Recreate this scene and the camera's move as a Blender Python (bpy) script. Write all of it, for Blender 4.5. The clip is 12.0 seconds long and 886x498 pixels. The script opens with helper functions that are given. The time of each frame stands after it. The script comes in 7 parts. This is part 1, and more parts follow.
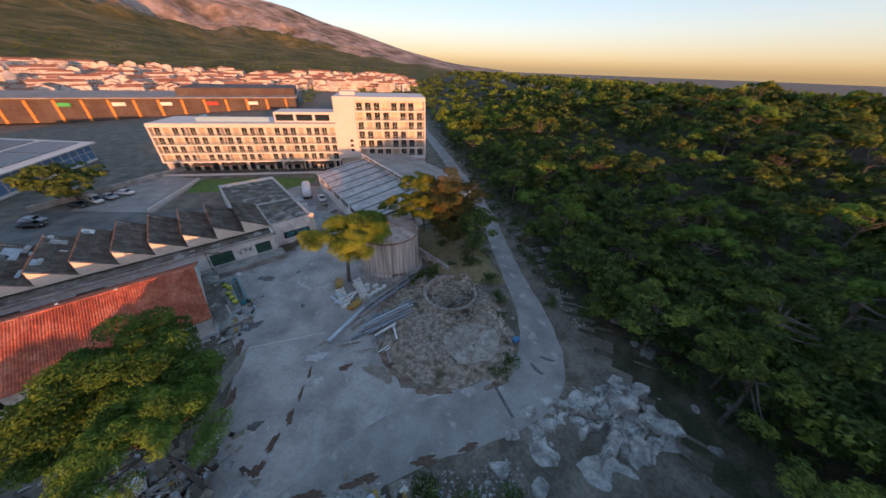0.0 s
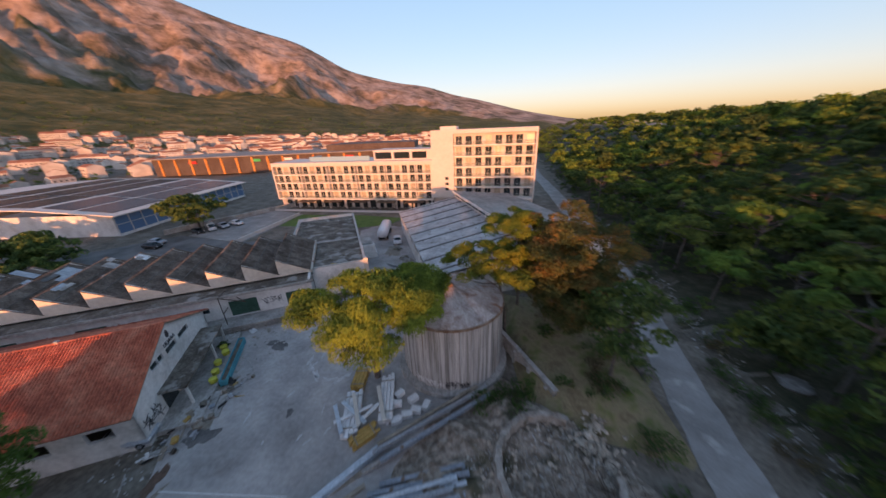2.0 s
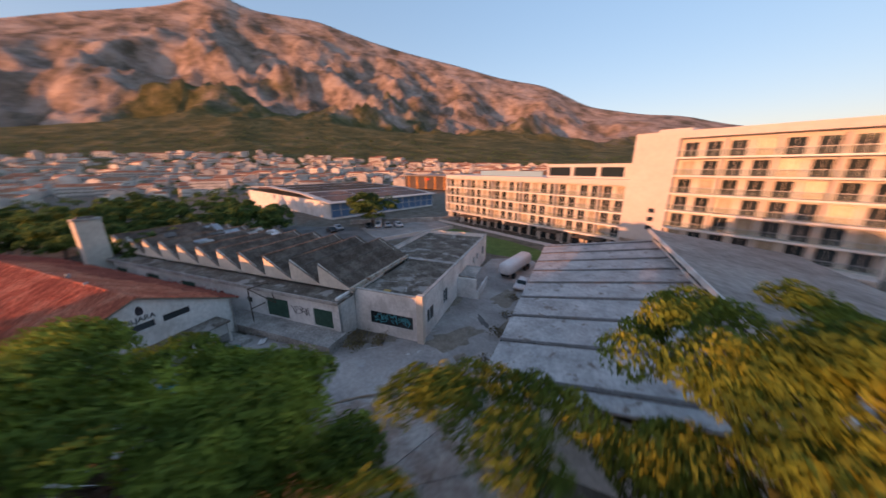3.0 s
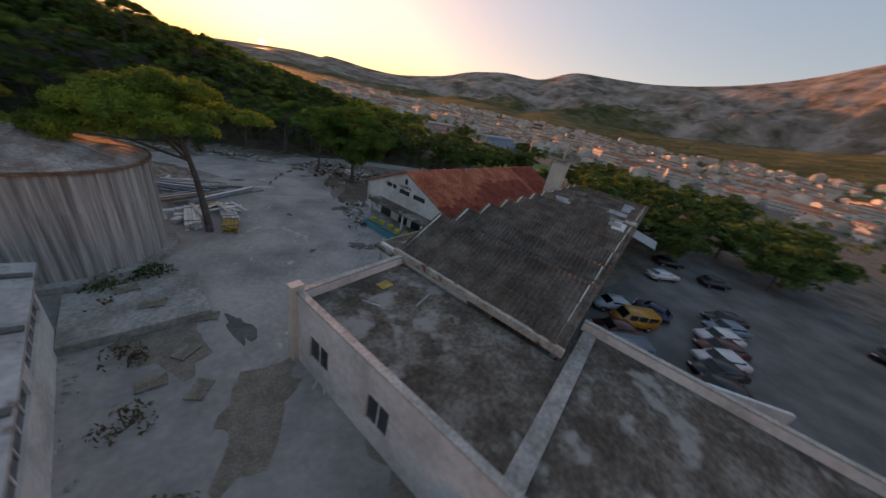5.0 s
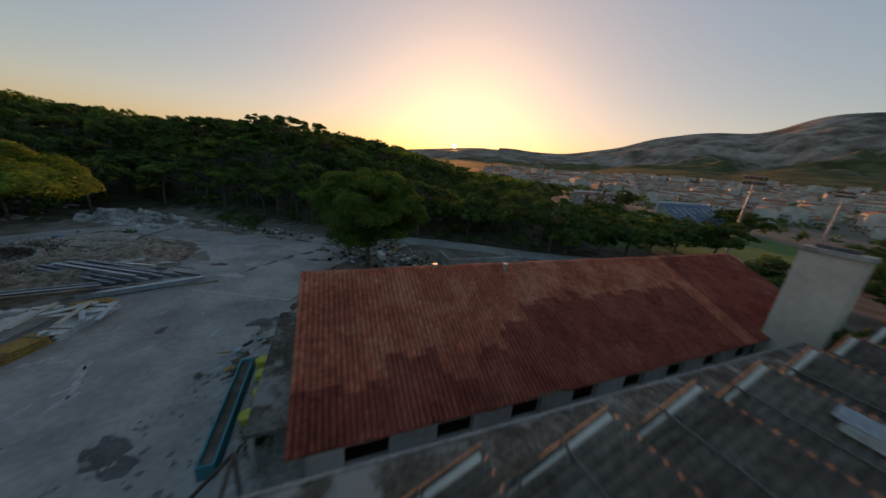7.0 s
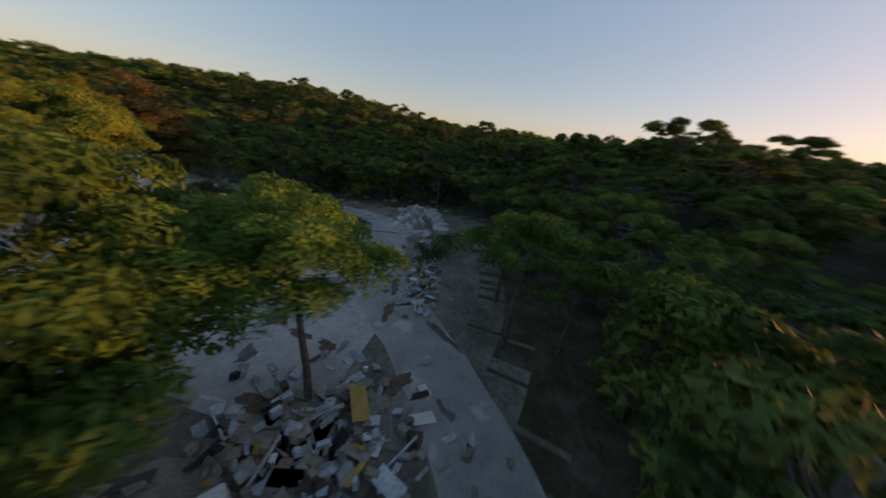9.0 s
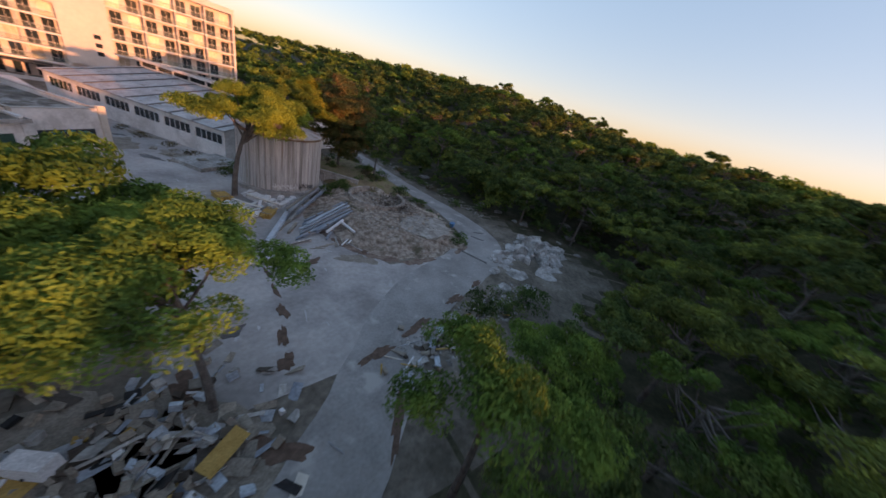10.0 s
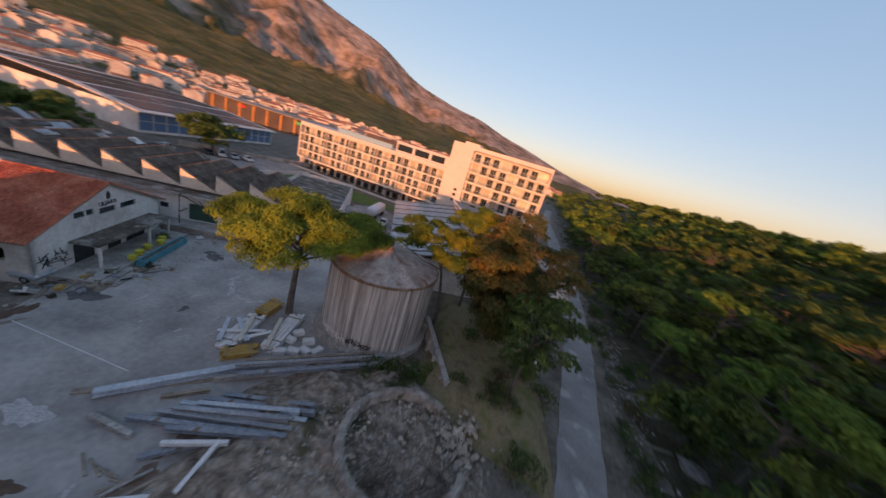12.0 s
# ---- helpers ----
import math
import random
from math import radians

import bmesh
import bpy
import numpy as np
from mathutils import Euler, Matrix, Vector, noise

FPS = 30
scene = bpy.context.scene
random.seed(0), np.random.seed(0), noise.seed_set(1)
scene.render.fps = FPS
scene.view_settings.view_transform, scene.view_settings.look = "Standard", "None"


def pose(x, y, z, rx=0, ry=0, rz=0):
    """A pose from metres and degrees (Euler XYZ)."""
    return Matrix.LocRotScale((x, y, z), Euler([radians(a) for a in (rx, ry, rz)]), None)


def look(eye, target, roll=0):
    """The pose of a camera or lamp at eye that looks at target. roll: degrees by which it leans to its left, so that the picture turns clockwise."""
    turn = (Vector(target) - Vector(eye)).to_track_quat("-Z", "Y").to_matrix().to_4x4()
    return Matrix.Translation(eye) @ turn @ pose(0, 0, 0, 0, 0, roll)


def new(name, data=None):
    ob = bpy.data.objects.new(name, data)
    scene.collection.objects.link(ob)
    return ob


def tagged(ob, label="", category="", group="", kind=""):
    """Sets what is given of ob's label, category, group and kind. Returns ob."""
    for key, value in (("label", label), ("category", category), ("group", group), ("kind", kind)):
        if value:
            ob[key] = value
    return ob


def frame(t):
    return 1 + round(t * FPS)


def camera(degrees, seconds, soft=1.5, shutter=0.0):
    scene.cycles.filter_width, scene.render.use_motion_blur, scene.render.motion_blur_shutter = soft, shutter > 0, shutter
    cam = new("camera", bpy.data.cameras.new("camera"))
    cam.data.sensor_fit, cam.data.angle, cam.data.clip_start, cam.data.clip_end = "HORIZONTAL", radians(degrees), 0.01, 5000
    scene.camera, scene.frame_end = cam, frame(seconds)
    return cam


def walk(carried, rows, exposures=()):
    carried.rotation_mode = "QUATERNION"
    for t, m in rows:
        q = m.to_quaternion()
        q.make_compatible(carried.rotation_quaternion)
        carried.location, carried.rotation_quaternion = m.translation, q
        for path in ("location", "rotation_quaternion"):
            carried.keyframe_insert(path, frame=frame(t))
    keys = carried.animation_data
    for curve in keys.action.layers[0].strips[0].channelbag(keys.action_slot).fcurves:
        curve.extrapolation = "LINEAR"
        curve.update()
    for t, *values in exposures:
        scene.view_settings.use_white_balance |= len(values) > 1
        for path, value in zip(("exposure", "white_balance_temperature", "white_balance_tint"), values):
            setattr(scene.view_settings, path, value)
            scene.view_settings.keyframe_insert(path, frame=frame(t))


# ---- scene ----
cam = camera(114.0, 12.0, soft=1.5, shutter=0.3)
PATH = [
    (0, (-1.25, -42.44, 32.38), (1.82, -25.82, 21.68), 1.91),
    (0.5, (0.64, -41.25, 31.07), (1.63, -24.07, 20.87), 0.72),
    (1, (1.94, -37.81, 28.28), (2.14, -20.08, 19.01), 0.43),
    (1.5, (2.33, -31.17, 25.74), (1.26, -13.11, 17.20), -1.22),
    (2, (2.06, -21.51, 23.95), (-1.84, -3.49, 16.21), -2.44),
    (2.5, (2.81, -10.34, 21.02), (-6.05, 6.46, 14.76), -3.32),
    (3, (3.15, 2.31, 17.81), (-11.94, 14.23, 12.32), -0.30),
    (3.5, (1.28, 13.67, 16.17), (-17.44, 17.37, 10.18), 5.73),
    (3.7, (-0.63, 18.50, 14.85), (-19.70, 18.04, 8.87), 6.79),
    (5.3, (-24.98, 31.46, 15.47), (-30.01, 14.14, 6.82), 11.26),
    (5.5, (-27.86, 29.93, 14.95), (-31.49, 12.05, 6.75), 9.78),
    (6, (-33.13, 24.62, 14.61), (-34.93, 6.02, 7.48), 8.24),
    (6.5, (-36.79, 17.31, 14.15), (-36.54, -1.65, 7.78), 6.27),
    (7, (-39.78, 8.99, 13.98), (-36.78, -9.94, 8.27), 5.38),
    (7.5, (-41.79, -0.69, 13.83), (-34.86, -18.75, 8.74), 3.63),
    (7.7, (-42.21, -4.50, 13.48), (-33.51, -21.88, 8.78), 2.88),
    (9.3, (-27.40, -38.40, 13.70), (-9.42, -33.75, 6.27), 9.00),
    (9.5, (-25.60, -39.20, 14.20), (-8.41, -32.43, 6.55), 10.00),
    (10, (-21.41, -41.35, 17.03), (-6.60, -31.25, 8.15), 16.44),
    (10.5, (-13.80, -40.41, 16.71), (-1.40, -26.65, 9.18), 13.17),
    (11, (-5.49, -36.73, 16.54), (2.64, -19.56, 10.30), 11.90),
    (11.5, (2.61, -30.46, 18.20), (4.77, -11.50, 12.21), 14.17),
    (12, (8.63, -21.47, 19.69), (4.11, -3.01, 13.46), 17.25),
]
walk(cam, [(t, look(eye, target, roll)) for t, eye, target, roll in PATH],
     [(0, 1.4, 7500, 29), (1.0, 1.4, 7600, 31), (2.0, 1.33, 7700, 33), (3.0, 1.22, 7700, 33), (3.7, 1.12, 7900, 32), (5.3, 0.9, 9300, 34), (6.0, 0.75, 9000, 28), (6.5, 0.5, 8400, 20), (7.7, 0.38, 8500, 21),
      (9.3, 1.0, 8000, 32), (10.0, 1.42, 8200, 35), (10.5, 1.4, 8200, 35), (11.0, 1.3, 8300, 36), (12, 1.12, 8300, 36)])

# ---- world, sun ----
SUN_EL, SUN_AZ = 5.2, 173.0          # degrees above the horizon, clockwise from +y
world = bpy.data.worlds.new("evening_sky")
scene.world = world
world.use_nodes = True
wn = world.node_tree.nodes
sky_node = wn.new("ShaderNodeTexSky")
sky_node.sky_type = 'NISHITA'
sky_node.sun_disc = False
sky_node.sun_elevation = radians(4.0)
sky_node.sun_rotation = radians(SUN_AZ)
sky_node.altitude = 50
sky_node.air_density = 1.0
sky_node.dust_density = 1.6
sky_node.ozone_density = 3.2
# an evening haze evens the sky out and warms it
haze = wn.new("ShaderNodeGamma")
haze.inputs["Gamma"].default_value = 0.46
hue = wn.new("ShaderNodeHueSaturation")
hue.inputs["Saturation"].default_value = 1.42
warm = wn.new("ShaderNodeMix")
warm.data_type, warm.blend_type = 'RGBA', 'MULTIPLY'
warm.inputs["Factor"].default_value = 1.0
warm.inputs["B"].default_value = (1.05, 0.95, 0.93, 1)
wl = world.node_tree.links
wl.new(sky_node.outputs["Color"], haze.inputs["Color"])
wl.new(haze.outputs["Color"], hue.inputs["Color"])
wl.new(hue.outputs["Color"], warm.inputs["A"])
wl.new(warm.outputs["Result"], wn["Background"].inputs["Color"])
wn["Background"].inputs["Strength"].default_value = 0.325
sun_data = bpy.data.lights.new("sun", 'SUN')
sun_data.energy, sun_data.angle, sun_data.color = 2.5, radians(0.6), (1.0, 0.45, 0.19)
sun_ob = new("sun", sun_data)
sun_ob.matrix_world = look((0, 0, 100), (-100 * math.sin(radians(SUN_AZ)), -100 * math.cos(radians(SUN_AZ)), 100 - 100 * math.tan(radians(SUN_EL))))


# the disc of the setting sun over the far ridge
disc_bm = bmesh.new()
bmesh.ops.create_icosphere(disc_bm, subdivisions=3, radius=17.0)
disc_me = bpy.data.meshes.new("setting_sun")
disc_bm.to_mesh(disc_me)
disc_bm.free()
disc_mat = bpy.data.materials.new("sun_disc")
disc_mat.use_nodes = True
disc_mat.node_tree.nodes.clear()
disc_em = disc_mat.node_tree.nodes.new("ShaderNodeEmission")
disc_em.inputs["Color"].default_value, disc_em.inputs["Strength"].default_value = (1.0, 0.62, 0.25, 1), 25.0
disc_out = disc_mat.node_tree.nodes.new("ShaderNodeOutputMaterial")
disc_mat.node_tree.links.new(disc_em.outputs[0], disc_out.inputs["Surface"])
disc_me.materials.append(disc_mat)
disc_ob = tagged(new("setting_sun", disc_me), "glowing disc of the setting sun over the ridge", "sun", kind="structure")
disc_ob.location = (3300 * math.sin(radians(172)), 3300 * math.cos(radians(172)), 200.0)

# the pale moon over the wood
moon_bm = bmesh.new()
bmesh.ops.create_icosphere(moon_bm, subdivisions=3, radius=10.0)
moon_me = bpy.data.meshes.new("moon")
moon_bm.to_mesh(moon_me)
moon_bm.free()
moon_mat = disc_mat.copy()
moon_mat.name = "moonlight"
moon_mat.node_tree.nodes["Emission"].inputs["Color"].default_value = (1.0, 0.97, 0.92, 1)
moon_mat.node_tree.nodes["Emission"].inputs["Strength"].default_value = 0.5
moon_me.materials.append(moon_mat)
moon_ob = tagged(new("moon", moon_me), "small pale moon in the evening sky", "moon", kind="structure")
moon_ob.location = (3400 * math.sin(radians(46.0)), 3400 * math.cos(radians(46.0)), 3400 * math.tan(radians(16.0)))



# ---- materials ----
def material(name, colours, scale=1.0, rough=0.85, bump=0.3, metal=0.0, detail_scale=8.0, stain=None, vary=0.0, spec=0.3, coords='Object', island=0.0, amp=(0.72, 1.2)):
    """A surface of two or three colours mixed by noise at two scales, with fine relief."""
    m = bpy.data.materials.new(name)
    m.use_nodes = True
    n, l = m.node_tree.nodes, m.node_tree.links
    b = n["Principled BSDF"]
    b.inputs["Roughness"].default_value, b.inputs["Metallic"].default_value = rough, metal
    b.inputs["Specular IOR Level"].default_value = spec
    if coords == 'World':
        src = n.new("ShaderNodeNewGeometry").outputs["Position"]
    else:
        src = n.new("ShaderNodeTexCoord").outputs[coords]
    big = n.new("ShaderNodeTexNoise")
    big.inputs["Scale"].default_value, big.inputs["Detail"].default_value, big.inputs["Roughness"].default_value = scale, 6, 0.6
    l.new(src, big.inputs["Vector"])
    ramp = n.new("ShaderNodeValToRGB")
    e = ramp.color_ramp.elements
    e[0].position, e[1].position = 0.36, 0.64
    e[0].color, e[1].color = (*colours[0], 1), (*colours[-1], 1)
    if len(colours) == 3:
        mid = e.new(0.5)
        mid.color = (*colours[1], 1)
    l.new(big.outputs["Fac"], ramp.inputs["Fac"])
    fine = n.new("ShaderNodeTexNoise")
    fine.inputs["Scale"].default_value, fine.inputs["Detail"].default_value = scale * detail_scale, 5
    l.new(src, fine.inputs["Vector"])
    mul = n.new("ShaderNodeMix")
    mul.data_type, mul.blend_type = 'RGBA', 'MULTIPLY'
    mul.inputs["Factor"].default_value = 1.0
    fr = n.new("ShaderNodeMapRange")
    fr.inputs["From Min"].default_value, fr.inputs["From Max"].default_value = 0.25, 0.75
    fr.inputs["To Min"].default_value, fr.inputs["To Max"].default_value = amp
    l.new(fine.outputs["Fac"], fr.inputs["Value"])
    l.new(ramp.outputs["Color"], mul.inputs["A"])
    l.new(fr.outputs["Result"], mul.inputs["B"])
    out = mul.outputs["Result"]
    if stain:
        st = n.new("ShaderNodeTexNoise")
        st.inputs["Scale"].default_value, st.inputs["Detail"].default_value = stain[1], 4
        l.new(src, st.inputs["Vector"])
        sr = n.new("ShaderNodeMapRange")
        sr.inputs["From Min"].default_value, sr.inputs["From Max"].default_value = stain[2], stain[2] + 0.08
        l.new(st.outputs["Fac"], sr.inputs["Value"])
        mx = n.new("ShaderNodeMix")
        mx.data_type = 'RGBA'
        l.new(sr.outputs["Result"], mx.inputs["Factor"])
        l.new(out, mx.inputs["A"])
        mx.inputs["B"].default_value = (*stain[0], 1)
        out = mx.outputs["Result"]
    if vary:
        oi = n.new("ShaderNodeObjectInfo")
        hs = n.new("ShaderNodeHueSaturation")
        mr = n.new("ShaderNodeMapRange")
        mr.inputs["To Min"].default_value, mr.inputs["To Max"].default_value = 1 - vary, 1 + vary
        l.new(oi.outputs["Random"], mr.inputs["Value"])
        l.new(mr.outputs["Result"], hs.inputs["Value"])
        l.new(out, hs.inputs["Color"])
        out = hs.outputs["Color"]
    if island:
        gi = n.new("ShaderNodeNewGeometry")
        hi = n.new("ShaderNodeHueSaturation")
        ri = n.new("ShaderNodeMapRange")
        ri.inputs["To Min"].default_value, ri.inputs["To Max"].default_value = 1 - island, 1 + island
        l.new(gi.outputs["Random Per Island"], ri.inputs["Value"])
        l.new(ri.outputs["Result"], hi.inputs["Value"])
        l.new(out, hi.inputs["Color"])
        out = hi.outputs["Color"]
    l.new(out, b.inputs["Base Color"])
    if bump:
        bp = n.new("ShaderNodeBump")
        bp.inputs["Strength"].default_value, bp.inputs["Distance"].default_value = bump, 0.05
        l.new(fine.outputs["Fac"], bp.inputs["Height"])
        l.new(bp.outputs["Normal"], b.inputs["Normal"])
    return m


def leaf_material(name, dark, mid, tip):
    m = material(name, (dark, mid, tip), 0.55, 0.75, 0.0, detail_scale=5, vary=0.22, spec=0.15)
    n, l = m.node_tree.nodes, m.node_tree.links
    b = n["Principled BSDF"]
    tr = n.new("ShaderNodeBsdfTranslucent")
    mix = n.new("ShaderNodeMixShader")
    mix.inputs["Fac"].default_value = 0.3
    col = b.inputs["Base Color"].links[0].from_socket
    l.new(col, tr.inputs["Color"])
    l.new(b.outputs[0], mix.inputs[1])
    l.new(tr.outputs[0], mix.inputs[2])
    l.new(mix.outputs[0], n["Material Output"].inputs["Surface"])
    return m


def streaked_material(name, dark, pale, rust):
    """Sheet metal with streaks that run down it and rusty blotches."""
    m = material(name, (dark, tuple((a + b) / 2 for a, b in zip(dark, pale)), pale), 1.0, 0.7, 0.2, detail_scale=6, stain=(rust, 0.8, 0.66))
    n, l = m.node_tree.nodes, m.node_tree.links
    mp = n.new("ShaderNodeMapping")
    mp.inputs["Scale"].default_value = (3.6, 3.6, 0.10)
    l.new(n["Texture Coordinate"].outputs["Object"], mp.inputs["Vector"])
    for tex in [q for q in n if q.type == 'TEX_NOISE']:
        l.new(mp.outputs["Vector"], tex.inputs["Vector"])
    return m


def slope_material(name):
    """Mountain flank: scrub below, broken pale rock above, with scrub in the gullies."""
    m = bpy.data.materials.new(name)
    m.use_nodes = True
    n, l = m.node_tree.nodes, m.node_tree.links
    b = n["Principled BSDF"]
    b.inputs["Roughness"].default_value, b.inputs["Specular IOR Level"].default_value = 0.95, 0.1
    pos = n.new("ShaderNodeNewGeometry").outputs["Position"]

    def nz(scale, detail, rough=0.6):
        t = n.new("ShaderNodeTexNoise")
        t.inputs["Scale"].default_value, t.inputs["Detail"].default_value, t.inputs["Roughness"].default_value = scale, detail, rough
        l.new(pos, t.inputs["Vector"])
        return t.outputs["Fac"]

    def ramp(fac, stops):
        r = n.new("ShaderNodeValToRGB")
        e = r.color_ramp.elements
        e[0].position, e[0].color = stops[0][0], (*stops[0][1], 1)
        e[1].position, e[1].color = stops[-1][0], (*stops[-1][1], 1)
        for p, c in stops[1:-1]:
            e.new(p).color = (*c, 1)
        l.new(fac, r.inputs["Fac"])
        return r.outputs["Color"]

    def math_node(op, a, bb):
        q = n.new("ShaderNodeMath")
        q.operation = op
        for i, v in enumerate((a, bb)):
            if isinstance(v, (int, float)):
                q.inputs[i].default_value = v
            else:
                l.new(v, q.inputs[i])
        return q.outputs[0]

    rock = ramp(nz(0.006, 9, 0.7), ((0.38, (0.10, 0.085, 0.062)), (0.5, (0.27, 0.205, 0.165)), (0.62, (0.42, 0.335, 0.285))))
    green = ramp(nz(0.012, 8, 0.7), ((0.35, (0.045, 0.052, 0.02)), (0.5, (0.095, 0.09, 0.036)), (0.66, (0.19, 0.15, 0.072))))
    r = n.new("ShaderNodeVectorMath")
    r.operation = 'LENGTH'
    l.new(pos, r.inputs[0])
    far = math_node('ADD', r.outputs["Value"], math_node('MULTIPLY', math_node('SUBTRACT', nz(0.0022, 7, 0.65), 0.5), 2600.0))
    mr = n.new("ShaderNodeMapRange")
    mr.inputs["From Min"].default_value, mr.inputs["From Max"].default_value = 1950, 2350
    l.new(far, mr.inputs["Value"])
    mx = n.new("ShaderNodeMix")
    mx.data_type = 'RGBA'
    l.new(mr.outputs["Result"], mx.inputs["Factor"])
    l.new(green, mx.inputs["A"])
    l.new(rock, mx.inputs["B"])
    l.new(mx.outputs["Result"], b.inputs["Base Color"])
    bp = n.new("ShaderNodeBump")
    bp.inputs["Strength"].default_value, bp.inputs["Distance"].default_value = 0.7, 40.0
    l.new(nz(0.012, 8, 0.6), bp.inputs["Height"])
    l.new(bp.outputs["Normal"], b.inputs["Normal"])
    return m


def glass_material(name, tint=(0.02, 0.03, 0.035), rough=0.05):
    m = bpy.data.materials.new(name)
    m.use_nodes = True
    b = m.node_tree.nodes["Principled BSDF"]
    b.inputs["Base Color"].default_value = (*tint, 1)
    b.inputs["Roughness"].default_value = rough
    b.inputs["Specular IOR Level"].default_value = 0.9
    return m


ASPHALT = material("yard_asphalt", ((0.245, 0.226, 0.212), (0.348, 0.324, 0.305), (0.445, 0.414, 0.388)), 0.16, 0.9, 0.08, detail_scale=16, amp=(0.88, 1.09), coords='World', stain=((0.40, 0.39, 0.38), 0.42, 0.66))
ROAD = material("road_asphalt", ((0.225, 0.213, 0.20), (0.325, 0.309, 0.291)), 0.25, 0.9, 0.25, detail_scale=20, amp=(0.84, 1.12), coords='World', stain=((0.40, 0.378, 0.352), 0.45, 0.6))
EARTH = material("earth", ((0.105, 0.090, 0.069), (0.158, 0.132, 0.105), (0.210, 0.183, 0.152)), 0.3, 0.95, 0.8, coords='World')
WARM_ROCK = material("warm_limestone", ((0.27, 0.215, 0.165), (0.42, 0.345, 0.275), (0.53, 0.46, 0.38)), 1.2, 0.92, 0.9, coords='World', detail_scale=6, island=0.12)
BROWN_SOIL = material("reddish_soil", ((0.13, 0.082, 0.062), (0.20, 0.135, 0.105), (0.26, 0.19, 0.15)), 1.4, 0.95, 0.8, coords='World', detail_scale=7)
RUBBLE = material("mound_earth", ((0.15, 0.112, 0.085), (0.27, 0.212, 0.168), (0.40, 0.335, 0.275)), 1.6, 0.95, 1.0, coords='World', detail_scale=6, stain=((0.09, 0.08, 0.05), 0.35, 0.60))
PAD_EARTH = material("pale_pad_earth", ((0.22, 0.185, 0.155), (0.33, 0.29, 0.25), (0.42, 0.38, 0.335)), 1.3, 0.95, 0.9, coords='World', detail_scale=7, stain=((0.13, 0.11, 0.08), 1.1, 0.62))
DUST = material("brown_dust", ((0.20, 0.165, 0.13), (0.29, 0.25, 0.205)), 1.1, 0.95, 0.6, coords='World')
FOREST_FLOOR = material("forest_floor", ((0.040, 0.042, 0.022), (0.062, 0.058, 0.034), (0.105, 0.090, 0.066)), 0.4, 0.95, 0.8, coords='World')
GRASS = material("grass", ((0.068, 0.128, 0.030), (0.105, 0.180, 0.045)), 0.5, 0.95, 0.6, coords='World')
ROCK = material("limestone", ((0.19, 0.18, 0.165), (0.36, 0.345, 0.325), (0.50, 0.485, 0.46)), 0.8, 0.9, 1.0, coords='World', detail_scale=6, stain=((0.10, 0.098, 0.08), 0.7, 0.63))
CONCRETE = material("old_concrete", ((0.250, 0.237, 0.219), (0.350, 0.331, 0.306), (0.450, 0.431, 0.400)), 0.5, 0.9, 0.5)
ROOF_FELT = material("flat_roof_felt", ((0.080, 0.064, 0.050), (0.135, 0.110, 0.088), (0.215, 0.192, 0.165)), 0.5, 0.92, 0.6, coords='World', detail_scale=8, stain=((0.30, 0.28, 0.255), 0.55, 0.57), amp=(0.6, 1.3))
PARK_ASPHALT = material("car_park_asphalt", ((0.095, 0.092, 0.088), (0.135, 0.131, 0.126), (0.18, 0.175, 0.168)), 0.2, 0.9, 0.25, detail_scale=30, amp=(0.9, 1.08), coords='World')
FIBRE = material("fibre_cement_roof", ((0.085, 0.066, 0.052), (0.135, 0.108, 0.088), (0.20, 0.168, 0.14)), 0.6, 0.92, 0.5, vary=0.12, stain=((0.17, 0.148, 0.125), 0.5, 0.66))
GREY_ROOF = material("pale_sheet_roof", ((0.33, 0.32, 0.31), (0.42, 0.41, 0.40), (0.51, 0.50, 0.485)), 0.5, 0.75, 0.3, detail_scale=7, amp=(0.74, 1.14), stain=((0.20, 0.165, 0.14), 1.1, 0.61))
DARK_STRIP = material("dark_roof_seam", ((0.10, 0.095, 0.09), (0.16, 0.15, 0.145)), 0.6, 0.85, 0.3)
PLASTER = material("white_plaster", ((0.54, 0.52, 0.49), (0.68, 0.66, 0.63), (0.76, 0.74, 0.71)), 0.35, 0.9, 0.2, amp=(0.88, 1.08))
CREAM = material("cream_render", ((0.55, 0.50, 0.43), (0.66, 0.61, 0.53)), 0.3, 0.9, 0.2, amp=(0.9, 1.06))
HOTEL_WHITE = material("hotel_render", ((0.56, 0.515, 0.475), (0.61, 0.565, 0.52)), 0.2, 0.85, 0.1, amp=(0.95, 1.04))
TILE_RED = material("red_roof_tile", ((0.40, 0.098, 0.056), (0.53, 0.142, 0.080), (0.61, 0.215, 0.13)), 0.5, 0.9, 0.4, coords='World', stain=((0.34, 0.085, 0.052), 0.16, 0.66), vary=0.05, island=0.14)
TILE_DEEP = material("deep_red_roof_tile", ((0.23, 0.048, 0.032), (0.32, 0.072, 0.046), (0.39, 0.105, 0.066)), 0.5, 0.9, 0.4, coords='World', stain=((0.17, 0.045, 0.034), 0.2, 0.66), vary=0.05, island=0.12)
TANK_STEEL = streaked_material("weathered_tank", (0.24, 0.225, 0.205), (0.60, 0.58, 0.55), (0.30, 0.19, 0.12))
GALV = material("galvanised_steel", ((0.30, 0.32, 0.34), (0.42, 0.44, 0.46)), 0.8, 0.5, 0.1, metal=0.4)
TIMBER = material("grey_timber", ((0.22, 0.18, 0.14), (0.36, 0.31, 0.25)), 1.2, 0.9, 0.4)
BARK = material("bark", ((0.09, 0.075, 0.065), (0.17, 0.15, 0.135)), 1.5, 0.95, 0.8)
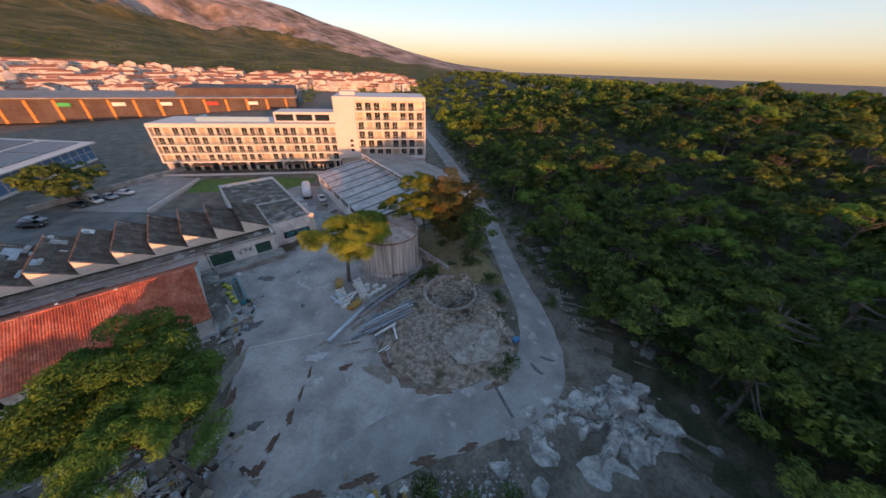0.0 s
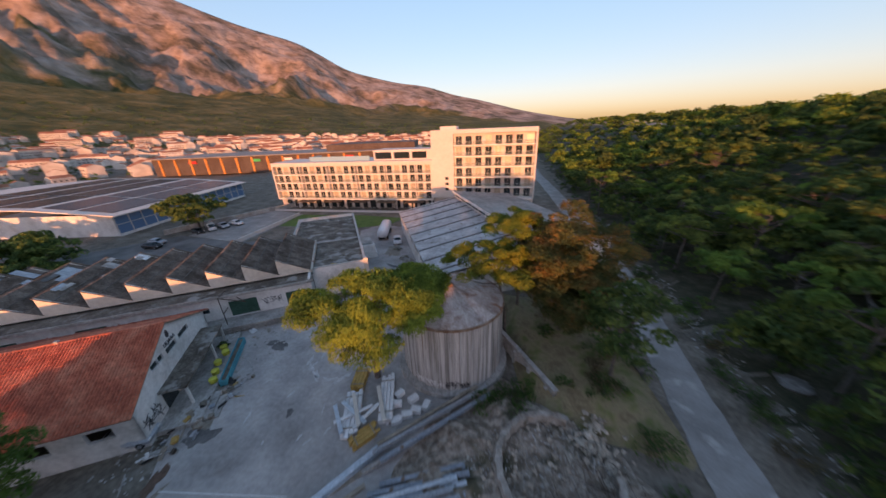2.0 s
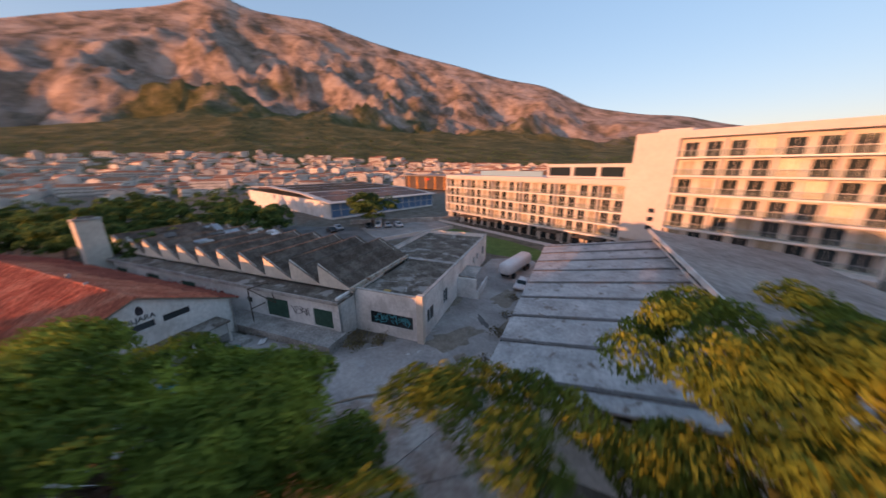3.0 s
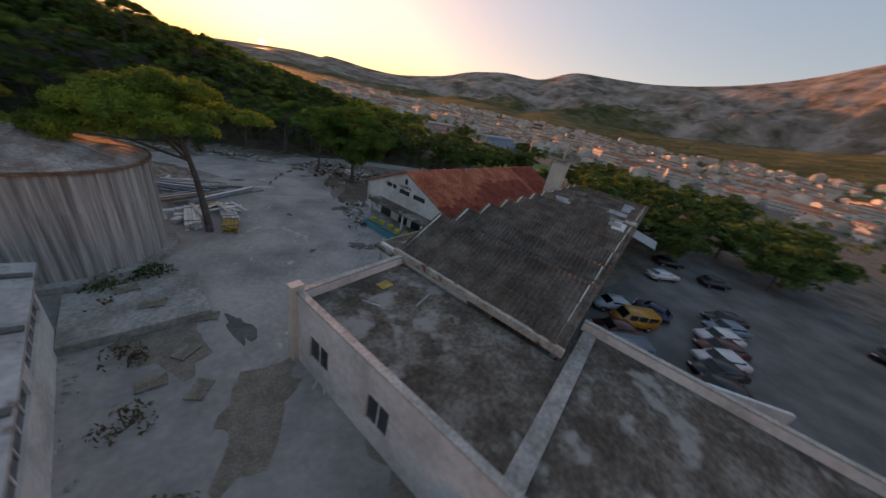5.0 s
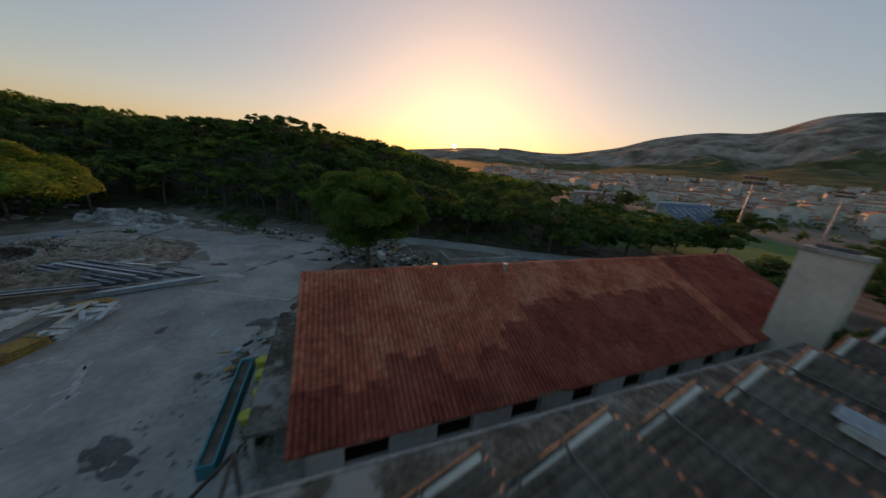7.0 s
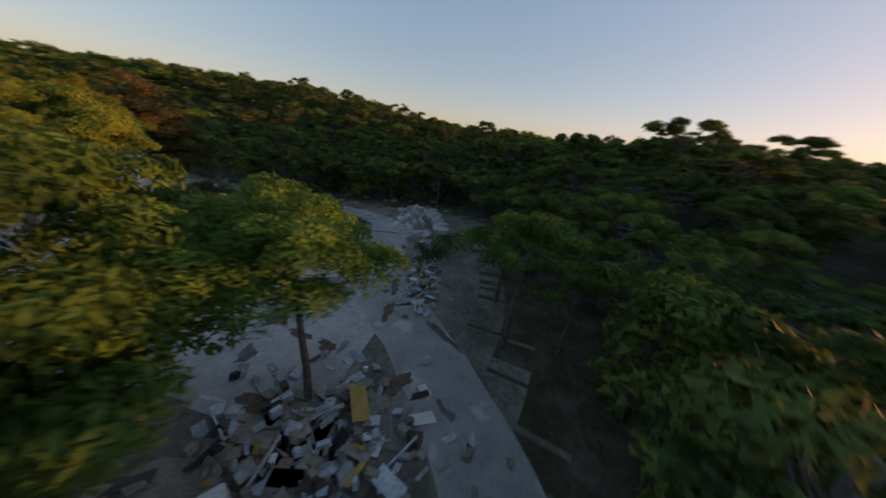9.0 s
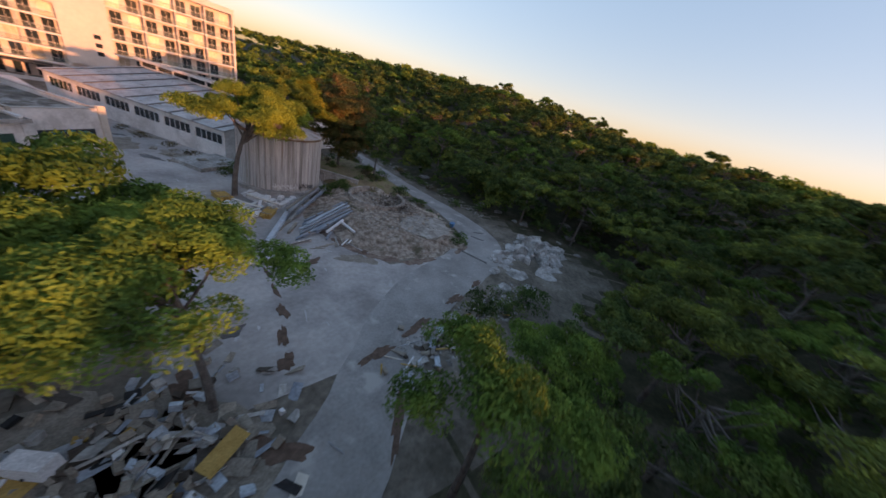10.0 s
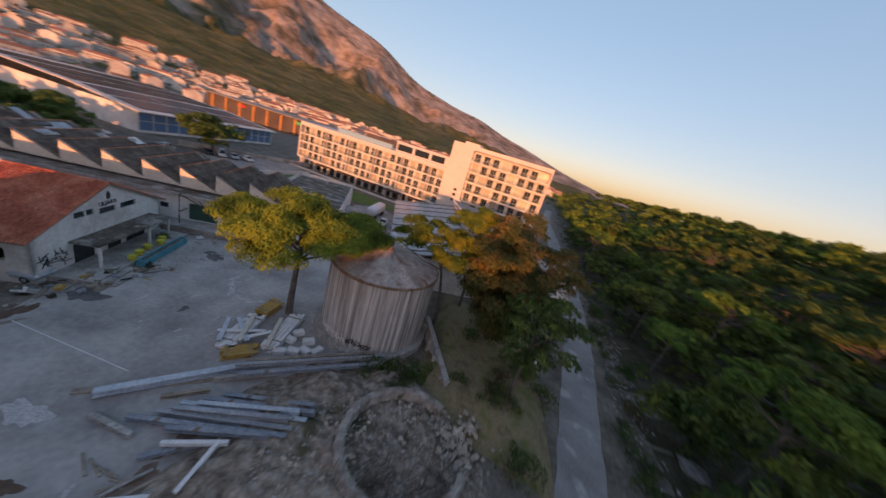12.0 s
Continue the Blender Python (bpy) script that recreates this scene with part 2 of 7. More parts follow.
PINE = leaf_material("pine_needles", (0.07, 0.12, 0.024), (0.155, 0.225, 0.038), (0.265, 0.33, 0.052))
PINE_GREEN = leaf_material("green_pine_needles", (0.047, 0.104, 0.024), (0.098, 0.19, 0.038), (0.165, 0.272, 0.052))
PINE_DARK = leaf_material("dark_pine_needles", (0.036, 0.072, 0.024), (0.08, 0.136, 0.04), (0.168, 0.222, 0.055))
PINE_BROWN = leaf_material("browning_needles", (0.07, 0.096, 0.033), (0.125, 0.135, 0.047), (0.27, 0.165, 0.058))
PINE_OLIVE = leaf_material("olive_pine_needles", (0.055, 0.088, 0.025), (0.116, 0.168, 0.041), (0.23, 0.285, 0.055))
PINE_YELLOW = leaf_material("yellowing_needles", (0.07, 0.118, 0.024), (0.15, 0.215, 0.036), (0.31, 0.315, 0.046))
DARK_GLASS = glass_material("window_glass")
DRY_GRASS = material("dry_grass", ((0.16, 0.12, 0.07), (0.24, 0.19, 0.11), (0.13, 0.14, 0.05)), 0.6, 0.95, 0.6, coords='World')
NEEDLES = material("fallen_needles", ((0.10, 0.062, 0.045), (0.17, 0.105, 0.078)), 2.5, 0.95, 0.5, coords='World')
PALE_STAIN = material("pale_spill", ((0.42, 0.41, 0.40), (0.52, 0.51, 0.50)), 1.0, 0.9, 0.3, coords='World')
MOUNTAIN = slope_material("mountain_slope")
TOWN_WALL = material("town_walls", ((0.45, 0.40, 0.36), (0.66, 0.62, 0.57)), 0.02, 0.9, 0.0, coords='World')
TOWN_ROOF = material("town_roofs", ((0.30, 0.12, 0.07), (0.42, 0.19, 0.11)), 0.02, 0.9, 0.0, coords='World')


# ---- mesh helpers ----
def obj(name, bm, mat, parent=None, label="", smooth=False, mats=()):
    me = bpy.data.meshes.new(name)
    bm.to_mesh(me)
    bm.free()
    for mm in (mat, *mats):
        me.materials.append(mm)
    if smooth:
        for f in me.polygons:
            f.use_smooth = True
    ob = new(name, me)
    if parent is not None:
        ob.parent = parent
    if label:
        ob["label"] = label
    return ob


def part(name, bm, mat, parent, label="", smooth=False, mats=()):
    return obj(name, bm, mat, parent, label, smooth, mats)


def empty(name, m, label, category, group="", kind=""):
    ob = new(name)
    ob.matrix_world = m
    ob.empty_display_size = 0.3
    return tagged(ob, label, category, group, kind)


def box(bm, x0, x1, y0, y1, z0, z1, m=None, mi=0):
    vs = [bm.verts.new((x, y, z)) for z in (z0, z1) for x, y in ((x0, y0), (x1, y0), (x1, y1), (x0, y1))]
    if m is not None:
        for v in vs:
            v.co = m @ v.co
    for idx in ((3, 2, 1, 0), (4, 5, 6, 7), (0, 1, 5, 4), (1, 2, 6, 5), (2, 3, 7, 6), (3, 0, 4, 7)):
        bm.faces.new([vs[i] for i in idx]).material_index = mi
    return vs


def boxes(*rows):
    bm = bmesh.new()
    for row in rows:
        box(bm, *row)
    return bm


def weld(bm):
    bmesh.ops.remove_doubles(bm, verts=bm.verts[:], dist=0.002)


def prism(bm, outline, z0, z1, mi=0):
    """An upright prism over an outline (counter-clockwise); z0, z1 may be lists."""
    k = len(outline)
    a = z0 if isinstance(z0, (list, tuple)) else [z0] * k
    b = z1 if isinstance(z1, (list, tuple)) else [z1] * k
    lo = [bm.verts.new((x, y, z)) for (x, y), z in zip(outline, a)]
    hi = [bm.verts.new((x, y, z)) for (x, y), z in zip(outline, b)]
    bm.faces.new(lo[::-1]).material_index = mi
    bm.faces.new(hi).material_index = mi
    for i in range(k):
        bm.faces.new((lo[i], lo[(i + 1) % k], hi[(i + 1) % k], hi[i])).material_index = mi


def tube(bm, a, b, r0, r1, n=7, cap=True):
    a, b = Vector(a), Vector(b)
    d = (b - a).normalized()
    u = d.orthogonal().normalized()
    w = d.cross(u)
    ra = [bm.verts.new(a + r0 * (math.cos(6.2832 * i / n) * u + math.sin(6.2832 * i / n) * w)) for i in range(n)]
    rb = [bm.verts.new(b + r1 * (math.cos(6.2832 * i / n) * u + math.sin(6.2832 * i / n) * w)) for i in range(n)]
    for i in range(n):
        bm.faces.new((ra[i], ra[(i + 1) % n], rb[(i + 1) % n], rb[i]))
    if cap:
        bm.faces.new(ra[::-1])
        bm.faces.new(rb)


def smooth01(v):
    v = min(1.0, max(0.0, v))
    return v * v * (3 - 2 * v)


# ---- the lie of the land ----
def hill(x, y):
    """Height of the wooded hills east and south of the yard."""
    east = (13.0 + 6.0 * smooth01((y + 30.0) / 60.0)) * smooth01((x - 27.0) / 85.0) * (1 - 0.7 * smooth01((x - 125.0) / 160.0)) * smooth01((y + 175.0) / 95.0)
    south = (8.0 + 5.0 * smooth01((x - 5.0) / 30.0)) * smooth01((-41.0 - y) / 34.0) * smooth01((x + 38.0) / 52.0) * (1 - smooth01((-165.0 - y) / 90.0)) * (1 - smooth01((x - 60.0) / 60.0))
    h = max(east, south)
    h *= 1.0 - smooth01((math.hypot(x - 60, y) - 480.0) / 500.0)
    return h


def wooded(x, y):
    """Where the wood grows."""
    return x > 27.5 or (y < -42.0 and x > -60.0)


def skyline(az):
    """Elevation in degrees of the mountain skyline at a compass angle counted leftwards from +y."""
    pts = ((-200, 3.4), (-187, 3.2), (-176, 3.3), (-168, 2.4), (-150, 0.2), (-60, 0.0), (-20, 0.0), (-11, 0.8), (-3, 2.4), (5, 4.6), (9, 5.4), (14, 7.0), (19, 7.6), (27, 9.4), (31, 11.6), (34, 13.0), (41, 14.4), (49, 16.6), (55, 17.8), (63, 19.4), (72, 21.4), (81, 21.2), (85, 22.4), (90, 19.8), (100, 16.4), (107, 13.4), (113, 11.4), (118, 10.3), (123, 9.6), (128, 9.2), (133, 9.2), (138, 9.3), (140, 9.1), (144, 7.2), (150, 7.4), (156, 6.4), (160, 4.9), (168, 3.4), (173, 3.3), (178, 3.7), (184, 3.3), (187, 3.2), (200, 3.4))
    for (a0, e0), (a1, e1) in zip(pts, pts[1:]):
        if a0 <= az <= a1:
            return e0 + (e1 - e0) * (az - a0) / (a1 - a0)
    return 0.0


MOUNT = [sum(skyline(a * 0.5 + d - (360 if a * 0.5 + d > 200 else 0)) for d in (-1.5, -0.5, 0.5, 1.5)) / 4 for a in range(-400, 401)]


def mountain(az):
    k = (az + 200) * 2
    i = min(799, int(k))
    e = MOUNT[i] + (MOUNT[i + 1] - MOUNT[i]) * (k - i)
    return e


R_FOOT, R_TOP = 1500.0, 3600.0


def land(x, y):
    r = math.hypot(x, y)
    h = hill(x, y)
    if r > 150:
        az = math.degrees(math.atan2(-x, y))
        el = mountain(az)
        if el > 0.05:
            top = math.tan(radians(el)) * R_TOP
            foot = 0.15 * top
            k0 = max(0.0, (min(r, R_FOOT) - 300.0) / (R_FOOT - 300.0))
            h += foot * k0 * k0
            k = min(1.0, max(0.0, (r - R_FOOT) / (R_TOP - R_FOOT)))
            crag = noise.ridged_multi_fractal(Vector((x / 700.0, y / 700.0, 0.3)), 0.9, 2.2, 6, 1.0, 2.0) - 1.0
            fine = noise.ridged_multi_fractal(Vector((x / 230.0 + 0.3 * crag, y / 230.0, 1.3)), 0.8, 2.1, 4, 1.0, 2.0) - 1.3
            h += (top + 15 - foot) * (0.55 * k + 0.45 * k * k) + top * 0.055 * fine * math.sin(math.pi * min(1.0, k * 1.1)) + top * 0.22 * min(0.5, crag - 0.5) * math.sin(math.pi * k) * (1.1 - 0.6 * k)
            if r > R_TOP:
                h -= (r - R_TOP) * 0.5
        west = smooth01((-x - 90.0) / 150.0)
        h -= 7.0 * west * (1 - smooth01((r - 500) / 700.0))
    return h


def build_ground():
    """One sheet from the yard to the mountains, finer near the yard."""
    n = 680
    rings, step = [2.0], 1.3
    while rings[-1] < 4100:
        rings.append(rings[-1] + step)
        step = min(36.0, step * 1.036)
    vs, fs, mi = [(0.0, 0.0, -0.02)], [], []
    for r in rings:
        for i in range(n):
            a = 2 * math.pi * i / n
            x, y = r * math.sin(a), r * math.cos(a)
            vs.append((x, y, land(x, y) - 0.02))
    for k in range(len(rings)):
        r = rings[k]
        for i in range(n):
            j = (i + 1) % n
            if k == 0:
                fs.append((0, 1 + j, 1 + i))
            else:
                a, b = 1 + (k - 1) * n, 1 + k * n
                fs.append((a + i, a + j, b + j, b + i))
            x, y, z = vs[1 + k * n + i]
            az = math.degrees(math.atan2(-x, y))
            mi.append(2 if r > 620 and mountain(az) > 0.05 else 1 if r < 900 and wooded(x + 5 * noise.noise(Vector((x / 1.3, y / 1.3, 4))), y + 6 * noise.noise(Vector((x / 1.3, y / 1.3, 8)))) else 0)
    me = bpy.data.meshes.new("ground")
    me.from_pydata(vs, [], fs)
    for m in (EARTH, FOREST_FLOOR, MOUNTAIN):
        me.materials.append(m)
    me.polygons.foreach_set("material_index", mi)
    me.polygons.foreach_set("use_smooth", [True] * len(fs))
    bm = bmesh.new()
    bm.from_mesh(me)
    bmesh.ops.recalc_face_normals(bm, faces=bm.faces)
    if sum(f.normal.z for f in bm.faces) < 0:
        bmesh.ops.reverse_faces(bm, faces=bm.faces)
    bm.to_mesh(me)
    bm.free()
    return tagged(new("ground", me), "dusty brown earth rising to wooded hills and bare rocky mountains", "ground", kind="structure")


ground = build_ground()


# ---- paved yard, roads, lawns ----
def sheet(name, outline, z, thick, mat, label, category, kind="structure"):
    bm = bmesh.new()
    prism(bm, outline, z - thick, z)
    return tagged(obj(name, bm, mat), label, category, kind=kind)


def ribbon(name, line, widths, z, mat, label, category, thick=0.06):
    """A road along a line, as one slab."""
    bm = bmesh.new()
    pts = [Vector(p) for p in line]
    # smooth the line by cutting corners
    ws = list(widths)
    for _ in range(3):
        q, qw = [pts[0]], [ws[0]]
        for a, b, wa, wb in zip(pts, pts[1:], ws, ws[1:]):
            q += [a * 0.75 + b * 0.25, a * 0.25 + b * 0.75]
            qw += [wa * 0.75 + wb * 0.25, wa * 0.25 + wb * 0.75]
        pts, ws = q + [pts[-1]], qw + [ws[-1]]
    prev = None
    for i, p in enumerate(pts):
        d = (pts[min(i + 1, len(pts) - 1)] - pts[max(i - 1, 0)]).normalized()
        side = Vector((d.y, -d.x))
        jit = 0.07 * math.sin(i * 1.7) + 0.04 * math.sin(i * 4.1)
        a, b = p + side * (ws[i] / 2 + jit), p - side * (ws[i] / 2 + jit)
        za, zb = z + hill(a.x, a.y), z + hill(b.x, b.y)
        cur = [bm.verts.new((a.x, a.y, za)), bm.verts.new((b.x, b.y, zb)), bm.verts.new((a.x, a.y, za - thick)), bm.verts.new((b.x, b.y, zb - thick))]
        if prev:
            bm.faces.new((prev[0], cur[0], cur[1], prev[1]))
            bm.faces.new((prev[2], cur[2], cur[0], prev[0]))
            bm.faces.new((prev[1], cur[1], cur[3], prev[3]))
        prev = cur
    bmesh.ops.recalc_face_normals(bm, faces=bm.faces)
    return tagged(obj(name, bm, mat), label, category, kind="structure")


sheet("yard", [(-22, -29.5), (-13.5, -30.8), (-1.6, -29.3), (9.0, -28.2), (17.2, -24.6), (17.0, -21.5), (8, -24), (-2, -22), (-3.8, -15), (-2, -4), (0, 3), (-4, 14), (-8, 22), (-16, 34), (-22, 47), (-30, 50), (-34, 44), (-21, 16), (-24, 9), (-33, 3.5), (-27, -8), (-22.3, -14.7), (-21, -22.8)], 0.02, 0.06, ASPHALT, "worn grey asphalt yard with pale stains", "yard")
ribbon("road", [(-90, -52), (-66, -44), (-50, -40.5), (-36, -41), (-24, -39.5), (-14, -34.5), (-4, -27.5), (9, -26), (15.8, -23), (18.9, -14), (19.3, -3), (20.4, 8), (21.8, 20), (22.4, 40), (21.5, 66), (20.8, 96), (18, 150), (22, 220)], [4.5, 4.5, 4.5, 4.5, 4.5, 5.0, 6.0, 6.5, 6.6, 4.6, 3.8, 3.8, 3.9, 4.2, 4.6, 4.6, 4.6, 4.6], 0.035, ROAD, "narrow cracked grey asphalt road with dusty edges", "road")
sheet("hotel_lawn", [(-60, 46), (-36, 46.5), (-28, 50), (-26, 56), (-40, 58), (-62, 57.5)], 0.03, 0.05, GRASS, "green lawn in front of the hotel", "lawn")
sheet("parking_lot", [(-80, 36), (-60, 33), (-61, 58), (-77, 63)], 0.03, 0.05, ROAD, "pale grey asphalt parking lot", "parking lot")
sheet("car_park", [(-90, 0), (-42, 15), (-37.5, 26), (-46, 37), (-62, 33), (-82, 36), (-98, 18)], 0.022, 0.05, PARK_ASPHALT, "dark asphalt car park behind the factory hall", "car park")
sheet("pitch", [(-62, -56), (-128, -64), (-122, -140), (-66, -150)], -0.0, 0.05, GRASS, "green grass football pitch", "pitch")

# ---- factory yard frame: x runs away from the yard along the long buildings ----
YM = pose(-30.2, -4.4, 0, 0, 0, 211.0)


# ---- tiled house ----
def tiled_house():
    root = empty("house", YM, "long white plastered workshop with a worn red tiled gable roof", "house")
    L, Wd, ze, zr = 40.0, 7.75, 4.0, 7.4
    t = 0.3
    # long walls with window openings
    for y0, y1 in ((-Wd + 0.35, -Wd + 0.35 + t), (Wd - 0.35 - t, Wd - 0.35)):
        bm = bmesh.new()
        x = 0.0
        for k in range(10):
            x0 = 1.6 + 3.9 * k
            box(bm, x, x0, y0, y1, -0.3, ze)
            box(bm, x0, x0 + 1.8, y0, y1, -0.3, 1.9)
            box(bm, x0, x0 + 1.8, y0, y1, 3.0, ze)
            x = x0 + 1.8
        box(bm, x, L, y0, y1, -0.3, ze)
        weld(bm)
        part("side_wall", bm, PLASTER, root)
    for x0, x1 in ((0.0, 0.3), (L - 0.3, L)):
        bm = bmesh.new()
        a = Wd - 0.35
        cuts = ((-3.6, -1.5, 4.35, 5.0), (-0.9, 1.0, 4.35, 5.0), (1.6, 2.4, 4.6, 5.2), (2.5, 3.6, 4.6, 5.2)) if x0 == 0 else ()
        # gable wall as strips between the openings
        ys = sorted({-a, a, 0.0, *(v for c in cuts for v in c[:2])})
        for ya, yb in zip(ys, ys[1:]):
            za = ze + (zr - ze) * (1 - abs(ya) / Wd) - 0.12
            zb = ze + (zr - ze) * (1 - abs(yb) / Wd) - 0.12
            hole = [c for c in cuts if c[0] <= (ya + yb) / 2 <= c[1]]
            lo = -0.3
            segs = [(-0.3, None)] if not hole else [(-0.3, hole[0][2]), (hole[0][3], None)]
            for lo, hi in segs:
                top = ([za, za, zb, zb] if hi is None else [hi] * 4)
                prism(bm, [(x1, ya), (x0, ya), (x0, yb), (x1, yb)][::-1], lo, [top[3], top[2], top[1], top[0]])
        bmesh.ops.recalc_face_normals(bm, faces=bm.faces)
        weld(bm)
        part("gable_wall", bm, PLASTER, root)
        for c in cuts:
            part("window", boxes((x0 + 0.15, x0 + 0.19, c[0], c[1], c[2], c[3])), DARK_GLASS, root, "dark glazed gable window")
    # roof of barrel tiles, side by side in courses
    sl = math.hypot(Wd + 0.3, zr - ze)
    ncol, nrow = 168, 24

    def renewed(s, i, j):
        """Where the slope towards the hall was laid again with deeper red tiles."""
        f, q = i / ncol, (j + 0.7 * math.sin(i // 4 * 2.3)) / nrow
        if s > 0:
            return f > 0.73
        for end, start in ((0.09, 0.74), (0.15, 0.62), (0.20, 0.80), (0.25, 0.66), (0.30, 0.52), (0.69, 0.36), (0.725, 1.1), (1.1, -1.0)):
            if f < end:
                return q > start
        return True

    for s in (-1, 1):
        vs, fs, deep = [], [], []
        for i in range(ncol):
            if 44 <= i < 50:
                continue
            x0 = -0.35 + (L + 0.7) * i / ncol
            x1 = -0.35 + (L + 0.7) * (i + 1) / ncol
            sag = 0.03 * math.sin(i * 0.31) + 0.02 * math.sin(i * 1.3)
            for j in range(nrow):
                t0, t1 = j / nrow, (j + 1) / nrow
                lift = random.uniform(-0.012, 0.012)
                base = len(vs)
                for tt, up in ((t0, 0.0), (t1 + 0.01, 0.035)):
                    yy = s * (Wd + 0.3) * tt
                    zz = zr + 0.05 - (zr - ze + 0.13) * tt + sag + lift + up
                    for k in range(5):
                        q = k / 4
                        vs.append((x0 + (x1 - x0) * q, yy, zz + 0.13 * math.sin(math.pi * q)))
                for k in range(4):
                    fs.append((base + k, base + k + 1, base + 6 + k, base + 5 + k))
                fs.append((base + 9, base + 8, base + 7, base + 6, base + 5))
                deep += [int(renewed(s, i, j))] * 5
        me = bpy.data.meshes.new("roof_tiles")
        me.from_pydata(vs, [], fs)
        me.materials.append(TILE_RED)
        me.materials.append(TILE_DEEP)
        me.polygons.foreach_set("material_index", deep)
        ob = new("roof_tiles", me)
        ob.parent = root
        tagged(ob, "weathered red barrel roof tiles", kind="stuff")
        # a strip of single tiles
        cw = (L + 0.7) / ncol
        tv, tf = [], []
        dy, dz = s * (Wd + 0.3) / nrow, -(zr - ze + 0.13) / nrow
        for q0, up in ((0, 0.0), (1.01, 0.035)):
            for k in range(5):
                tv.append((cw * k / 4, dy * q0, dz * q0 + up + 0.13 * math.sin(math.pi * k / 4)))
        tv += [(x, y, z - 0.02) for x, y, z in tv]
        tf = [(k, k + 1, 6 + k, 5 + k) for k in range(4)] + [(10 + k, 15 + k, 16 + k, 11 + k) for k in range(4)] + [(5 + k, 6 + k, 16 + k, 15 + k) for k in range(4)]
        tm = bpy.data.meshes.new("roof_tile")
        tm.from_pydata(tv, [], tf)
        tm.materials.append(TILE_RED)
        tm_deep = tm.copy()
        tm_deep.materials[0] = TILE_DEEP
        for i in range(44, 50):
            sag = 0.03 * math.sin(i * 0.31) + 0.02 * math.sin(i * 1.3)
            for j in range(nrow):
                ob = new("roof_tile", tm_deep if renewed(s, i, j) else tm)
                ob.parent = root
                ob.location = (-0.35 + cw * i, dy * j, zr + 0.05 + dz * j + sag + random.uniform(-0.012, 0.012))
        # boarding under the tiles
        bm = bmesh.new()
        prism(bm, [(-0.3, 0), (L + 0.3, 0), (L + 0.3, s * (Wd + 0.28)), (-0.3, s * (Wd + 0.28))][::s], [zr - 0.12, zr - 0.12, ze - 0.2, ze - 0.2][::s], [zr, zr, ze - 0.08, ze - 0.08][::s])
        bmesh.ops.recalc_face_normals(bm, faces=bm.faces)
        part("roof_boarding", bm, TIMBER, root)
    for k in range(90):
        bm = bmesh.new()
        x0 = -0.3 + 0.45 * k
        tube(bm, (x0, 0, zr + 0.03), (x0 + 0.48, 0, zr + 0.05), 0.15, 0.13, 8)
        part("ridge_tile", bm, TILE_RED, root)
    for x, y in ((7.5, 0.0), (12.5, -0.5)):
        part("roof_vent", boxes((x - 0.12, x + 0.12, y - 0.12, y + 0.12, zr - 0.4, zr + 0.26), (x - 0.16, x + 0.16, y - 0.16, y + 0.16, zr + 0.26, zr + 0.32)), GALV, root, "small grey metal roof vent")
    # porch slab with posts in front of the gable
    part("porch_roof", boxes((-2.2, -0.02, -5.6, 4.4, 2.6, 2.78)), ROOF_FELT, root, "dark grey concrete porch slab")
    for y in (-5.4, -2.2, 4.1):
        part("porch_post", boxes((-2.1, -1.9, y - 0.1, y + 0.1, 0.45, 2.6)), PLASTER, root)
    # dark panels on the uncut gable stand for the shade inside open doorways
    for y0, y1, z1 in ((-4.6, -2.0, 2.3), (-1.2, 0.4, 2.1), (2.0, 4.0, 2.3)):
        part("door", boxes((-0.05, -0.01, y0, y1, 0.02, z1)), DARK_GLASS, root, "dark panel for the shade in an open doorway")
    part("platform", boxes((-3.4, -0.02, -6.6, 6.6, -0.1, 0.45)), CONCRETE, root, "raised concrete platform with steps")
    part("steps", boxes((-4.0, -3.4, 3.2, 6.4, -0.1, 0.3), (-4.6, -4.0, 3.2, 6.4, -0.1, 0.15)), CONCRETE, root)
    return root


tiled_house()


# ---- factory hall with a saw-tooth roof ----
def corrugated(x0, z0, x1, z1, y0, y1, pitch=0.34, rows=1, amp=0.085):
    """A sheet roof sloping from (x0, z0) to (x1, z1), its waves side by side along y."""
    vs, fs = [], []
    n = int((y1 - y0) / pitch * 4)
    for j in range(rows):
        ta, tb = j / rows, (j + 1) / rows
        base = len(vs)
        for t in (ta, tb):
            for k in range(n + 1):
                y = y0 + (y1 - y0) * k / n
                vs.append((x0 + (x1 - x0) * t, y, z0 + (z1 - z0) * t + amp * math.sin(k * math.pi / 2)))
        for k in range(n):
            fs.append((base + k, base + k + 1, base + n + 2 + k, base + n + 1 + k))
    return vs, fs


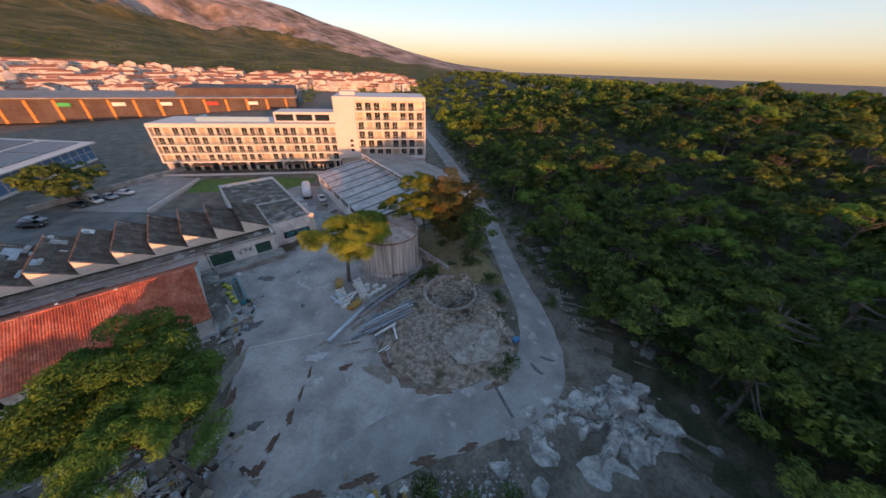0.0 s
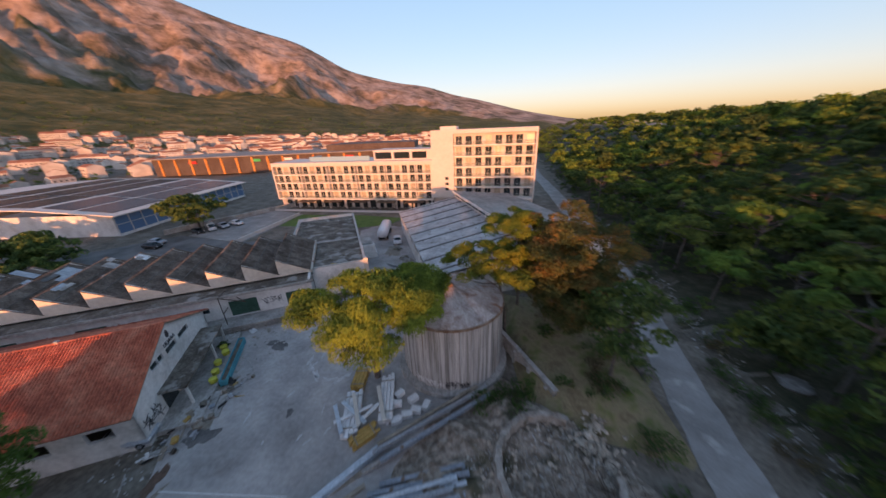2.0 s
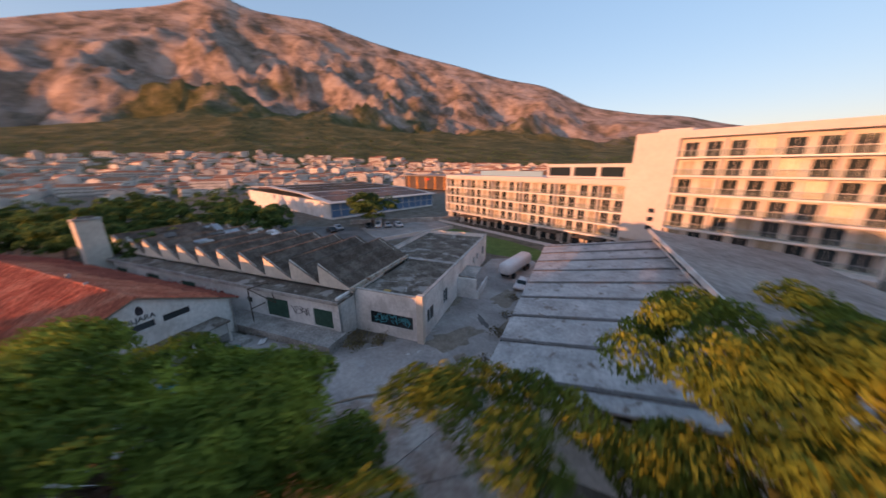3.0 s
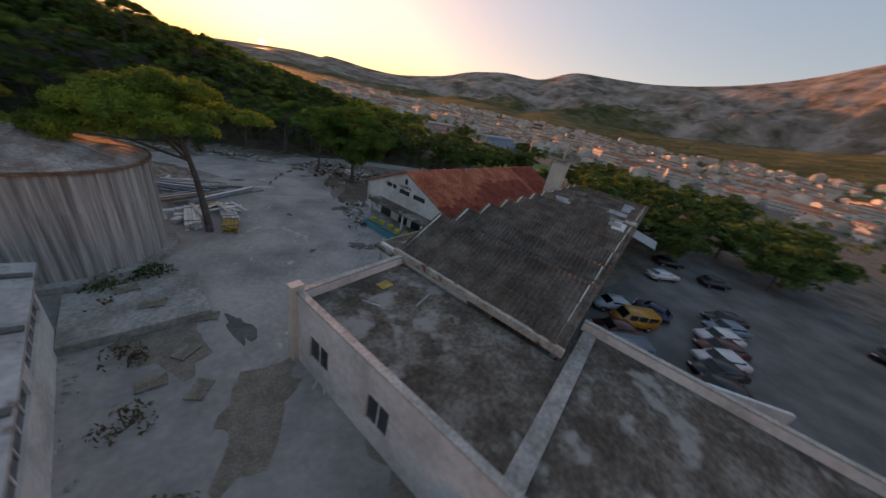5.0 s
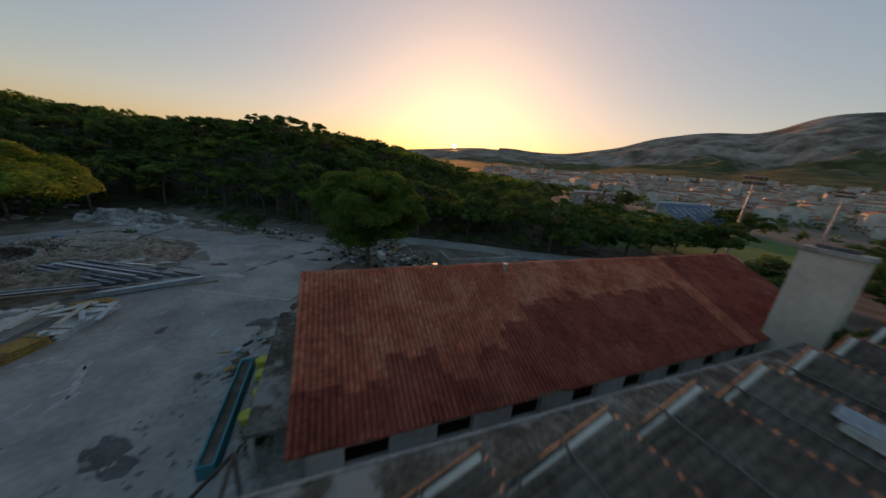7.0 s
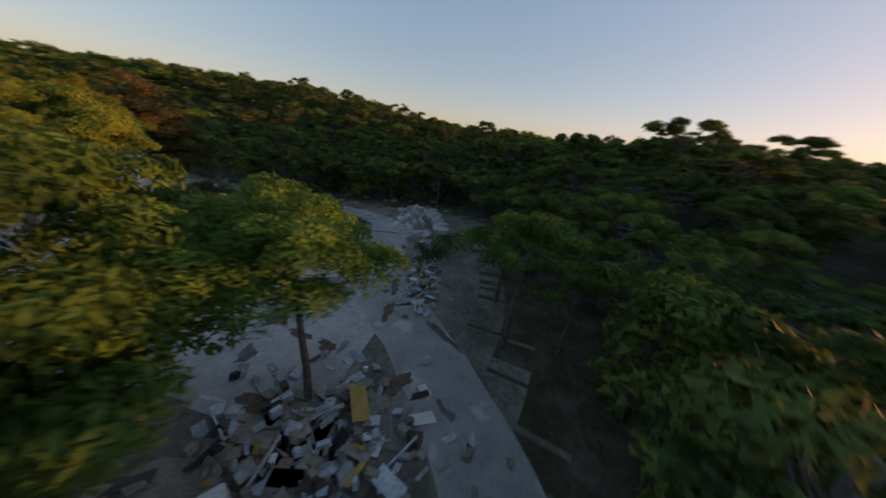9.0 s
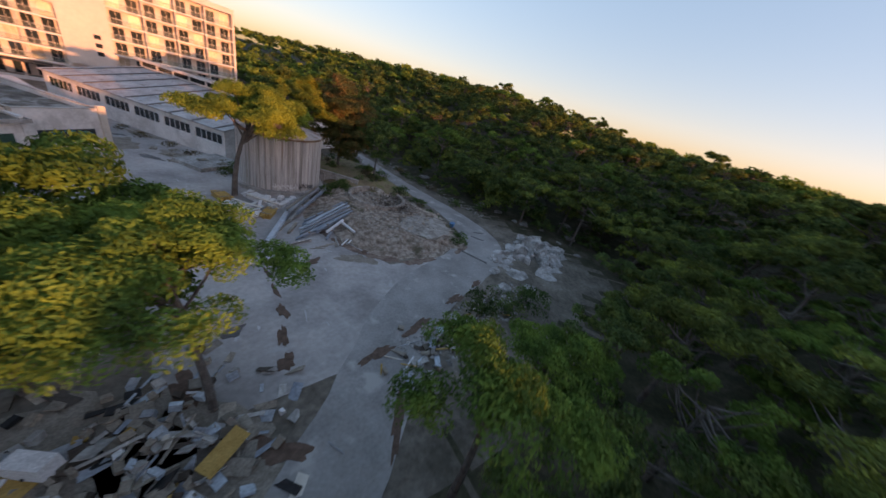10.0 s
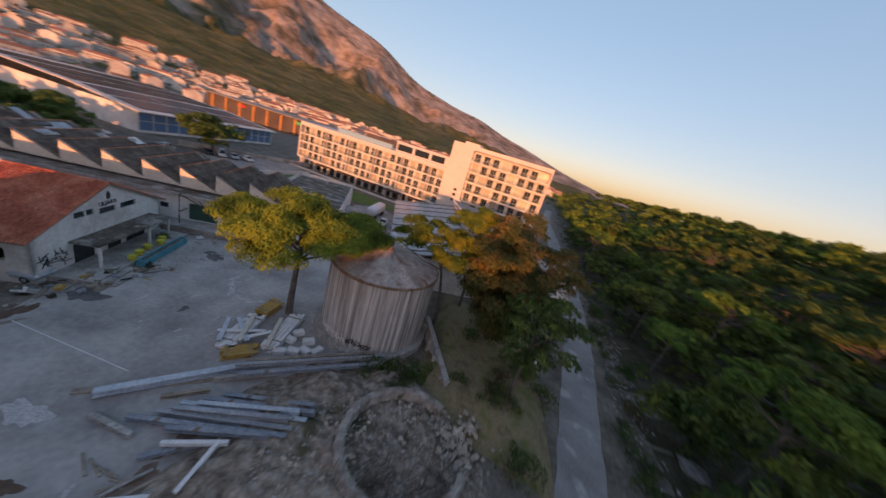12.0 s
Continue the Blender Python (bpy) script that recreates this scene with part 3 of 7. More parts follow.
def saw_hall():
    root = empty("factory_hall", YM, "low factory hall with a dark corrugated saw-tooth roof and cream gables", "factory hall")
    nt, pitch, x_first = 11, 4.22, -12.4
    y0, y1 = -24.7, -12.0
    zl, zh = 5.1, 7.5
    for k in range(nt):
        xa = x_first + pitch * k
        xb = xa + pitch
        for j in range(3):
            ta, tb = j / 3, (j + 1) / 3 + 0.012
            xp, xq = xb + 0.12, xa - 0.05
            vs, fs = corrugated(xp + (xq - xp) * ta, zh + (zl + 0.08 - zh) * ta + 0.025, xp + (xq - xp) * tb, zh + (zl + 0.08 - zh) * tb + 0.005, y0 - 0.35, y1 + 0.1)
            me = bpy.data.meshes.new("corrugated_sheet")
            me.from_pydata(vs, [], [f[::-1] for f in fs])
            me.materials.append(FIBRE)
            ob = new("corrugated_sheet", me)
            ob.parent = root
        for j in (0.34, 0.67):
            xs, zs = xb + (xa - xb) * j, zh + (zl - zh) * j
            part("seam", boxes((xs - 0.035, xs + 0.035, y0 - 0.3, y1 + 0.08, zs + 0.07, zs + 0.12)), SEAM, root)
        for yy in (y1, y0 + 0.25):
            bm = bmesh.new()
            a = [bm.verts.new(p) for p in ((xa, yy, zl - 0.2), (xb, yy, zl - 0.2), (xb, yy, zh - 0.02), (xa, yy, zl + 0.03))]
            b = [bm.verts.new((v.co.x, yy - 0.25, v.co.z)) for v in a]
            bm.faces.new(a)
            bm.faces.new(b[::-1])
            for i in range(4):
                bm.faces.new((a[i], b[i], b[(i + 1) % 4], a[(i + 1) % 4]))
            bmesh.ops.recalc_face_normals(bm, faces=bm.faces)
            part("saw_gable", bm, CREAM, root, "cream triangular gable")
        part("north_light", boxes((xb - 0.03, xb + 0.03, y0 + 0.25, y1 - 0.25, zl, zh - 0.1)), DARK_GLASS, root, "dark glazed roof light")
    xe = x_first + nt * pitch
    # walls: yard side with doors, end walls; the car park side stands open on posts
    part("end_wall", boxes((x_first, x_first + 0.3, y0 + 6, y1 + 2.1, -0.2, zl - 0.2)), PLASTER, root)
    part("end_wall", boxes((xe - 0.3, xe, y0, y1 + 2.1, -0.2, zl - 0.2)), PLASTER, root)
    bm = bmesh.new()
    yw = y1 + 2.0
    x = x_first
    for k, (x0, w, z0, z1) in enumerate(((-11.4, 2.6, 1.1, 3.2), (-5.2, 3.4, 1.1, 3.4), (0.5, 1.0, 2.2, 2.9), (5.5, 1.0, 2.2, 2.9), (11.0, 3.0, 1.1, 3.3), (19.0, 3.0, 1.1, 3.3), (27.0, 3.0, 1.1, 3.3))):
        box(bm, x, x0, yw - 0.3, yw, -0.2, 4.4)
        box(bm, x0, x0 + w, yw - 0.3, yw, -0.2, z0)
        box(bm, x0, x0 + w, yw - 0.3, yw, z1, 4.4)
        x = x0 + w
        d = part("door" if w > 2 else "window", boxes((x0, x0 + w, yw - 0.2, yw - 0.12, z0, z1)), GREEN_PAINT if w > 2 else DARK_GLASS, root, "dark green metal double door" if w > 2 else "")
    box(bm, x, xe, yw - 0.3, yw, -0.2, 4.4)
    weld(bm)
    part("yard_wall", bm, PLASTER, root, "dirty white wall with faded painted marks")
    part("canopy", boxes((x_first - 0.3, xe, y1 - 0.1, y1 + 2.45, 4.4, 4.66)), ROOF_FELT, root, "dark flat concrete canopy")
    part("canopy_edge", boxes((x_first - 0.32, xe, y1 + 2.45, y1 + 2.55, 4.3, 4.7)), CONCRETE, root)
    bm = bmesh.new()
    box(bm, x_first - 0.36, x_first - 0.06, y0 - 0.4, y1 + 0.2, zl - 0.25, zl + 0.22)
    part("verge_beam", bm, VERGE, root, "cream roof verge beam with rusty streaks")
    part("edge_beam", boxes((x_first, xe, y0 - 0.1, y0 + 0.2, zl - 0.75, zl - 0.22)), CONCRETE, root)
    for k in range(12):
        xk = x_first + 0.2 + pitch * k
        part("post", boxes((xk - 0.15, xk + 0.15, y0 - 0.05, y0 + 0.25, -0.2, zl - 0.75)), CONCRETE, root)
    part("inner_wall", boxes((x_first + 0.3, xe - 0.3, y0 + 6, y0 + 6.3, -0.2, zl - 0.3)), PLASTER, root)
    return root


CAP = material("weathered_coping", ((0.36, 0.34, 0.31), (0.50, 0.475, 0.44)), 0.8, 0.9, 0.3)
VERGE = material("rusty_cream_beam", ((0.36, 0.32, 0.27), (0.52, 0.47, 0.40)), 0.9, 0.9, 0.3, stain=((0.20, 0.085, 0.05), 1.1, 0.55))
SEAM = material("weathered_seam", ((0.11, 0.098, 0.085), (0.20, 0.18, 0.16)), 1.5, 0.95, 0.3)
GREEN_PAINT = material("green_paint", ((0.02, 0.07, 0.05), (0.035, 0.10, 0.075)), 0.8, 0.6, 0.1)
saw_hall()


def dock():
    root = empty("loading_dock", YM, "low cracked concrete loading dock beside the factory wall", "loading dock")
    part("slab", boxes((-13.0, 6.0, -10.0, -7.4, -0.2, 1.0)), CONCRETE, root)
    part("slab_edge", boxes((-13.1, 6.0, -7.4, -7.2, 0.8, 1.06)), CONCRETE, root)
    return root


dock()


# ---- flat-roofed annex ----
def annex():
    root = empty("annex", YM, "single-storey annex with a sunken dark flat roof and pale parapets", "annex")
    t = 0.3
    def wall_x(y0, y1, x, cuts, name="wall"):
        """A wall along y at x with openings (ya, yb, z0, z1)."""
        bm = bmesh.new()
        y = y0
        for ya, yb, za, zb in cuts:
            box(bm, x, x + t, y, ya, -0.2, 5.0)
            box(bm, x, x + t, ya, yb, -0.2, za)
            box(bm, x, x + t, ya, yb, zb, 5.0)
            y = yb
            w = part("window", boxes((x + 0.12, x + 0.16, ya, yb, za, zb)), DARK_GLASS, root)
            part("window_frame", boxes((x + 0.08, x + 0.2, ya, yb, za, za + 0.07), (x + 0.08, x + 0.2, ya, yb, zb - 0.07, zb), (x + 0.08, x + 0.2, (ya + yb) / 2 - 0.04, (ya + yb) / 2 + 0.04, za + 0.07, zb - 0.07)), PLASTER, w)
        box(bm, x, x + t, y, y1, -0.2, 5.0)
        weld(bm)
        part(name, bm, PLASTER, root)
    wall_x(-43.0, -12.5, -20.6, ((-41.0, -39.4, 1.6, 3.4), (-36.5, -35.4, 2.0, 3.2), (-34.0, -33.0, 2.0, 3.2), (-20.5, -19.0, 1.3, 3.2), (-15.8, -14.0, 1.3, 3.0)))
    bm = bmesh.new()
    box(bm, -20.3, -19.6, -12.8, -12.5, -0.2, 5.0)
    box(bm, -19.6, -14.4, -12.8, -12.5, -0.2, 1.2)
    box(bm, -19.6, -14.4, -12.8, -12.5, 2.7, 5.0)
    box(bm, -14.4, -12.5, -12.8, -12.5, -0.2, 5.0)
    weld(bm)
    part("end_wall", bm, PLASTER, root)
    part("window_band", boxes((-19.6, -14.4, -12.70, -12.62, 1.2, 2.7)), DARK_GLASS, root, "dark strip window with blue paint marks")
    part("back_wall", boxes((-20.3, -8.0, -43.3, -43.0, -0.2, 5.0), (-8.3, -8.0, -43.0, -25.2, -0.2, 5.0)), PLASTER, root)
    part("flat_roof", boxes((-20.3, -12.6, -25.2, -12.8, 4.2, 4.42), (-20.3, -8.3, -43.0, -25.2, 4.2, 4.42)), ROOF_FELT, root, "stained dark bitumen flat roof")
    part("parapet_cap", boxes((-20.66, -20.28, -43.35, -12.45, 5.0, 5.12), (-20.28, -12.5, -12.82, -12.46, 5.0, 5.11), (-20.28, -7.9, -43.35, -43.0, 5.0, 5.11), (-8.32, -7.96, -43.0, -25.2, 5.0, 5.11)), CAP, root, "pale concrete parapet coping")
    part("corner_post", boxes((-20.9, -20.2, -12.75, -12.2, -0.2, 5.45)), CREAM, root)
    part("roof_step", boxes((-20.2, -8.4, -26.2, -25.4, 4.42, 4.55)), CONCRETE, root)
    porch = part("porch_slab", boxes((-23.0, -20.6, -29.5, -25.0, 2.9, 3.1)), CONCRETE, root, "small dark concrete porch slab")
    part("porch_wall", boxes((-23.6, -23.3, -31.0, -24.5, -0.2, 1.1), (-23.3, -20.6, -24.8, -24.5, -0.2, 2.9)), PLASTER, root)
    return root


annex()


# ---- pale roofed hall behind the tank ----
HM = pose(-23.3, 46.2, 0, 0, 0, math.degrees(math.atan2(-0.894, 0.447)))


def grey_hall():
    """Local x runs along the eave towards the tank, local y across the roof."""
    root = empty("warehouse", HM, "long warehouse with a pale ribbed shed roof and raised clerestory", "warehouse")
    L, wd = 36.5, 14.7
    ze, zr = 4.5, 7.0
    bm = bmesh.new()
    prism(bm, [(-0.3, -0.4), (L + 0.3, -0.4), (L + 0.3, wd), (-0.3, wd)], [ze - 0.1, ze - 0.1, zr - 0.1, zr - 0.1], [ze + 0.1, ze + 0.1, zr + 0.1, zr + 0.1])
    part("low_roof", bm, GREY_ROOF, root, "pale grey sheet shed roof")
    for k in range(9):
        x0 = 1.0 + k * 4.3
        bm = bmesh.new()
        w = 0.17
        prism(bm, [(x0 - w, -0.35), (x0 + w, -0.35), (x0 + w, wd - 0.1), (x0 - w, wd - 0.1)], [ze + 0.1, ze + 0.1, zr + 0.1, zr + 0.1], [ze + 0.2, ze + 0.2, zr + 0.2, zr + 0.2])
        part("roof_rib", bm, DARK_STRIP, root, "dark weathered roof seam")
    # eave wall with a long window band
    bm = bmesh.new()
    x = 0.0
    for k in range(6):
        x0 = 1.0 + 6.0 * k
        box(bm, x, x0, 0, 0.3, -0.2, ze - 0.1)
        box(bm, x0, x0 + 5.0, 0, 0.3, -0.2, 2.3)
        box(bm, x0, x0 + 5.0, 0, 0.3, 3.7, ze - 0.1)
        x = x0 + 5.0
        g = part("window", boxes((x0, x0 + 5.0, 0.12, 0.16, 2.3, 3.7)), DARK_GLASS, root)
        for q in (1.0, 2.0, 3.0, 4.0):
            part("mullion", boxes((x0 + q - 0.04, x0 + q + 0.04, 0.08, 0.2, 2.3, 3.7)), PLASTER, g)
    box(bm, x, L, 0, 0.3, -0.2, ze - 0.1)
    weld(bm)
    part("eave_wall", bm, PLASTER, root)
    for x0 in (0.0, L - 0.3):
        bm = bmesh.new()
        prism(bm, [(x0, 0.3), (x0 + 0.3, 0.3), (x0 + 0.3, 30.0), (x0, 30.0)], -0.2, [ze - 0.05, ze - 0.05, 6.4, 6.4])
        part("end_wall", bm, PLASTER, root)
    # clerestory and the wide far roof
    bm = bmesh.new()
    box(bm, 0, L, wd, wd + 0.25, zr - 0.3, zr + 0.35)
    for k in range(10):
        box(bm, k * L / 9 - 0.2, k * L / 9 + 0.2, wd, wd + 0.25, zr + 0.35, 8.3)
    part("clerestory_frame", bm, PLASTER, root)
    part("clerestory_glass", boxes((0, L, wd + 0.1, wd + 0.14, zr + 0.35, 8.3)), DARK_GLASS, root)
    bm = bmesh.new()
    prism(bm, [(-0.6, wd - 0.5), (L + 0.6, wd - 0.5), (L + 0.6, 30.4), (-0.6, 30.4)], [8.3, 8.3, 6.3, 6.3], [8.65, 8.65, 6.55, 6.55])
    part("high_roof", bm, ROOF_PALE, root, "dusty beige felt roof")
    part("high_roof_edge", boxes((-0.65, L + 0.65, wd - 0.62, wd - 0.5, 8.25, 8.75)), PLASTER, root)
    part("far_wall", boxes((0, L, 29.7, 30.0, -0.2, 6.2)), PLASTER, root)
    return root


ROOF_PALE = material("beige_felt", ((0.22, 0.20, 0.18), (0.29, 0.265, 0.24), (0.34, 0.315, 0.285)), 0.2, 0.92, 0.3)
grey_hall()


# ---- old storage tank ----
def tank():
    root = empty("storage_tank", pose(-2.8, 3.8, 0), "weathered grey steel storage tank with a rusty conical top", "tank")
    R, H = 5.3, 7.6
    bm = bmesh.new()
    n = 120
    prev = None
    for z, dr in ((0.0, 0.0), (2.5, 0.0), (2.52, 0.02), (5.0, 0.02), (5.02, 0.0), (H, 0.0)):
        ring = []
        for i in range(n):
            a = 6.28318 * i / n
            rr = R + dr + (0.085 if i % 4 == 0 else 0.0)
            ring.append(bm.verts.new((rr * math.cos(a), rr * math.sin(a), z)))
        if prev:
            for i in range(n):
                bm.faces.new((prev[i], prev[(i + 1) % n], ring[(i + 1) % n], ring[i]))
        prev = ring
    part("shell", bm, TANK_STEEL, root)
    # the cone is laid of tapering sheets
    rows = ((R + 0.12, H - 0.12), (R + 0.12, H + 0.02), (3.5, H + 0.62), (1.6, H + 1.14), (0.3, H + 1.5))
    for i in range(24):
        bm = bmesh.new()
        prev = None
        for rr, z in rows:
            cur = [bm.verts.new((rr * math.cos(6.28318 * (i + q) / 24), rr * math.sin(6.28318 * (i + q) / 24), z + 0.02 * (i % 2))) for q in (0, 0.5, 1)]
            if prev:
                for k in (0, 1):
                    bm.faces.new((prev[k], prev[k + 1], cur[k + 1], cur[k]))
            prev = cur
        part("roof_panel", bm, TANK_TOP, root, "rust-streaked tapering metal roof sheet")
    bm = bmesh.new()
    tube(bm, (0, 0, H + 1.42), (0, 0, H + 1.75), 0.42, 0.16, 16)
    part("vent_cap", bm, TANK_RUST, root, "rusty cap on the tank top")
    for i in range(24):
        bm = bmesh.new()
        a = 6.28318 * i / 24
        tube(bm, ((R + 0.1) * math.cos(a), (R + 0.1) * math.sin(a), H + 0.04), (0.4 * math.cos(a), 0.4 * math.sin(a), H + 1.41), 0.035, 0.03, 5)
        part("roof_rib", bm, TANK_TOP, root)
    bm = bmesh.new()
    for i in range(64):
        a0, a1 = 6.28318 * i / 64, 6.28318 * (i + 1) / 64
        vs = [bm.verts.new((q * math.cos(a), q * math.sin(a), z)) for a in (a0, a1) for q, z in ((R + 0.13, H - 0.16), (R + 0.2, H - 0.14), (R + 0.2, H + 0.06), (R + 0.05, H + 0.07))]
        for j in range(3):
            bm.faces.new((vs[j], vs[j + 1], vs[j + 5], vs[j + 4]))
    weld(bm)
    part("rim", bm, TANK_RUST, root, "rusty rim of the tank top")
    bm = bmesh.new()
    for zz0, zz1, rr in ((-0.2, 0.5, R + 0.75),):
        ring0 = [bm.verts.new((rr * math.cos(6.28318 * i / 48), rr * math.sin(6.28318 * i / 48), zz0)) for i in range(48)]
        ring1 = [bm.verts.new(((rr - 0.08) * math.cos(6.28318 * i / 48), (rr - 0.08) * math.sin(6.28318 * i / 48), zz1)) for i in range(48)]
        for i in range(48):
            bm.faces.new((ring0[i], ring0[(i + 1) % 48], ring1[(i + 1) % 48], ring1[i]))
        bm.faces.new(ring1)
    part("plinth", bm, CONCRETE, root, "round concrete plinth")
    return root


TANK_TOP = material("rusty_tank_top", ((0.30, 0.215, 0.175), (0.42, 0.36, 0.33), (0.50, 0.47, 0.44)), 0.8, 0.75, 0.3, stain=((0.27, 0.14, 0.09), 0.7, 0.58), vary=0.2)
TANK_RUST = material("tank_rim_rust", ((0.20, 0.10, 0.055), (0.33, 0.24, 0.18)), 1.2, 0.9, 0.4)
tank()


# ---- hotel ----
def hotel():
    root = empty("hotel", pose(0, 66, 0), "cream modern hotel with rows of balconies and a taller end block", "hotel")
    def block(x0, x1, depth, ztop, rows, bay, blank, z_first, step):
        # back body
        part("body", boxes((x0, x1, 1.5, depth, -0.5, ztop)), HOTEL_WHITE, root)
        part("parapet", boxes((x0, x1, -0.15, 1.5, ztop - 1.15, ztop)), HOTEL_WHITE, root)
        part("end_fin", boxes((x0, x0 + 0.5 + blank, -0.15, 1.5, z_first - 0.3, ztop - 1.15)), HOTEL_WHITE, root)
        part("end_fin", boxes((x1 - 0.5, x1, -0.15, 1.5, z_first - 0.3, ztop - 1.15)), HOTEL_WHITE, root)
        xa, xb = x0 + 0.5 + blank, x1 - 0.5
        n = max(1, round((xb - xa) / bay))
        w = (xb - xa) / n
        for r in range(rows):
            z = z_first + step * r
            part("balcony_slab", boxes((xa, xb, -0.25, 1.5, z - 0.26, z)), HOTEL_BAND, root)
            part("balustrade", boxes((xa, xb, -0.2, -0.17, z + 0.08, z + 0.98)), BALUSTRADE, root, "tinted glass balustrade")
            part("handrail", boxes((xa, xb, -0.24, -0.13, z + 0.98, z + 1.04)), GALV, root)
            for k in range(n):
                c = xa + w * (k + 0.5)
                g = part("window", boxes((c - w * 0.32, c + w * 0.30, 1.40, 1.46, z + 0.02, z + 2.35)), DARK_GLASS if (k * 7 + r * 3) % 4 else CURTAIN, root)
                part("window_frame", boxes((c - w * 0.34, c - w * 0.32, 1.36, 1.5, z, z + 2.4), (c + w * 0.30, c + w * 0.32, 1.36, 1.5, z, z + 2.4), (c - 0.03, c + 0.03, 1.37, 1.48, z, z + 2.35)), HOTEL_WHITE, g)
            for k in range(0, n + 1, 2 if blank else 4):
                xk = xa + w * k
                if 0 < k < n:
                    part("party_fin", boxes((xk - 0.12, xk + 0.12, -0.1, 1.5, z, z + step - 0.22)), HOTEL_WHITE, root)
    block(-75.4, -19.2, 15, 15.2, 4, 2.55, 0.0, 3.35, 2.68)
    block(-19.2, 11.0, 17, 23.4, 6, 2.8, 6.2, 4.2, 3.0)
    # ground floor behind a pergola
    for k in range(19):
        x0 = -73.5 + 2.9 * k
        part("ground_floor_window", boxes((x0, x0 + 1.9, 1.42, 1.48, 0.1, 2.6)), DARK_GLASS, root)
    for k in range(10):
        part("column", boxes((-74 + 6 * k, -73.6 + 6 * k, -0.1, 0.3, -0.5, 3.1)), HOTEL_WHITE, root)
    for k in range(5):
        x0 = -66 + 9.5 * k
        part("pergola", boxes((x0, x0 + 6, -3.2, -0.3, 2.75, 2.9), (x0, x0 + 0.15, -3.2, -3.05, 0, 2.75), (x0 + 5.85, x0 + 6, -3.2, -3.05, 0, 2.75)), BROWN_PAINT, root, "dark brown terrace pergola")
    part("terrace_wall", boxes((-76, -19, -4.5, -4.2, -0.4, 0.6)), HOTEL_WHITE, root)
    part("attic_storey", boxes((-39, -19.3, 3.0, 12.0, 15.2, 15.6), (-39, -19.3, 3.0, 12.0, 17.6, 18.3), (-39, -38.6, 3.0, 12, 15.6, 17.6), (-33, -32.2, 3.0, 12, 15.6, 17.6), (-27, -26.2, 3.0, 12, 15.6, 17.6), (-21.5, -19.3, 3.0, 12, 15.6, 17.6)), HOTEL_WHITE, root)
    part("attic_glass", boxes((-38.6, -21.5, 3.6, 3.7, 15.6, 17.6)), DARK_GLASS, root)
    part("roof_screen", boxes((-63, -41, 4.0, 4.15, 15.2, 16.6), (-63, -62.85, 4.15, 11, 15.2, 16.6)), POOL_BLUE, root, "pale blue glass roof screen")
    part("plant_box", boxes((-17.5, -12.5, 6, 11, 23.4, 24.4)), HOTEL_WHITE, root)
    for k in range(3):
        part("small_window", boxes((-15.2, -14.2, -0.19, -0.16, 6.2 + 1.6 * k, 7.0 + 1.6 * k)), DARK_GLASS, root)
    part("terrace_slab", boxes((-12, 10.5, -2.6, -0.25, 3.9, 4.15)), HOTEL_WHITE, root)
    return root


BALUSTRADE = glass_material("balustrade_glass", (0.5, 0.55, 0.53), 0.1)
clear = BALUSTRADE.node_tree.nodes.new("ShaderNodeBsdfTransparent")
clear.inputs["Color"].default_value = (0.92, 0.95, 0.94, 1)
blend = BALUSTRADE.node_tree.nodes.new("ShaderNodeMixShader")
blend.inputs["Fac"].default_value = 0.93
BALUSTRADE.node_tree.links.new(BALUSTRADE.node_tree.nodes["Principled BSDF"].outputs[0], blend.inputs[1])
BALUSTRADE.node_tree.links.new(clear.outputs[0], blend.inputs[2])
BALUSTRADE.node_tree.links.new(blend.outputs[0], BALUSTRADE.node_tree.nodes["Material Output"].inputs["Surface"])
CURTAIN = material("curtained_glass", ((0.30, 0.26, 0.20), (0.42, 0.37, 0.29)), 1.5, 0.35, 0.0, spec=0.8)
BROWN_PAINT = material("brown_paint", ((0.06, 0.045, 0.035), (0.09, 0.07, 0.055)), 1.0, 0.7, 0.1)
POOL_BLUE = glass_material("pale_blue_glass", (0.25, 0.42, 0.52), 0.2)
HOTEL_BAND = material("white_band", ((0.70, 0.68, 0.64), (0.78, 0.76, 0.72)), 0.3, 0.8, 0.1, amp=(0.95, 1.03))
hotel()


# ---- chimney block ----
chim = empty("chimney", pose(-61.6, -12.8, 0, 0, 0, 211), "tall rectangular cream rendered chimney block", "chimney")
part("shaft", boxes((-0.6, 0.6, -1.4, 1.4, -0.2, 10.6)), CREAM, chim)
part("cap", boxes((-0.72, 0.72, -1.52, 1.52, 10.6, 10.75), (-0.66, 0.66, -1.46, 1.46, 10.75, 10.9)), CONCRETE, chim)
part("flue", boxes((-0.3, 0.3, -0.9, 0.9, 10.9, 11.15)), DARK_STRIP, chim)


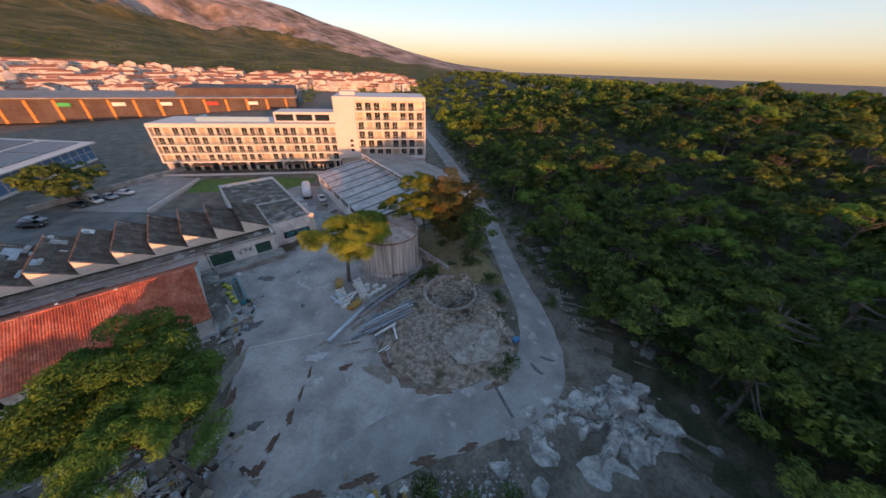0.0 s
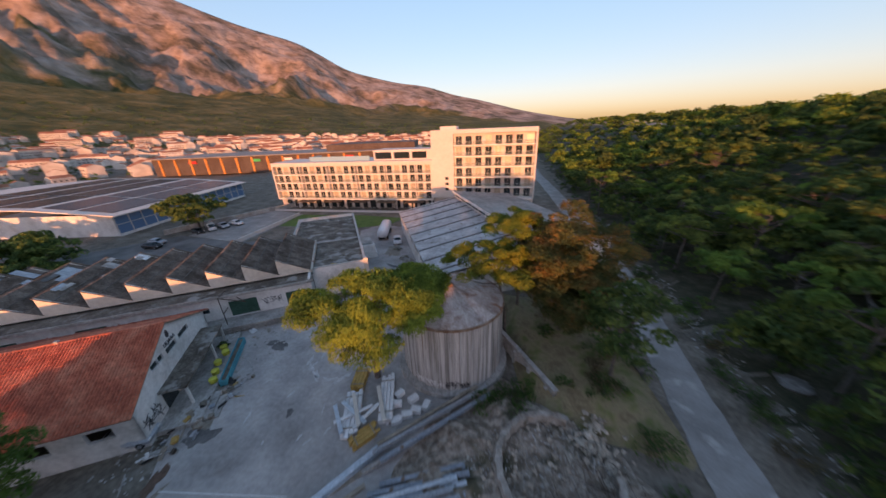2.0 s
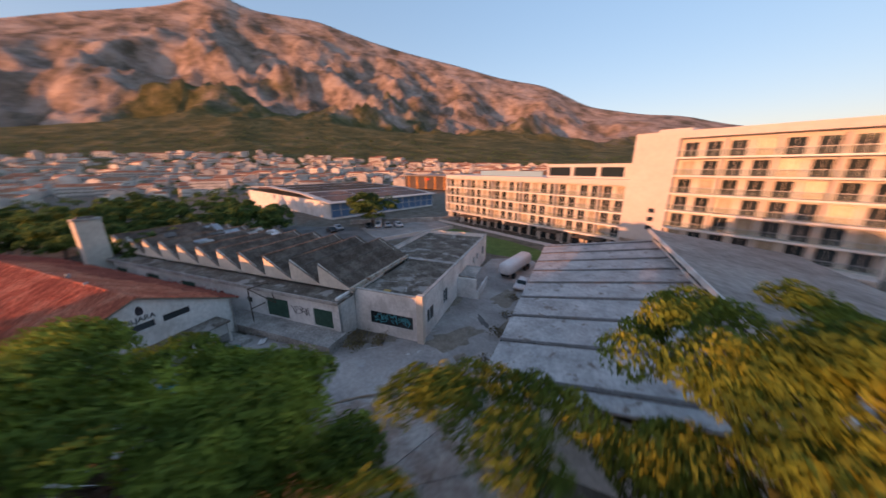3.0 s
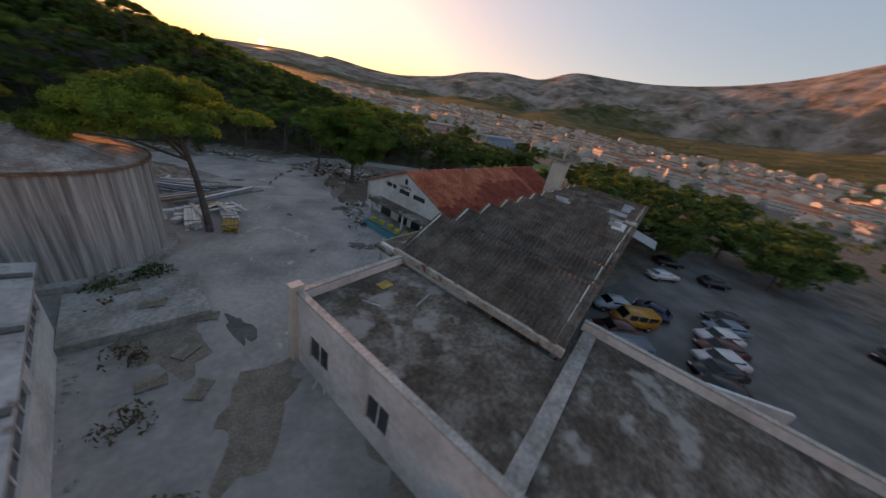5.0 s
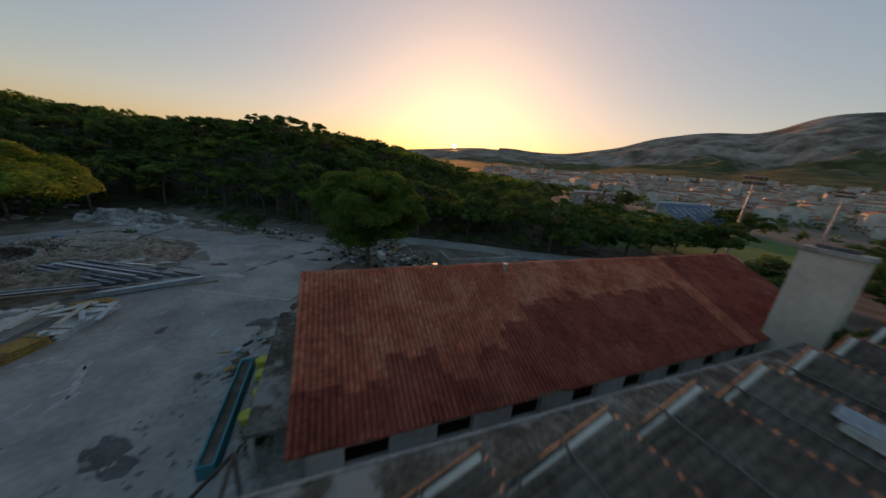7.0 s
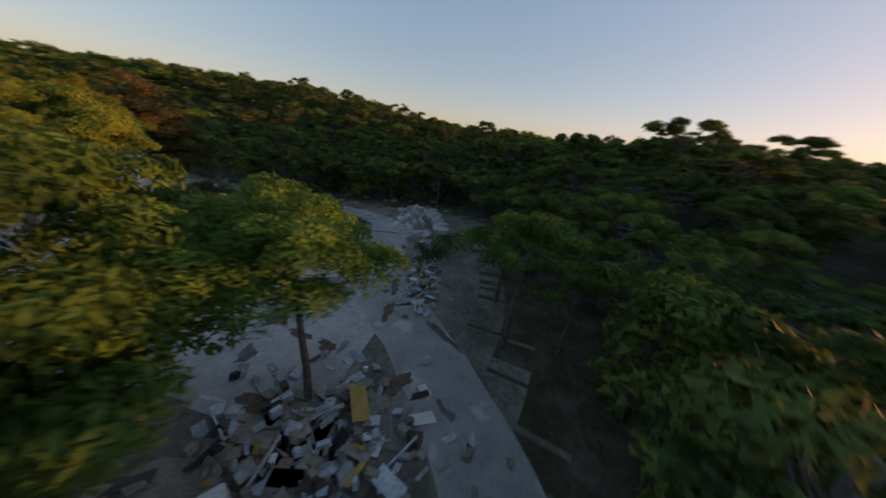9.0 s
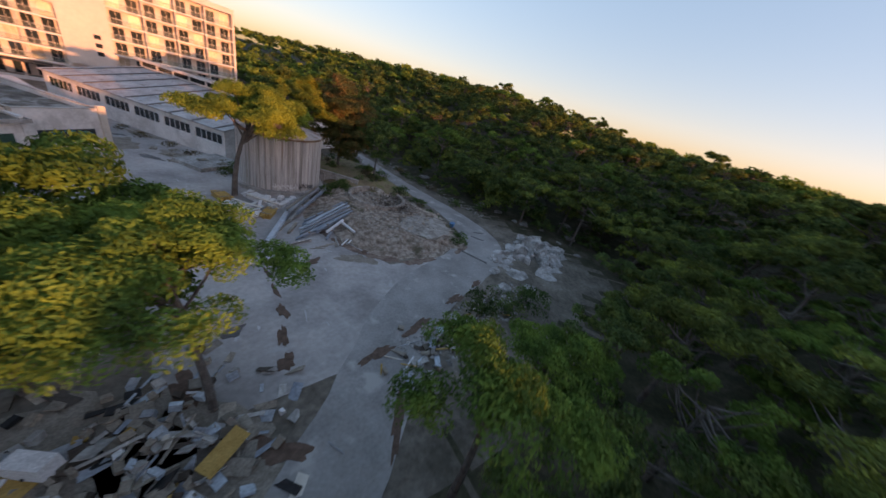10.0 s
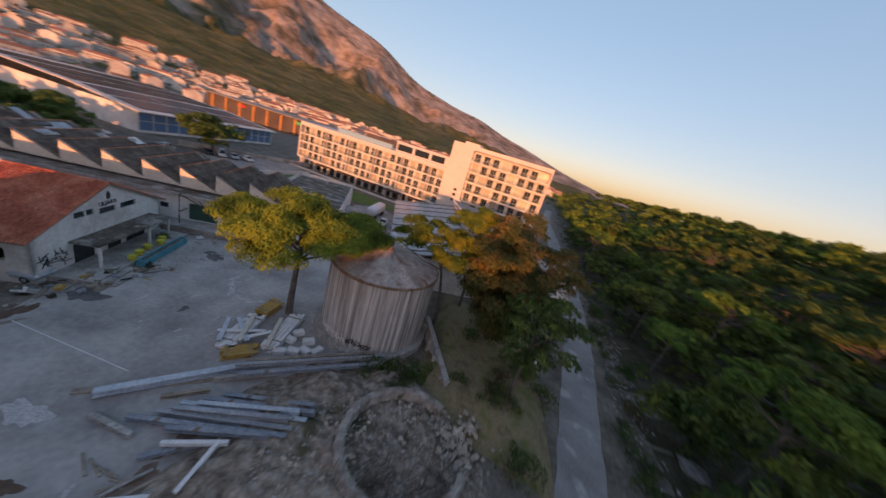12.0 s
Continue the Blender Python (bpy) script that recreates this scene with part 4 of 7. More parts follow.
# ---- solar hall and shopping centre ----
def solar_hall():
    root = empty("sports_hall", pose(-100, 34, -1.5, 0, 0, 99.1), "large pale sports hall with blue glazing and dark solar panels", "sports hall")
    L, D = 50.5, 95.0          # x along the glazed front, y away from the yard
    part("base_wall", boxes((0, L, 0, 0.4, -1, 2.2), (0, 0.4, 0.4, D, -1, 7.5), (L - 0.4, L, 0.4, D, -1, 7.5), (0, L, D, D + 0.4, -1, 7.5)), PLASTER, root)
    for k in range(14):
        x0 = 0.2 + 3.59 * k
        p = part("glazing", boxes((x0, x0 + 3.35, 0.1, 0.2, 2.2, 7.2)), BLUE_GLASS, root, "blue tinted glazing panel")
        part("mullion", boxes((x0 + 3.35, x0 + 3.59, 0.0, 0.3, 2.2, 7.3)), HOTEL_WHITE, p)
        part("transom", boxes((x0, x0 + 3.35, 0.05, 0.25, 4.6, 4.75)), HOTEL_WHITE, p)
    for a, b, z0, z1 in ((-1.5, 22, 7.4, 9.6), (22, 60, 9.6, 10.8), (60, 96, 10.8, 9.0)):
        bm = bmesh.new()
        prism(bm, [(-1, a), (L + 1, a), (L + 1, b), (-1, b)], [z0 - 0.3, z0 - 0.3, z1 - 0.3, z1 - 0.3], [z0, z0, z1, z1])
        part("roof", bm, HOTEL_WHITE, root)
    for a, b, z0, z1 in ((1.5, 11, 7.72, 8.6), (12.5, 21, 8.73, 9.53), (24, 34, 9.7, 10.0), (36, 46, 10.1, 10.4), (49, 58, 10.5, 10.78)):
        for xa, xb in ((1.5, 16.5), (17.5, 33), (34, 49)):
            bm = bmesh.new()
            prism(bm, [(xa, a), (xb, a), (xb, b), (xa, b)], [z0, z0, z1, z1], [z0 + 0.15, z0 + 0.15, z1 + 0.15, z1 + 0.15])
            part("solar_panel", bm, SOLAR, root, "dark blue solar panel")
    return root


BLUE_GLASS = glass_material("blue_glazing", (0.10, 0.20, 0.34), 0.12)
SOLAR = glass_material("solar_panel", (0.02, 0.028, 0.05), 0.2)
solar_hall()


def mall():
    root = empty("shopping_centre", pose(-300, 185, -3, 0, 0, 12), "long dark shopping centre with orange pillars and a flat pale roof", "shopping centre")
    L, D, H = 230, 60, 11.0
    part("body", boxes((0, L, 0, D, -3, H)), DARK_CLAD, root)
    part("roof_slab", boxes((-1.5, L + 1.5, -2.5, D, H, H + 0.7)), ROOF_PALE, root)
    for k in range(17):
        x0 = 6 + 13.5 * k
        part("pillar", boxes((x0, x0 + 1.6, -0.6, -0.01, -3, H - 0.8)), ORANGE_CLAD, root, "orange clad pillar")
    for k, (x0, col) in enumerate(((32, 'r'), (88, 'g'), (116, 'w'), (142, 'w'), (170, 'r'), (196, 'w'))):
        part("sign", boxes((x0, x0 + 7, -0.5, -0.02, 6.5, 8.6)), {'r': SIGN_RED, 'g': SIGN_GREEN, 'w': SIGN_WHITE}[col], root)
    part("upper_block", boxes((150, L, 12, D, H + 0.7, H + 6)), DARK_CLAD, root)
    return root


DARK_CLAD = material("dark_cladding", ((0.07, 0.05, 0.045), (0.10, 0.08, 0.07)), 0.1, 0.7, 0.0)
ORANGE_CLAD = material("orange_cladding", ((0.50, 0.20, 0.05), (0.60, 0.26, 0.07)), 0.3, 0.6, 0.0)
SIGN_RED = material("sign_red", ((0.55, 0.03, 0.03), (0.6, 0.04, 0.04)), 0.3, 0.5, 0.0)
SIGN_GREEN = material("sign_green", ((0.02, 0.40, 0.12), (0.03, 0.45, 0.15)), 0.3, 0.5, 0.0)
SIGN_WHITE = material("sign_white", ((0.7, 0.7, 0.68), (0.8, 0.8, 0.78)), 0.3, 0.5, 0.0)
mall()


# ---- trees ----
def leaf_cloud(rng, puffs, per, size, flat=0.55, corners=4):
    """Small leaf sprays over the shells of many puffs: vertices and faces for one crown."""
    vs, fs = [], []
    for c, r in puffs:
        n = max(6, int(per * r * r))
        d = rng.normal(size=(n, 3))
        d /= np.linalg.norm(d, axis=1, keepdims=True)
        d[:, 2] = np.where(d[:, 2] < -0.35, -d[:, 2] * 0.5, d[:, 2])
        rad = r * rng.uniform(0.76, 1.06, size=(n, 1))
        pos = np.array(c) + d * rad * np.array([1, 1, flat])
        nor = d + rng.normal(scale=0.55, size=(n, 3))
        nor /= np.linalg.norm(nor, axis=1, keepdims=True)
        t = np.cross(nor, rng.normal(size=(n, 3)))
        t /= np.linalg.norm(t, axis=1, keepdims=True) + 1e-9
        b = np.cross(nor, t)
        s = size * rng.uniform(0.6, 1.3, size=(n, 1))
        base = len(vs)
        tips = [pos - t * s, pos - b * s * 0.4 + nor * s * 0.15, pos + t * s, pos + b * s * 0.4 + nor * s * 0.15] if corners == 4 else [pos - t * s, pos - b * s * 0.5, pos + (t * 0.6 + b * 0.7) * s]
        q = np.stack(tips, 1).reshape(-1, 3)
        vs.extend(q.tolist())
        fs.extend((np.arange(n)[:, None] * corners + np.arange(corners) + base).tolist())
    return vs, fs


def crown_mesh(name, seed, radius, height, puff_n, per, size, mat, kind="pine", corners=4):
    rng = np.random.default_rng(seed)
    puffs = []
    if kind == "pine":
        # flat-topped lobes at the ends of the limbs, with gaps between them
        for _ in range(max(9, puff_n // 5)):
            a, q = rng.uniform(0, 6.2832), math.sqrt(rng.uniform(0, 1))
            lob = 1 + 0.22 * math.sin(3 * a + seed) + 0.12 * math.sin(5 * a + 2 * seed)
            rr, z = radius * q * lob, height * (0.62 * (1 - q * q) + rng.uniform(-0.34, 0.16))
            wide = radius * rng.uniform(0.19, 0.31)
            for _ in range(5):
                dx, dy = rng.normal(scale=wide * 0.5, size=2)
                puffs.append(((rr * math.cos(a) + dx, rr * math.sin(a) + dy, z - 0.5 * math.hypot(dx, dy) + rng.uniform(-0.1, 0.1) * wide), wide * rng.uniform(0.55, 0.95)))
    for _ in range(puff_n if kind != "pine" else 0):
        a, q = rng.uniform(0, 6.2832), math.sqrt(rng.uniform(0, 1))
        lob = 1 + 0.22 * math.sin(3 * a + seed) + 0.12 * math.sin(5 * a + 2 * seed)
        rr = radius * q * lob
        if kind == "round":
            z = height * rng.uniform(-0.55, 0.5) * math.sqrt(max(0.05, 1 - q * q)) + 0.1 * height
        else:
            z = height * rng.uniform(-0.8, 0.6) * (1.05 - q)
        puffs.append(((rr * math.cos(a), rr * math.sin(a), z), radius * rng.uniform(0.17, 0.30)))
    vs, fs = leaf_cloud(rng, puffs, per, size, 0.72 if kind == "pine" else 0.55, corners)
    me = bpy.data.meshes.new(name)
    me.from_pydata(vs, [], fs)
    me.materials.append(mat)
    return me, puffs


def trunk_mesh(name, seed, puffs, h, lean=(0, 0), r0=0.22, limbs=9):
    rng = random.Random(seed)
    bm = bmesh.new()
    pts = [Vector((lean[0] * k * k, lean[1] * k * k, h * k)) + Vector((rng.uniform(-0.12, 0.12), rng.uniform(-0.12, 0.12), 0)) * k for k in (0, 0.25, 0.5, 0.75, 1.0)]
    for i, (a, b) in enumerate(zip(pts, pts[1:])):
        tube(bm, a, b, r0 * (1 - 0.16 * i), r0 * (1 - 0.16 * (i + 1)), 8)
    top = pts[-1]
    for c, r in rng.sample(puffs, min(limbs, len(puffs))):
        e = Vector(c) + top
        s = pts[2].lerp(top, rng.uniform(0.3, 1.0))
        m = s.lerp(e, 0.5) + Vector((0, 0, -0.25))
        tube(bm, s, m, r0 * 0.36, r0 * 0.24, 6, False)
        tube(bm, m, e, r0 * 0.24, r0 * 0.08, 5, False)
    me = bpy.data.meshes.new(name)
    bm.to_mesh(me)
    bm.free()
    me.materials.append(BARK)
    return me, top


def plant_tree(name, m, crown, trunk, top, label, category="tree", group=""):
    root = empty(name, m, label, category, group)
    t = new("trunk", trunk)
    t.parent = root
    c = new("crown", crown)
    c.parent = root
    c.location = top
    return root


def single_tree(name, x, y, seed, h, radius, height, mat, label, kind="pine", puff_n=60, per=150, size=0.17, lean=(0, 0), r0=0.22, limbs=10, z=None):
    cr, puffs = crown_mesh("crown", seed, radius, height, puff_n, per, size, mat, kind)
    tr, top = trunk_mesh("trunk", seed, puffs, h, lean, r0, limbs)
    return plant_tree(name, pose(x, y, land(x, y) - 0.05 if z is None else z), cr, tr, top, label)


# the pines round the tank and the yard
single_tree("pine_tree", -10.1, -0.6, 11, 10.2, 5.3, 4.2, PINE, "leaning pine with a broad green and yellow crown beside the tank", puff_n=200, per=560, size=0.115, lean=(2.0, -1.5), r0=0.36, limbs=18)
single_tree("pine_tree", 3.0, 8.2, 12, 11.4, 3.7, 3.4, PINE_YELLOW, "pine with a yellowing crown behind the tank", puff_n=110, per=560, size=0.115, lean=(-1.9, -1.7), limbs=12)
single_tree("pine_tree", 4.6, 12.9, 19, 12.6, 3.4, 3.2, PINE_YELLOW, "tall pine with orange and yellow needles behind the tank", puff_n=90, per=560, size=0.115, lean=(-0.3, -0.4), limbs=10)
single_tree("pine_tree", 9.2, 8.2, 13, 8.6, 5.2, 13.0, PINE_BROWN, "tall browning pine above the dry slope", kind="round", puff_n=190, per=210, size=0.16, lean=(0.2, 0.2), r0=0.3, limbs=22)
single_tree("pine_tree", 12.9, 1.9, 14, 7.6, 3.4, 6.0, PINE_DARK, "dark bushy pine beside the road", kind="round", puff_n=70, per=85, size=0.24, limbs=12)
single_tree("pine_tree", -25.3, -23.2, 15, 7.4, 5.9, 8.2, PINE_GREEN, "large rounded green pine at the edge of the yard", kind="round", puff_n=130, per=300, size=0.155, r0=0.34, limbs=16)
single_tree("pine_tree", -19.6, -29.0, 26, 9.2, 4.0, 2.6, PINE_GREEN, "spreading green pine over the rubbish heap", puff_n=130, per=620, size=0.1, lean=(-0.9, 0.4), limbs=18)
single_tree("pine_tree", -6.0, -40.4, 17, 5.8, 3.3, 2.8, PINE_GREEN, "green pine with sunlit yellow tips beside the road", puff_n=80, per=600, size=0.1, limbs=14)
single_tree("pine_tree", -12.8, -40.2, 18, 8.4, 3.4, 2.8, PINE_GREEN, "young green pine beside the road", puff_n=70, per=560, size=0.1, lean=(-1.0, 0.2))

# a wood of pines on the hill
KINDS = []
for i in range(6):
    cr, puffs = crown_mesh("crown", 30 + i, 3.3 + 0.35 * (i % 3), 2.2, 48, 175, 0.215, (PINE_GREEN, PINE_DARK, PINE_OLIVE)[i % 3], "pine", 3)
    tr, top = trunk_mesh("trunk", 30 + i, puffs, 6.2 + 0.5 * i, (0.5 * math.sin(i * 2), 0.6 * math.cos(i * 2)), 0.2, 14)
    KINDS.append((cr, tr, top))
FINE = []
for i in range(3):
    cr, puffs = crown_mesh("crown", 50 + i, 3.0 + 0.4 * i, 2.6, 50, 420, 0.12, (PINE_GREEN, PINE_DARK, PINE_OLIVE)[i], "pine", 3)
    tr, top = trunk_mesh("trunk", 50 + i, puffs, 5.6 + 0.5 * i, (0.5 * math.sin(i * 2), 0.6 * math.cos(i * 2)), 0.2, 16)
    FINE.append((cr, tr, top))


def low_pass(x, y):
    """The strip of wood that the way crosses lowest."""
    return -16 < x < 30 and -64 < y < -36


def free_of_trees(x, y):
    """Ground that must stay open: yard, roads, the open strip round them and the rocky outcrop."""
    if not wooded(x, y):
        return True
    if 8 < x < 31 and -36 < y < -22:
        return True
    if x < 27.5 and y > -34:
        return True
    return y > -43.5 and x < -8 or (x < -55 and y < -40)


rng = random.Random(5)
spots = []
while len(spots) < 46:
    x, y = rng.uniform(-18, 30), rng.uniform(-63, -38)
    if free_of_trees(x, y) or math.hypot(x + 6.0, y + 40.4) < 5 or math.hypot(x + 12.8, y + 40.2) < 3.5 or any((x - a) ** 2 + (y - b) ** 2 < 15 for a, b in spots):
        continue
    spots.append((x, y))
tries = 0
while len(spots) < 280 and tries < 20000:
    tries += 1
    r, a = 118 * rng.random() ** 0.62, rng.uniform(0, 6.2832)
    x, y = 10 + r * math.cos(a), -8 + r * math.sin(a)
    if free_of_trees(x, y) or math.hypot(x + 6.5, y + 40.8) < 5:
        continue
    if any((x - a) ** 2 + (y - b) ** 2 < 17 for a, b in spots):
        continue
    spots.append((x, y))
for i, (x, y) in enumerate(spots):
    cr, tr, top = FINE[rng.randrange(3)] if low_pass(x, y) else KINDS[rng.randrange(6)]
    s = rng.uniform(0.8, 1.25)
    plant_tree("pine_tree", pose(x, y, land(x, y) - 0.1, 0, 0, rng.uniform(0, 360)) @ Matrix.Diagonal((s, s, s * rng.uniform(0.85, 1.1), 1)), cr, tr, top, "umbrella-crowned pine in the hillside wood", "tree", "pines of the hillside wood")


def wood_mesh(name, trees, mat, label):
    vs, fs = [], []
    for v, f in trees:
        b = len(vs)
        vs += v
        fs += [[i + b for i in q] for q in f]
    me = bpy.data.meshes.new(name)
    me.from_pydata(vs, [], fs)
    me.materials.append(mat)
    return tagged(new(name, me), label, "wood", kind="stuff")


def near_wood():
    """Lower trees and shrubs that close the gaps between the larger pines."""
    rg = np.random.default_rng(19)
    out = ([], [], [])
    made = 0
    while made < 3000:
        r, a = 165 * rg.uniform() ** 0.68, rg.uniform(0, 6.2832)
        x, y = 10 + r * math.cos(a), -8 + r * math.sin(a)
        if free_of_trees(x, y) or math.hypot(x + 6.5, y + 40.8) < 5:
            continue
        made += 1
        z = land(x, y)
        shrub = rg.uniform() < 0.35 or low_pass(x, y)
        h, rad = (rg.uniform(0.6, 1.6), rg.uniform(1.2, 2.2)) if shrub else (rg.uniform(3.5, 7.5), rg.uniform(2.2, 3.6))
        k = 7 if shrub else 14
        puffs = [((x + rad * 0.75 * math.sqrt(q) * math.cos(t), y + rad * 0.75 * math.sqrt(q) * math.sin(t), z + h + 1.4 * (1 - q) - rg.uniform(0, 1.2 if shrub else 2.4)), rad * rg.uniform(0.24, 0.42)) for t, q in zip(rg.uniform(0, 6.28, k), rg.uniform(0, 1, k))]
        out[made % 3].append(leaf_cloud(rg, puffs, *((70, 0.2) if low_pass(x, y) else (24, 0.42)), corners=3))
    wood_mesh("near_wood", out[0], PINE_DARK, "dense dark green undergrowth and young pines")
    wood_mesh("near_wood", out[1], PINE_DARK, "dense dark green young pines between the taller trees")
    wood_mesh("near_wood", out[2], PINE_OLIVE, "dense olive green pines between the taller trees")


near_wood()


def far_wood():
    rg = np.random.default_rng(9)
    out = ([], [])
    made = 0
    while made < 4300:
        r, a = 115 + 405 * rg.uniform() ** 1.25, rg.uniform(-2.6, 1.75)
        x, y = 10 + r * math.cos(a), -8 + r * math.sin(a)
        if free_of_trees(x, y) or (x < 10 and y < -200):
            continue
        made += 1
        z = land(x, y)
        h, rad = rg.uniform(5.5, 9), rg.uniform(3.2, 4.8)
        puffs = [((x + rad * 0.7 * math.sqrt(q) * math.cos(t), y + rad * 0.7 * math.sqrt(q) * math.sin(t), z + h + 1.6 * (1 - q) - rg.uniform(0, 1.6)), rad * rg.uniform(0.3, 0.5)) for t, q in zip(rg.uniform(0, 6.28, 7), rg.uniform(0, 1, 7))]
        out[made % 2].append(leaf_cloud(rg, puffs, 5, 0.85, corners=3))
    wood_mesh("far_wood", out[0], PINE_DARK, "dense dark green pine wood covering the hill")
    wood_mesh("far_wood", out[1], PINE, "dense green pine wood covering the hill")


far_wood()


# ---- town on the slopes ----
def town():
    rg = np.random.default_rng(4)
    vs, fs, mi = [], [], []
    made = 0
    while made < 3300:
        az, r = rg.uniform(-6, 178) if rg.uniform() < 0.7 else rg.uniform(-6, 50), 330 + 900 * rg.uniform(0, 1) ** 0.75
        x, y = -r * math.sin(radians(az)), r * math.cos(radians(az))
        if (-330 < x < -40 and 120 < y < 330) or (x > -170 and y < -20 and y > -220) or (-230 < x < -60 and -20 < y < 130):
            continue
        if r > 760 + 3.0 * max(0, az - 40) or (az < 30 and r < 420) or hill(x, y) > 0.5:
            continue
        made += 1
        z = land(x, y) - 1
        w, d, h = rg.uniform(8, 14), rg.uniform(7, 11), rg.uniform(4, 9)
        if rg.uniform() < 0.16:
            w, d, h = rg.uniform(18, 32), rg.uniform(10, 14), rg.uniform(9, 14)
        a = radians(rg.choice([az, az + 90]) + rg.normal(0, 14))
        ca, sa = math.cos(a), math.sin(a)
        def P(u, v, q):
            return (x + ca * u - sa * v, y + sa * u + ca * v, z + q)
        b = len(vs)
        hw, hd, rr = w / 2, d / 2, d * rg.uniform(0.14, 0.24)
        vs += [P(-hw, -hd, 0), P(hw, -hd, 0), P(hw, hd, 0), P(-hw, hd, 0), P(-hw, -hd, h), P(hw, -hd, h), P(hw, hd, h), P(-hw, hd, h), P(-hw, 0, h + rr), P(hw, 0, h + rr)]
        fs += [(b, b + 1, b + 5, b + 4), (b + 2, b + 3, b + 7, b + 6), (b + 1, b + 2, b + 6, b + 9, b + 5), (b + 3, b, b + 4, b + 8, b + 7), (b + 4, b + 5, b + 9, b + 8), (b + 6, b + 7, b + 8, b + 9)]
        mi += [0, 0, 0, 0, 1, 1]
        for s in (-1, 1):
            for fl in range(int(h // 2.9)):
                for k in range(int(w // 3.2)):
                    u = -hw + 1.6 + 3.2 * k
                    b = len(vs)
                    vs += [P(u - 0.6, s * (hd + 0.03), fl * 2.9 + 1.0), P(u + 0.6, s * (hd + 0.03), fl * 2.9 + 1.0), P(u + 0.6, s * (hd + 0.03), fl * 2.9 + 2.4), P(u - 0.6, s * (hd + 0.03), fl * 2.9 + 2.4)]
                    fs.append((b, b + 1, b + 2, b + 3))
                    mi.append(2)
    me = bpy.data.meshes.new("town")
    me.from_pydata(vs, [], fs)
    for m in (TOWN_WALL, TOWN_ROOF, DARK_GLASS):
        me.materials.append(m)
    me.polygons.foreach_set("material_index", mi)
    return tagged(new("town", me), "distant town of pale houses with orange tiled roofs", "town", kind="stuff")


town()


def town_greenery():
    rg = np.random.default_rng(23)
    out = []
    made = 0
    while made < 2600:
        az, r = rg.uniform(-5, 180), 150 + 1100 * rg.uniform(0, 1) ** 0.8
        x, y = -r * math.sin(radians(az)), r * math.cos(radians(az))
        if (-330 < x < -20 and 60 < y < 270) or (x > -135 and -160 < y < 130) or hill(x, y) > 0.3 or (-210 < x < -60 and -20 < y < 110):
            continue
        made += 1
        z = land(x, y)
        rad = rg.uniform(2.5, 5.5)
        puffs = [((x + rad * 0.8 * math.cos(t) * q, y + rad * 0.8 * math.sin(t) * q, z + rad * rg.uniform(0.3, 1.1)), rad * rg.uniform(0.4, 0.6)) for t, q in zip(rg.uniform(0, 6.28, 4), rg.uniform(0, 1, 4))]
        out.append(leaf_cloud(rg, puffs, 2.2, 1.15, 0.8, 3))
    wood_mesh("town_greenery", out, PINE_DARK, "dark green trees between the houses of the town")


town_greenery()


# ---- things in and round the yard ----
BLUE_PLASTIC = material("blue_plastic", ((0.03, 0.16, 0.32), (0.05, 0.22, 0.40)), 2.0, 0.5, 0.0)
TEAL = material("teal_paint", ((0.02, 0.24, 0.30), (0.03, 0.32, 0.38)), 1.0, 0.7, 0.2)
YELLOW = material("yellow_plastic", ((0.50, 0.48, 0.06), (0.62, 0.58, 0.10)), 2.0, 0.5, 0.0)
WHITE_PAINT = material("white_paint", ((0.62, 0.62, 0.61), (0.74, 0.74, 0.73)), 1.5, 0.5, 0.1)
FOAM = material("ochre_insulation", ((0.42, 0.24, 0.07), (0.52, 0.32, 0.10)), 1.5, 0.9, 0.2)
BLACK_RUBBER = material("black_rubber", ((0.015, 0.015, 0.016), (0.03, 0.03, 0.03)), 3.0, 0.8, 0.1)
DARK_INK = material("dark_paint_mark", ((0.02, 0.02, 0.025), (0.05, 0.05, 0.06)), 2.0, 0.8, 0.0)
PALE_BLUE_STEEL = material("pale_blue_steel", ((0.40, 0.47, 0.52), (0.52, 0.58, 0.62)), 0.8, 0.5, 0.1, metal=0.2)
SHRUB = leaf_material("shrub_leaves", (0.03, 0.07, 0.02), (0.06, 0.13, 0.03), (0.10, 0.18, 0.04))
DRY_SHRUB = leaf_material("dry_shrub", (0.10, 0.08, 0.045), (0.17, 0.13, 0.07), (0.22, 0.19, 0.10))
DEAD_BRUSH = material("dead_brush", ((0.07, 0.05, 0.04), (0.12, 0.09, 0.075)), 2.0, 0.95, 0.4)


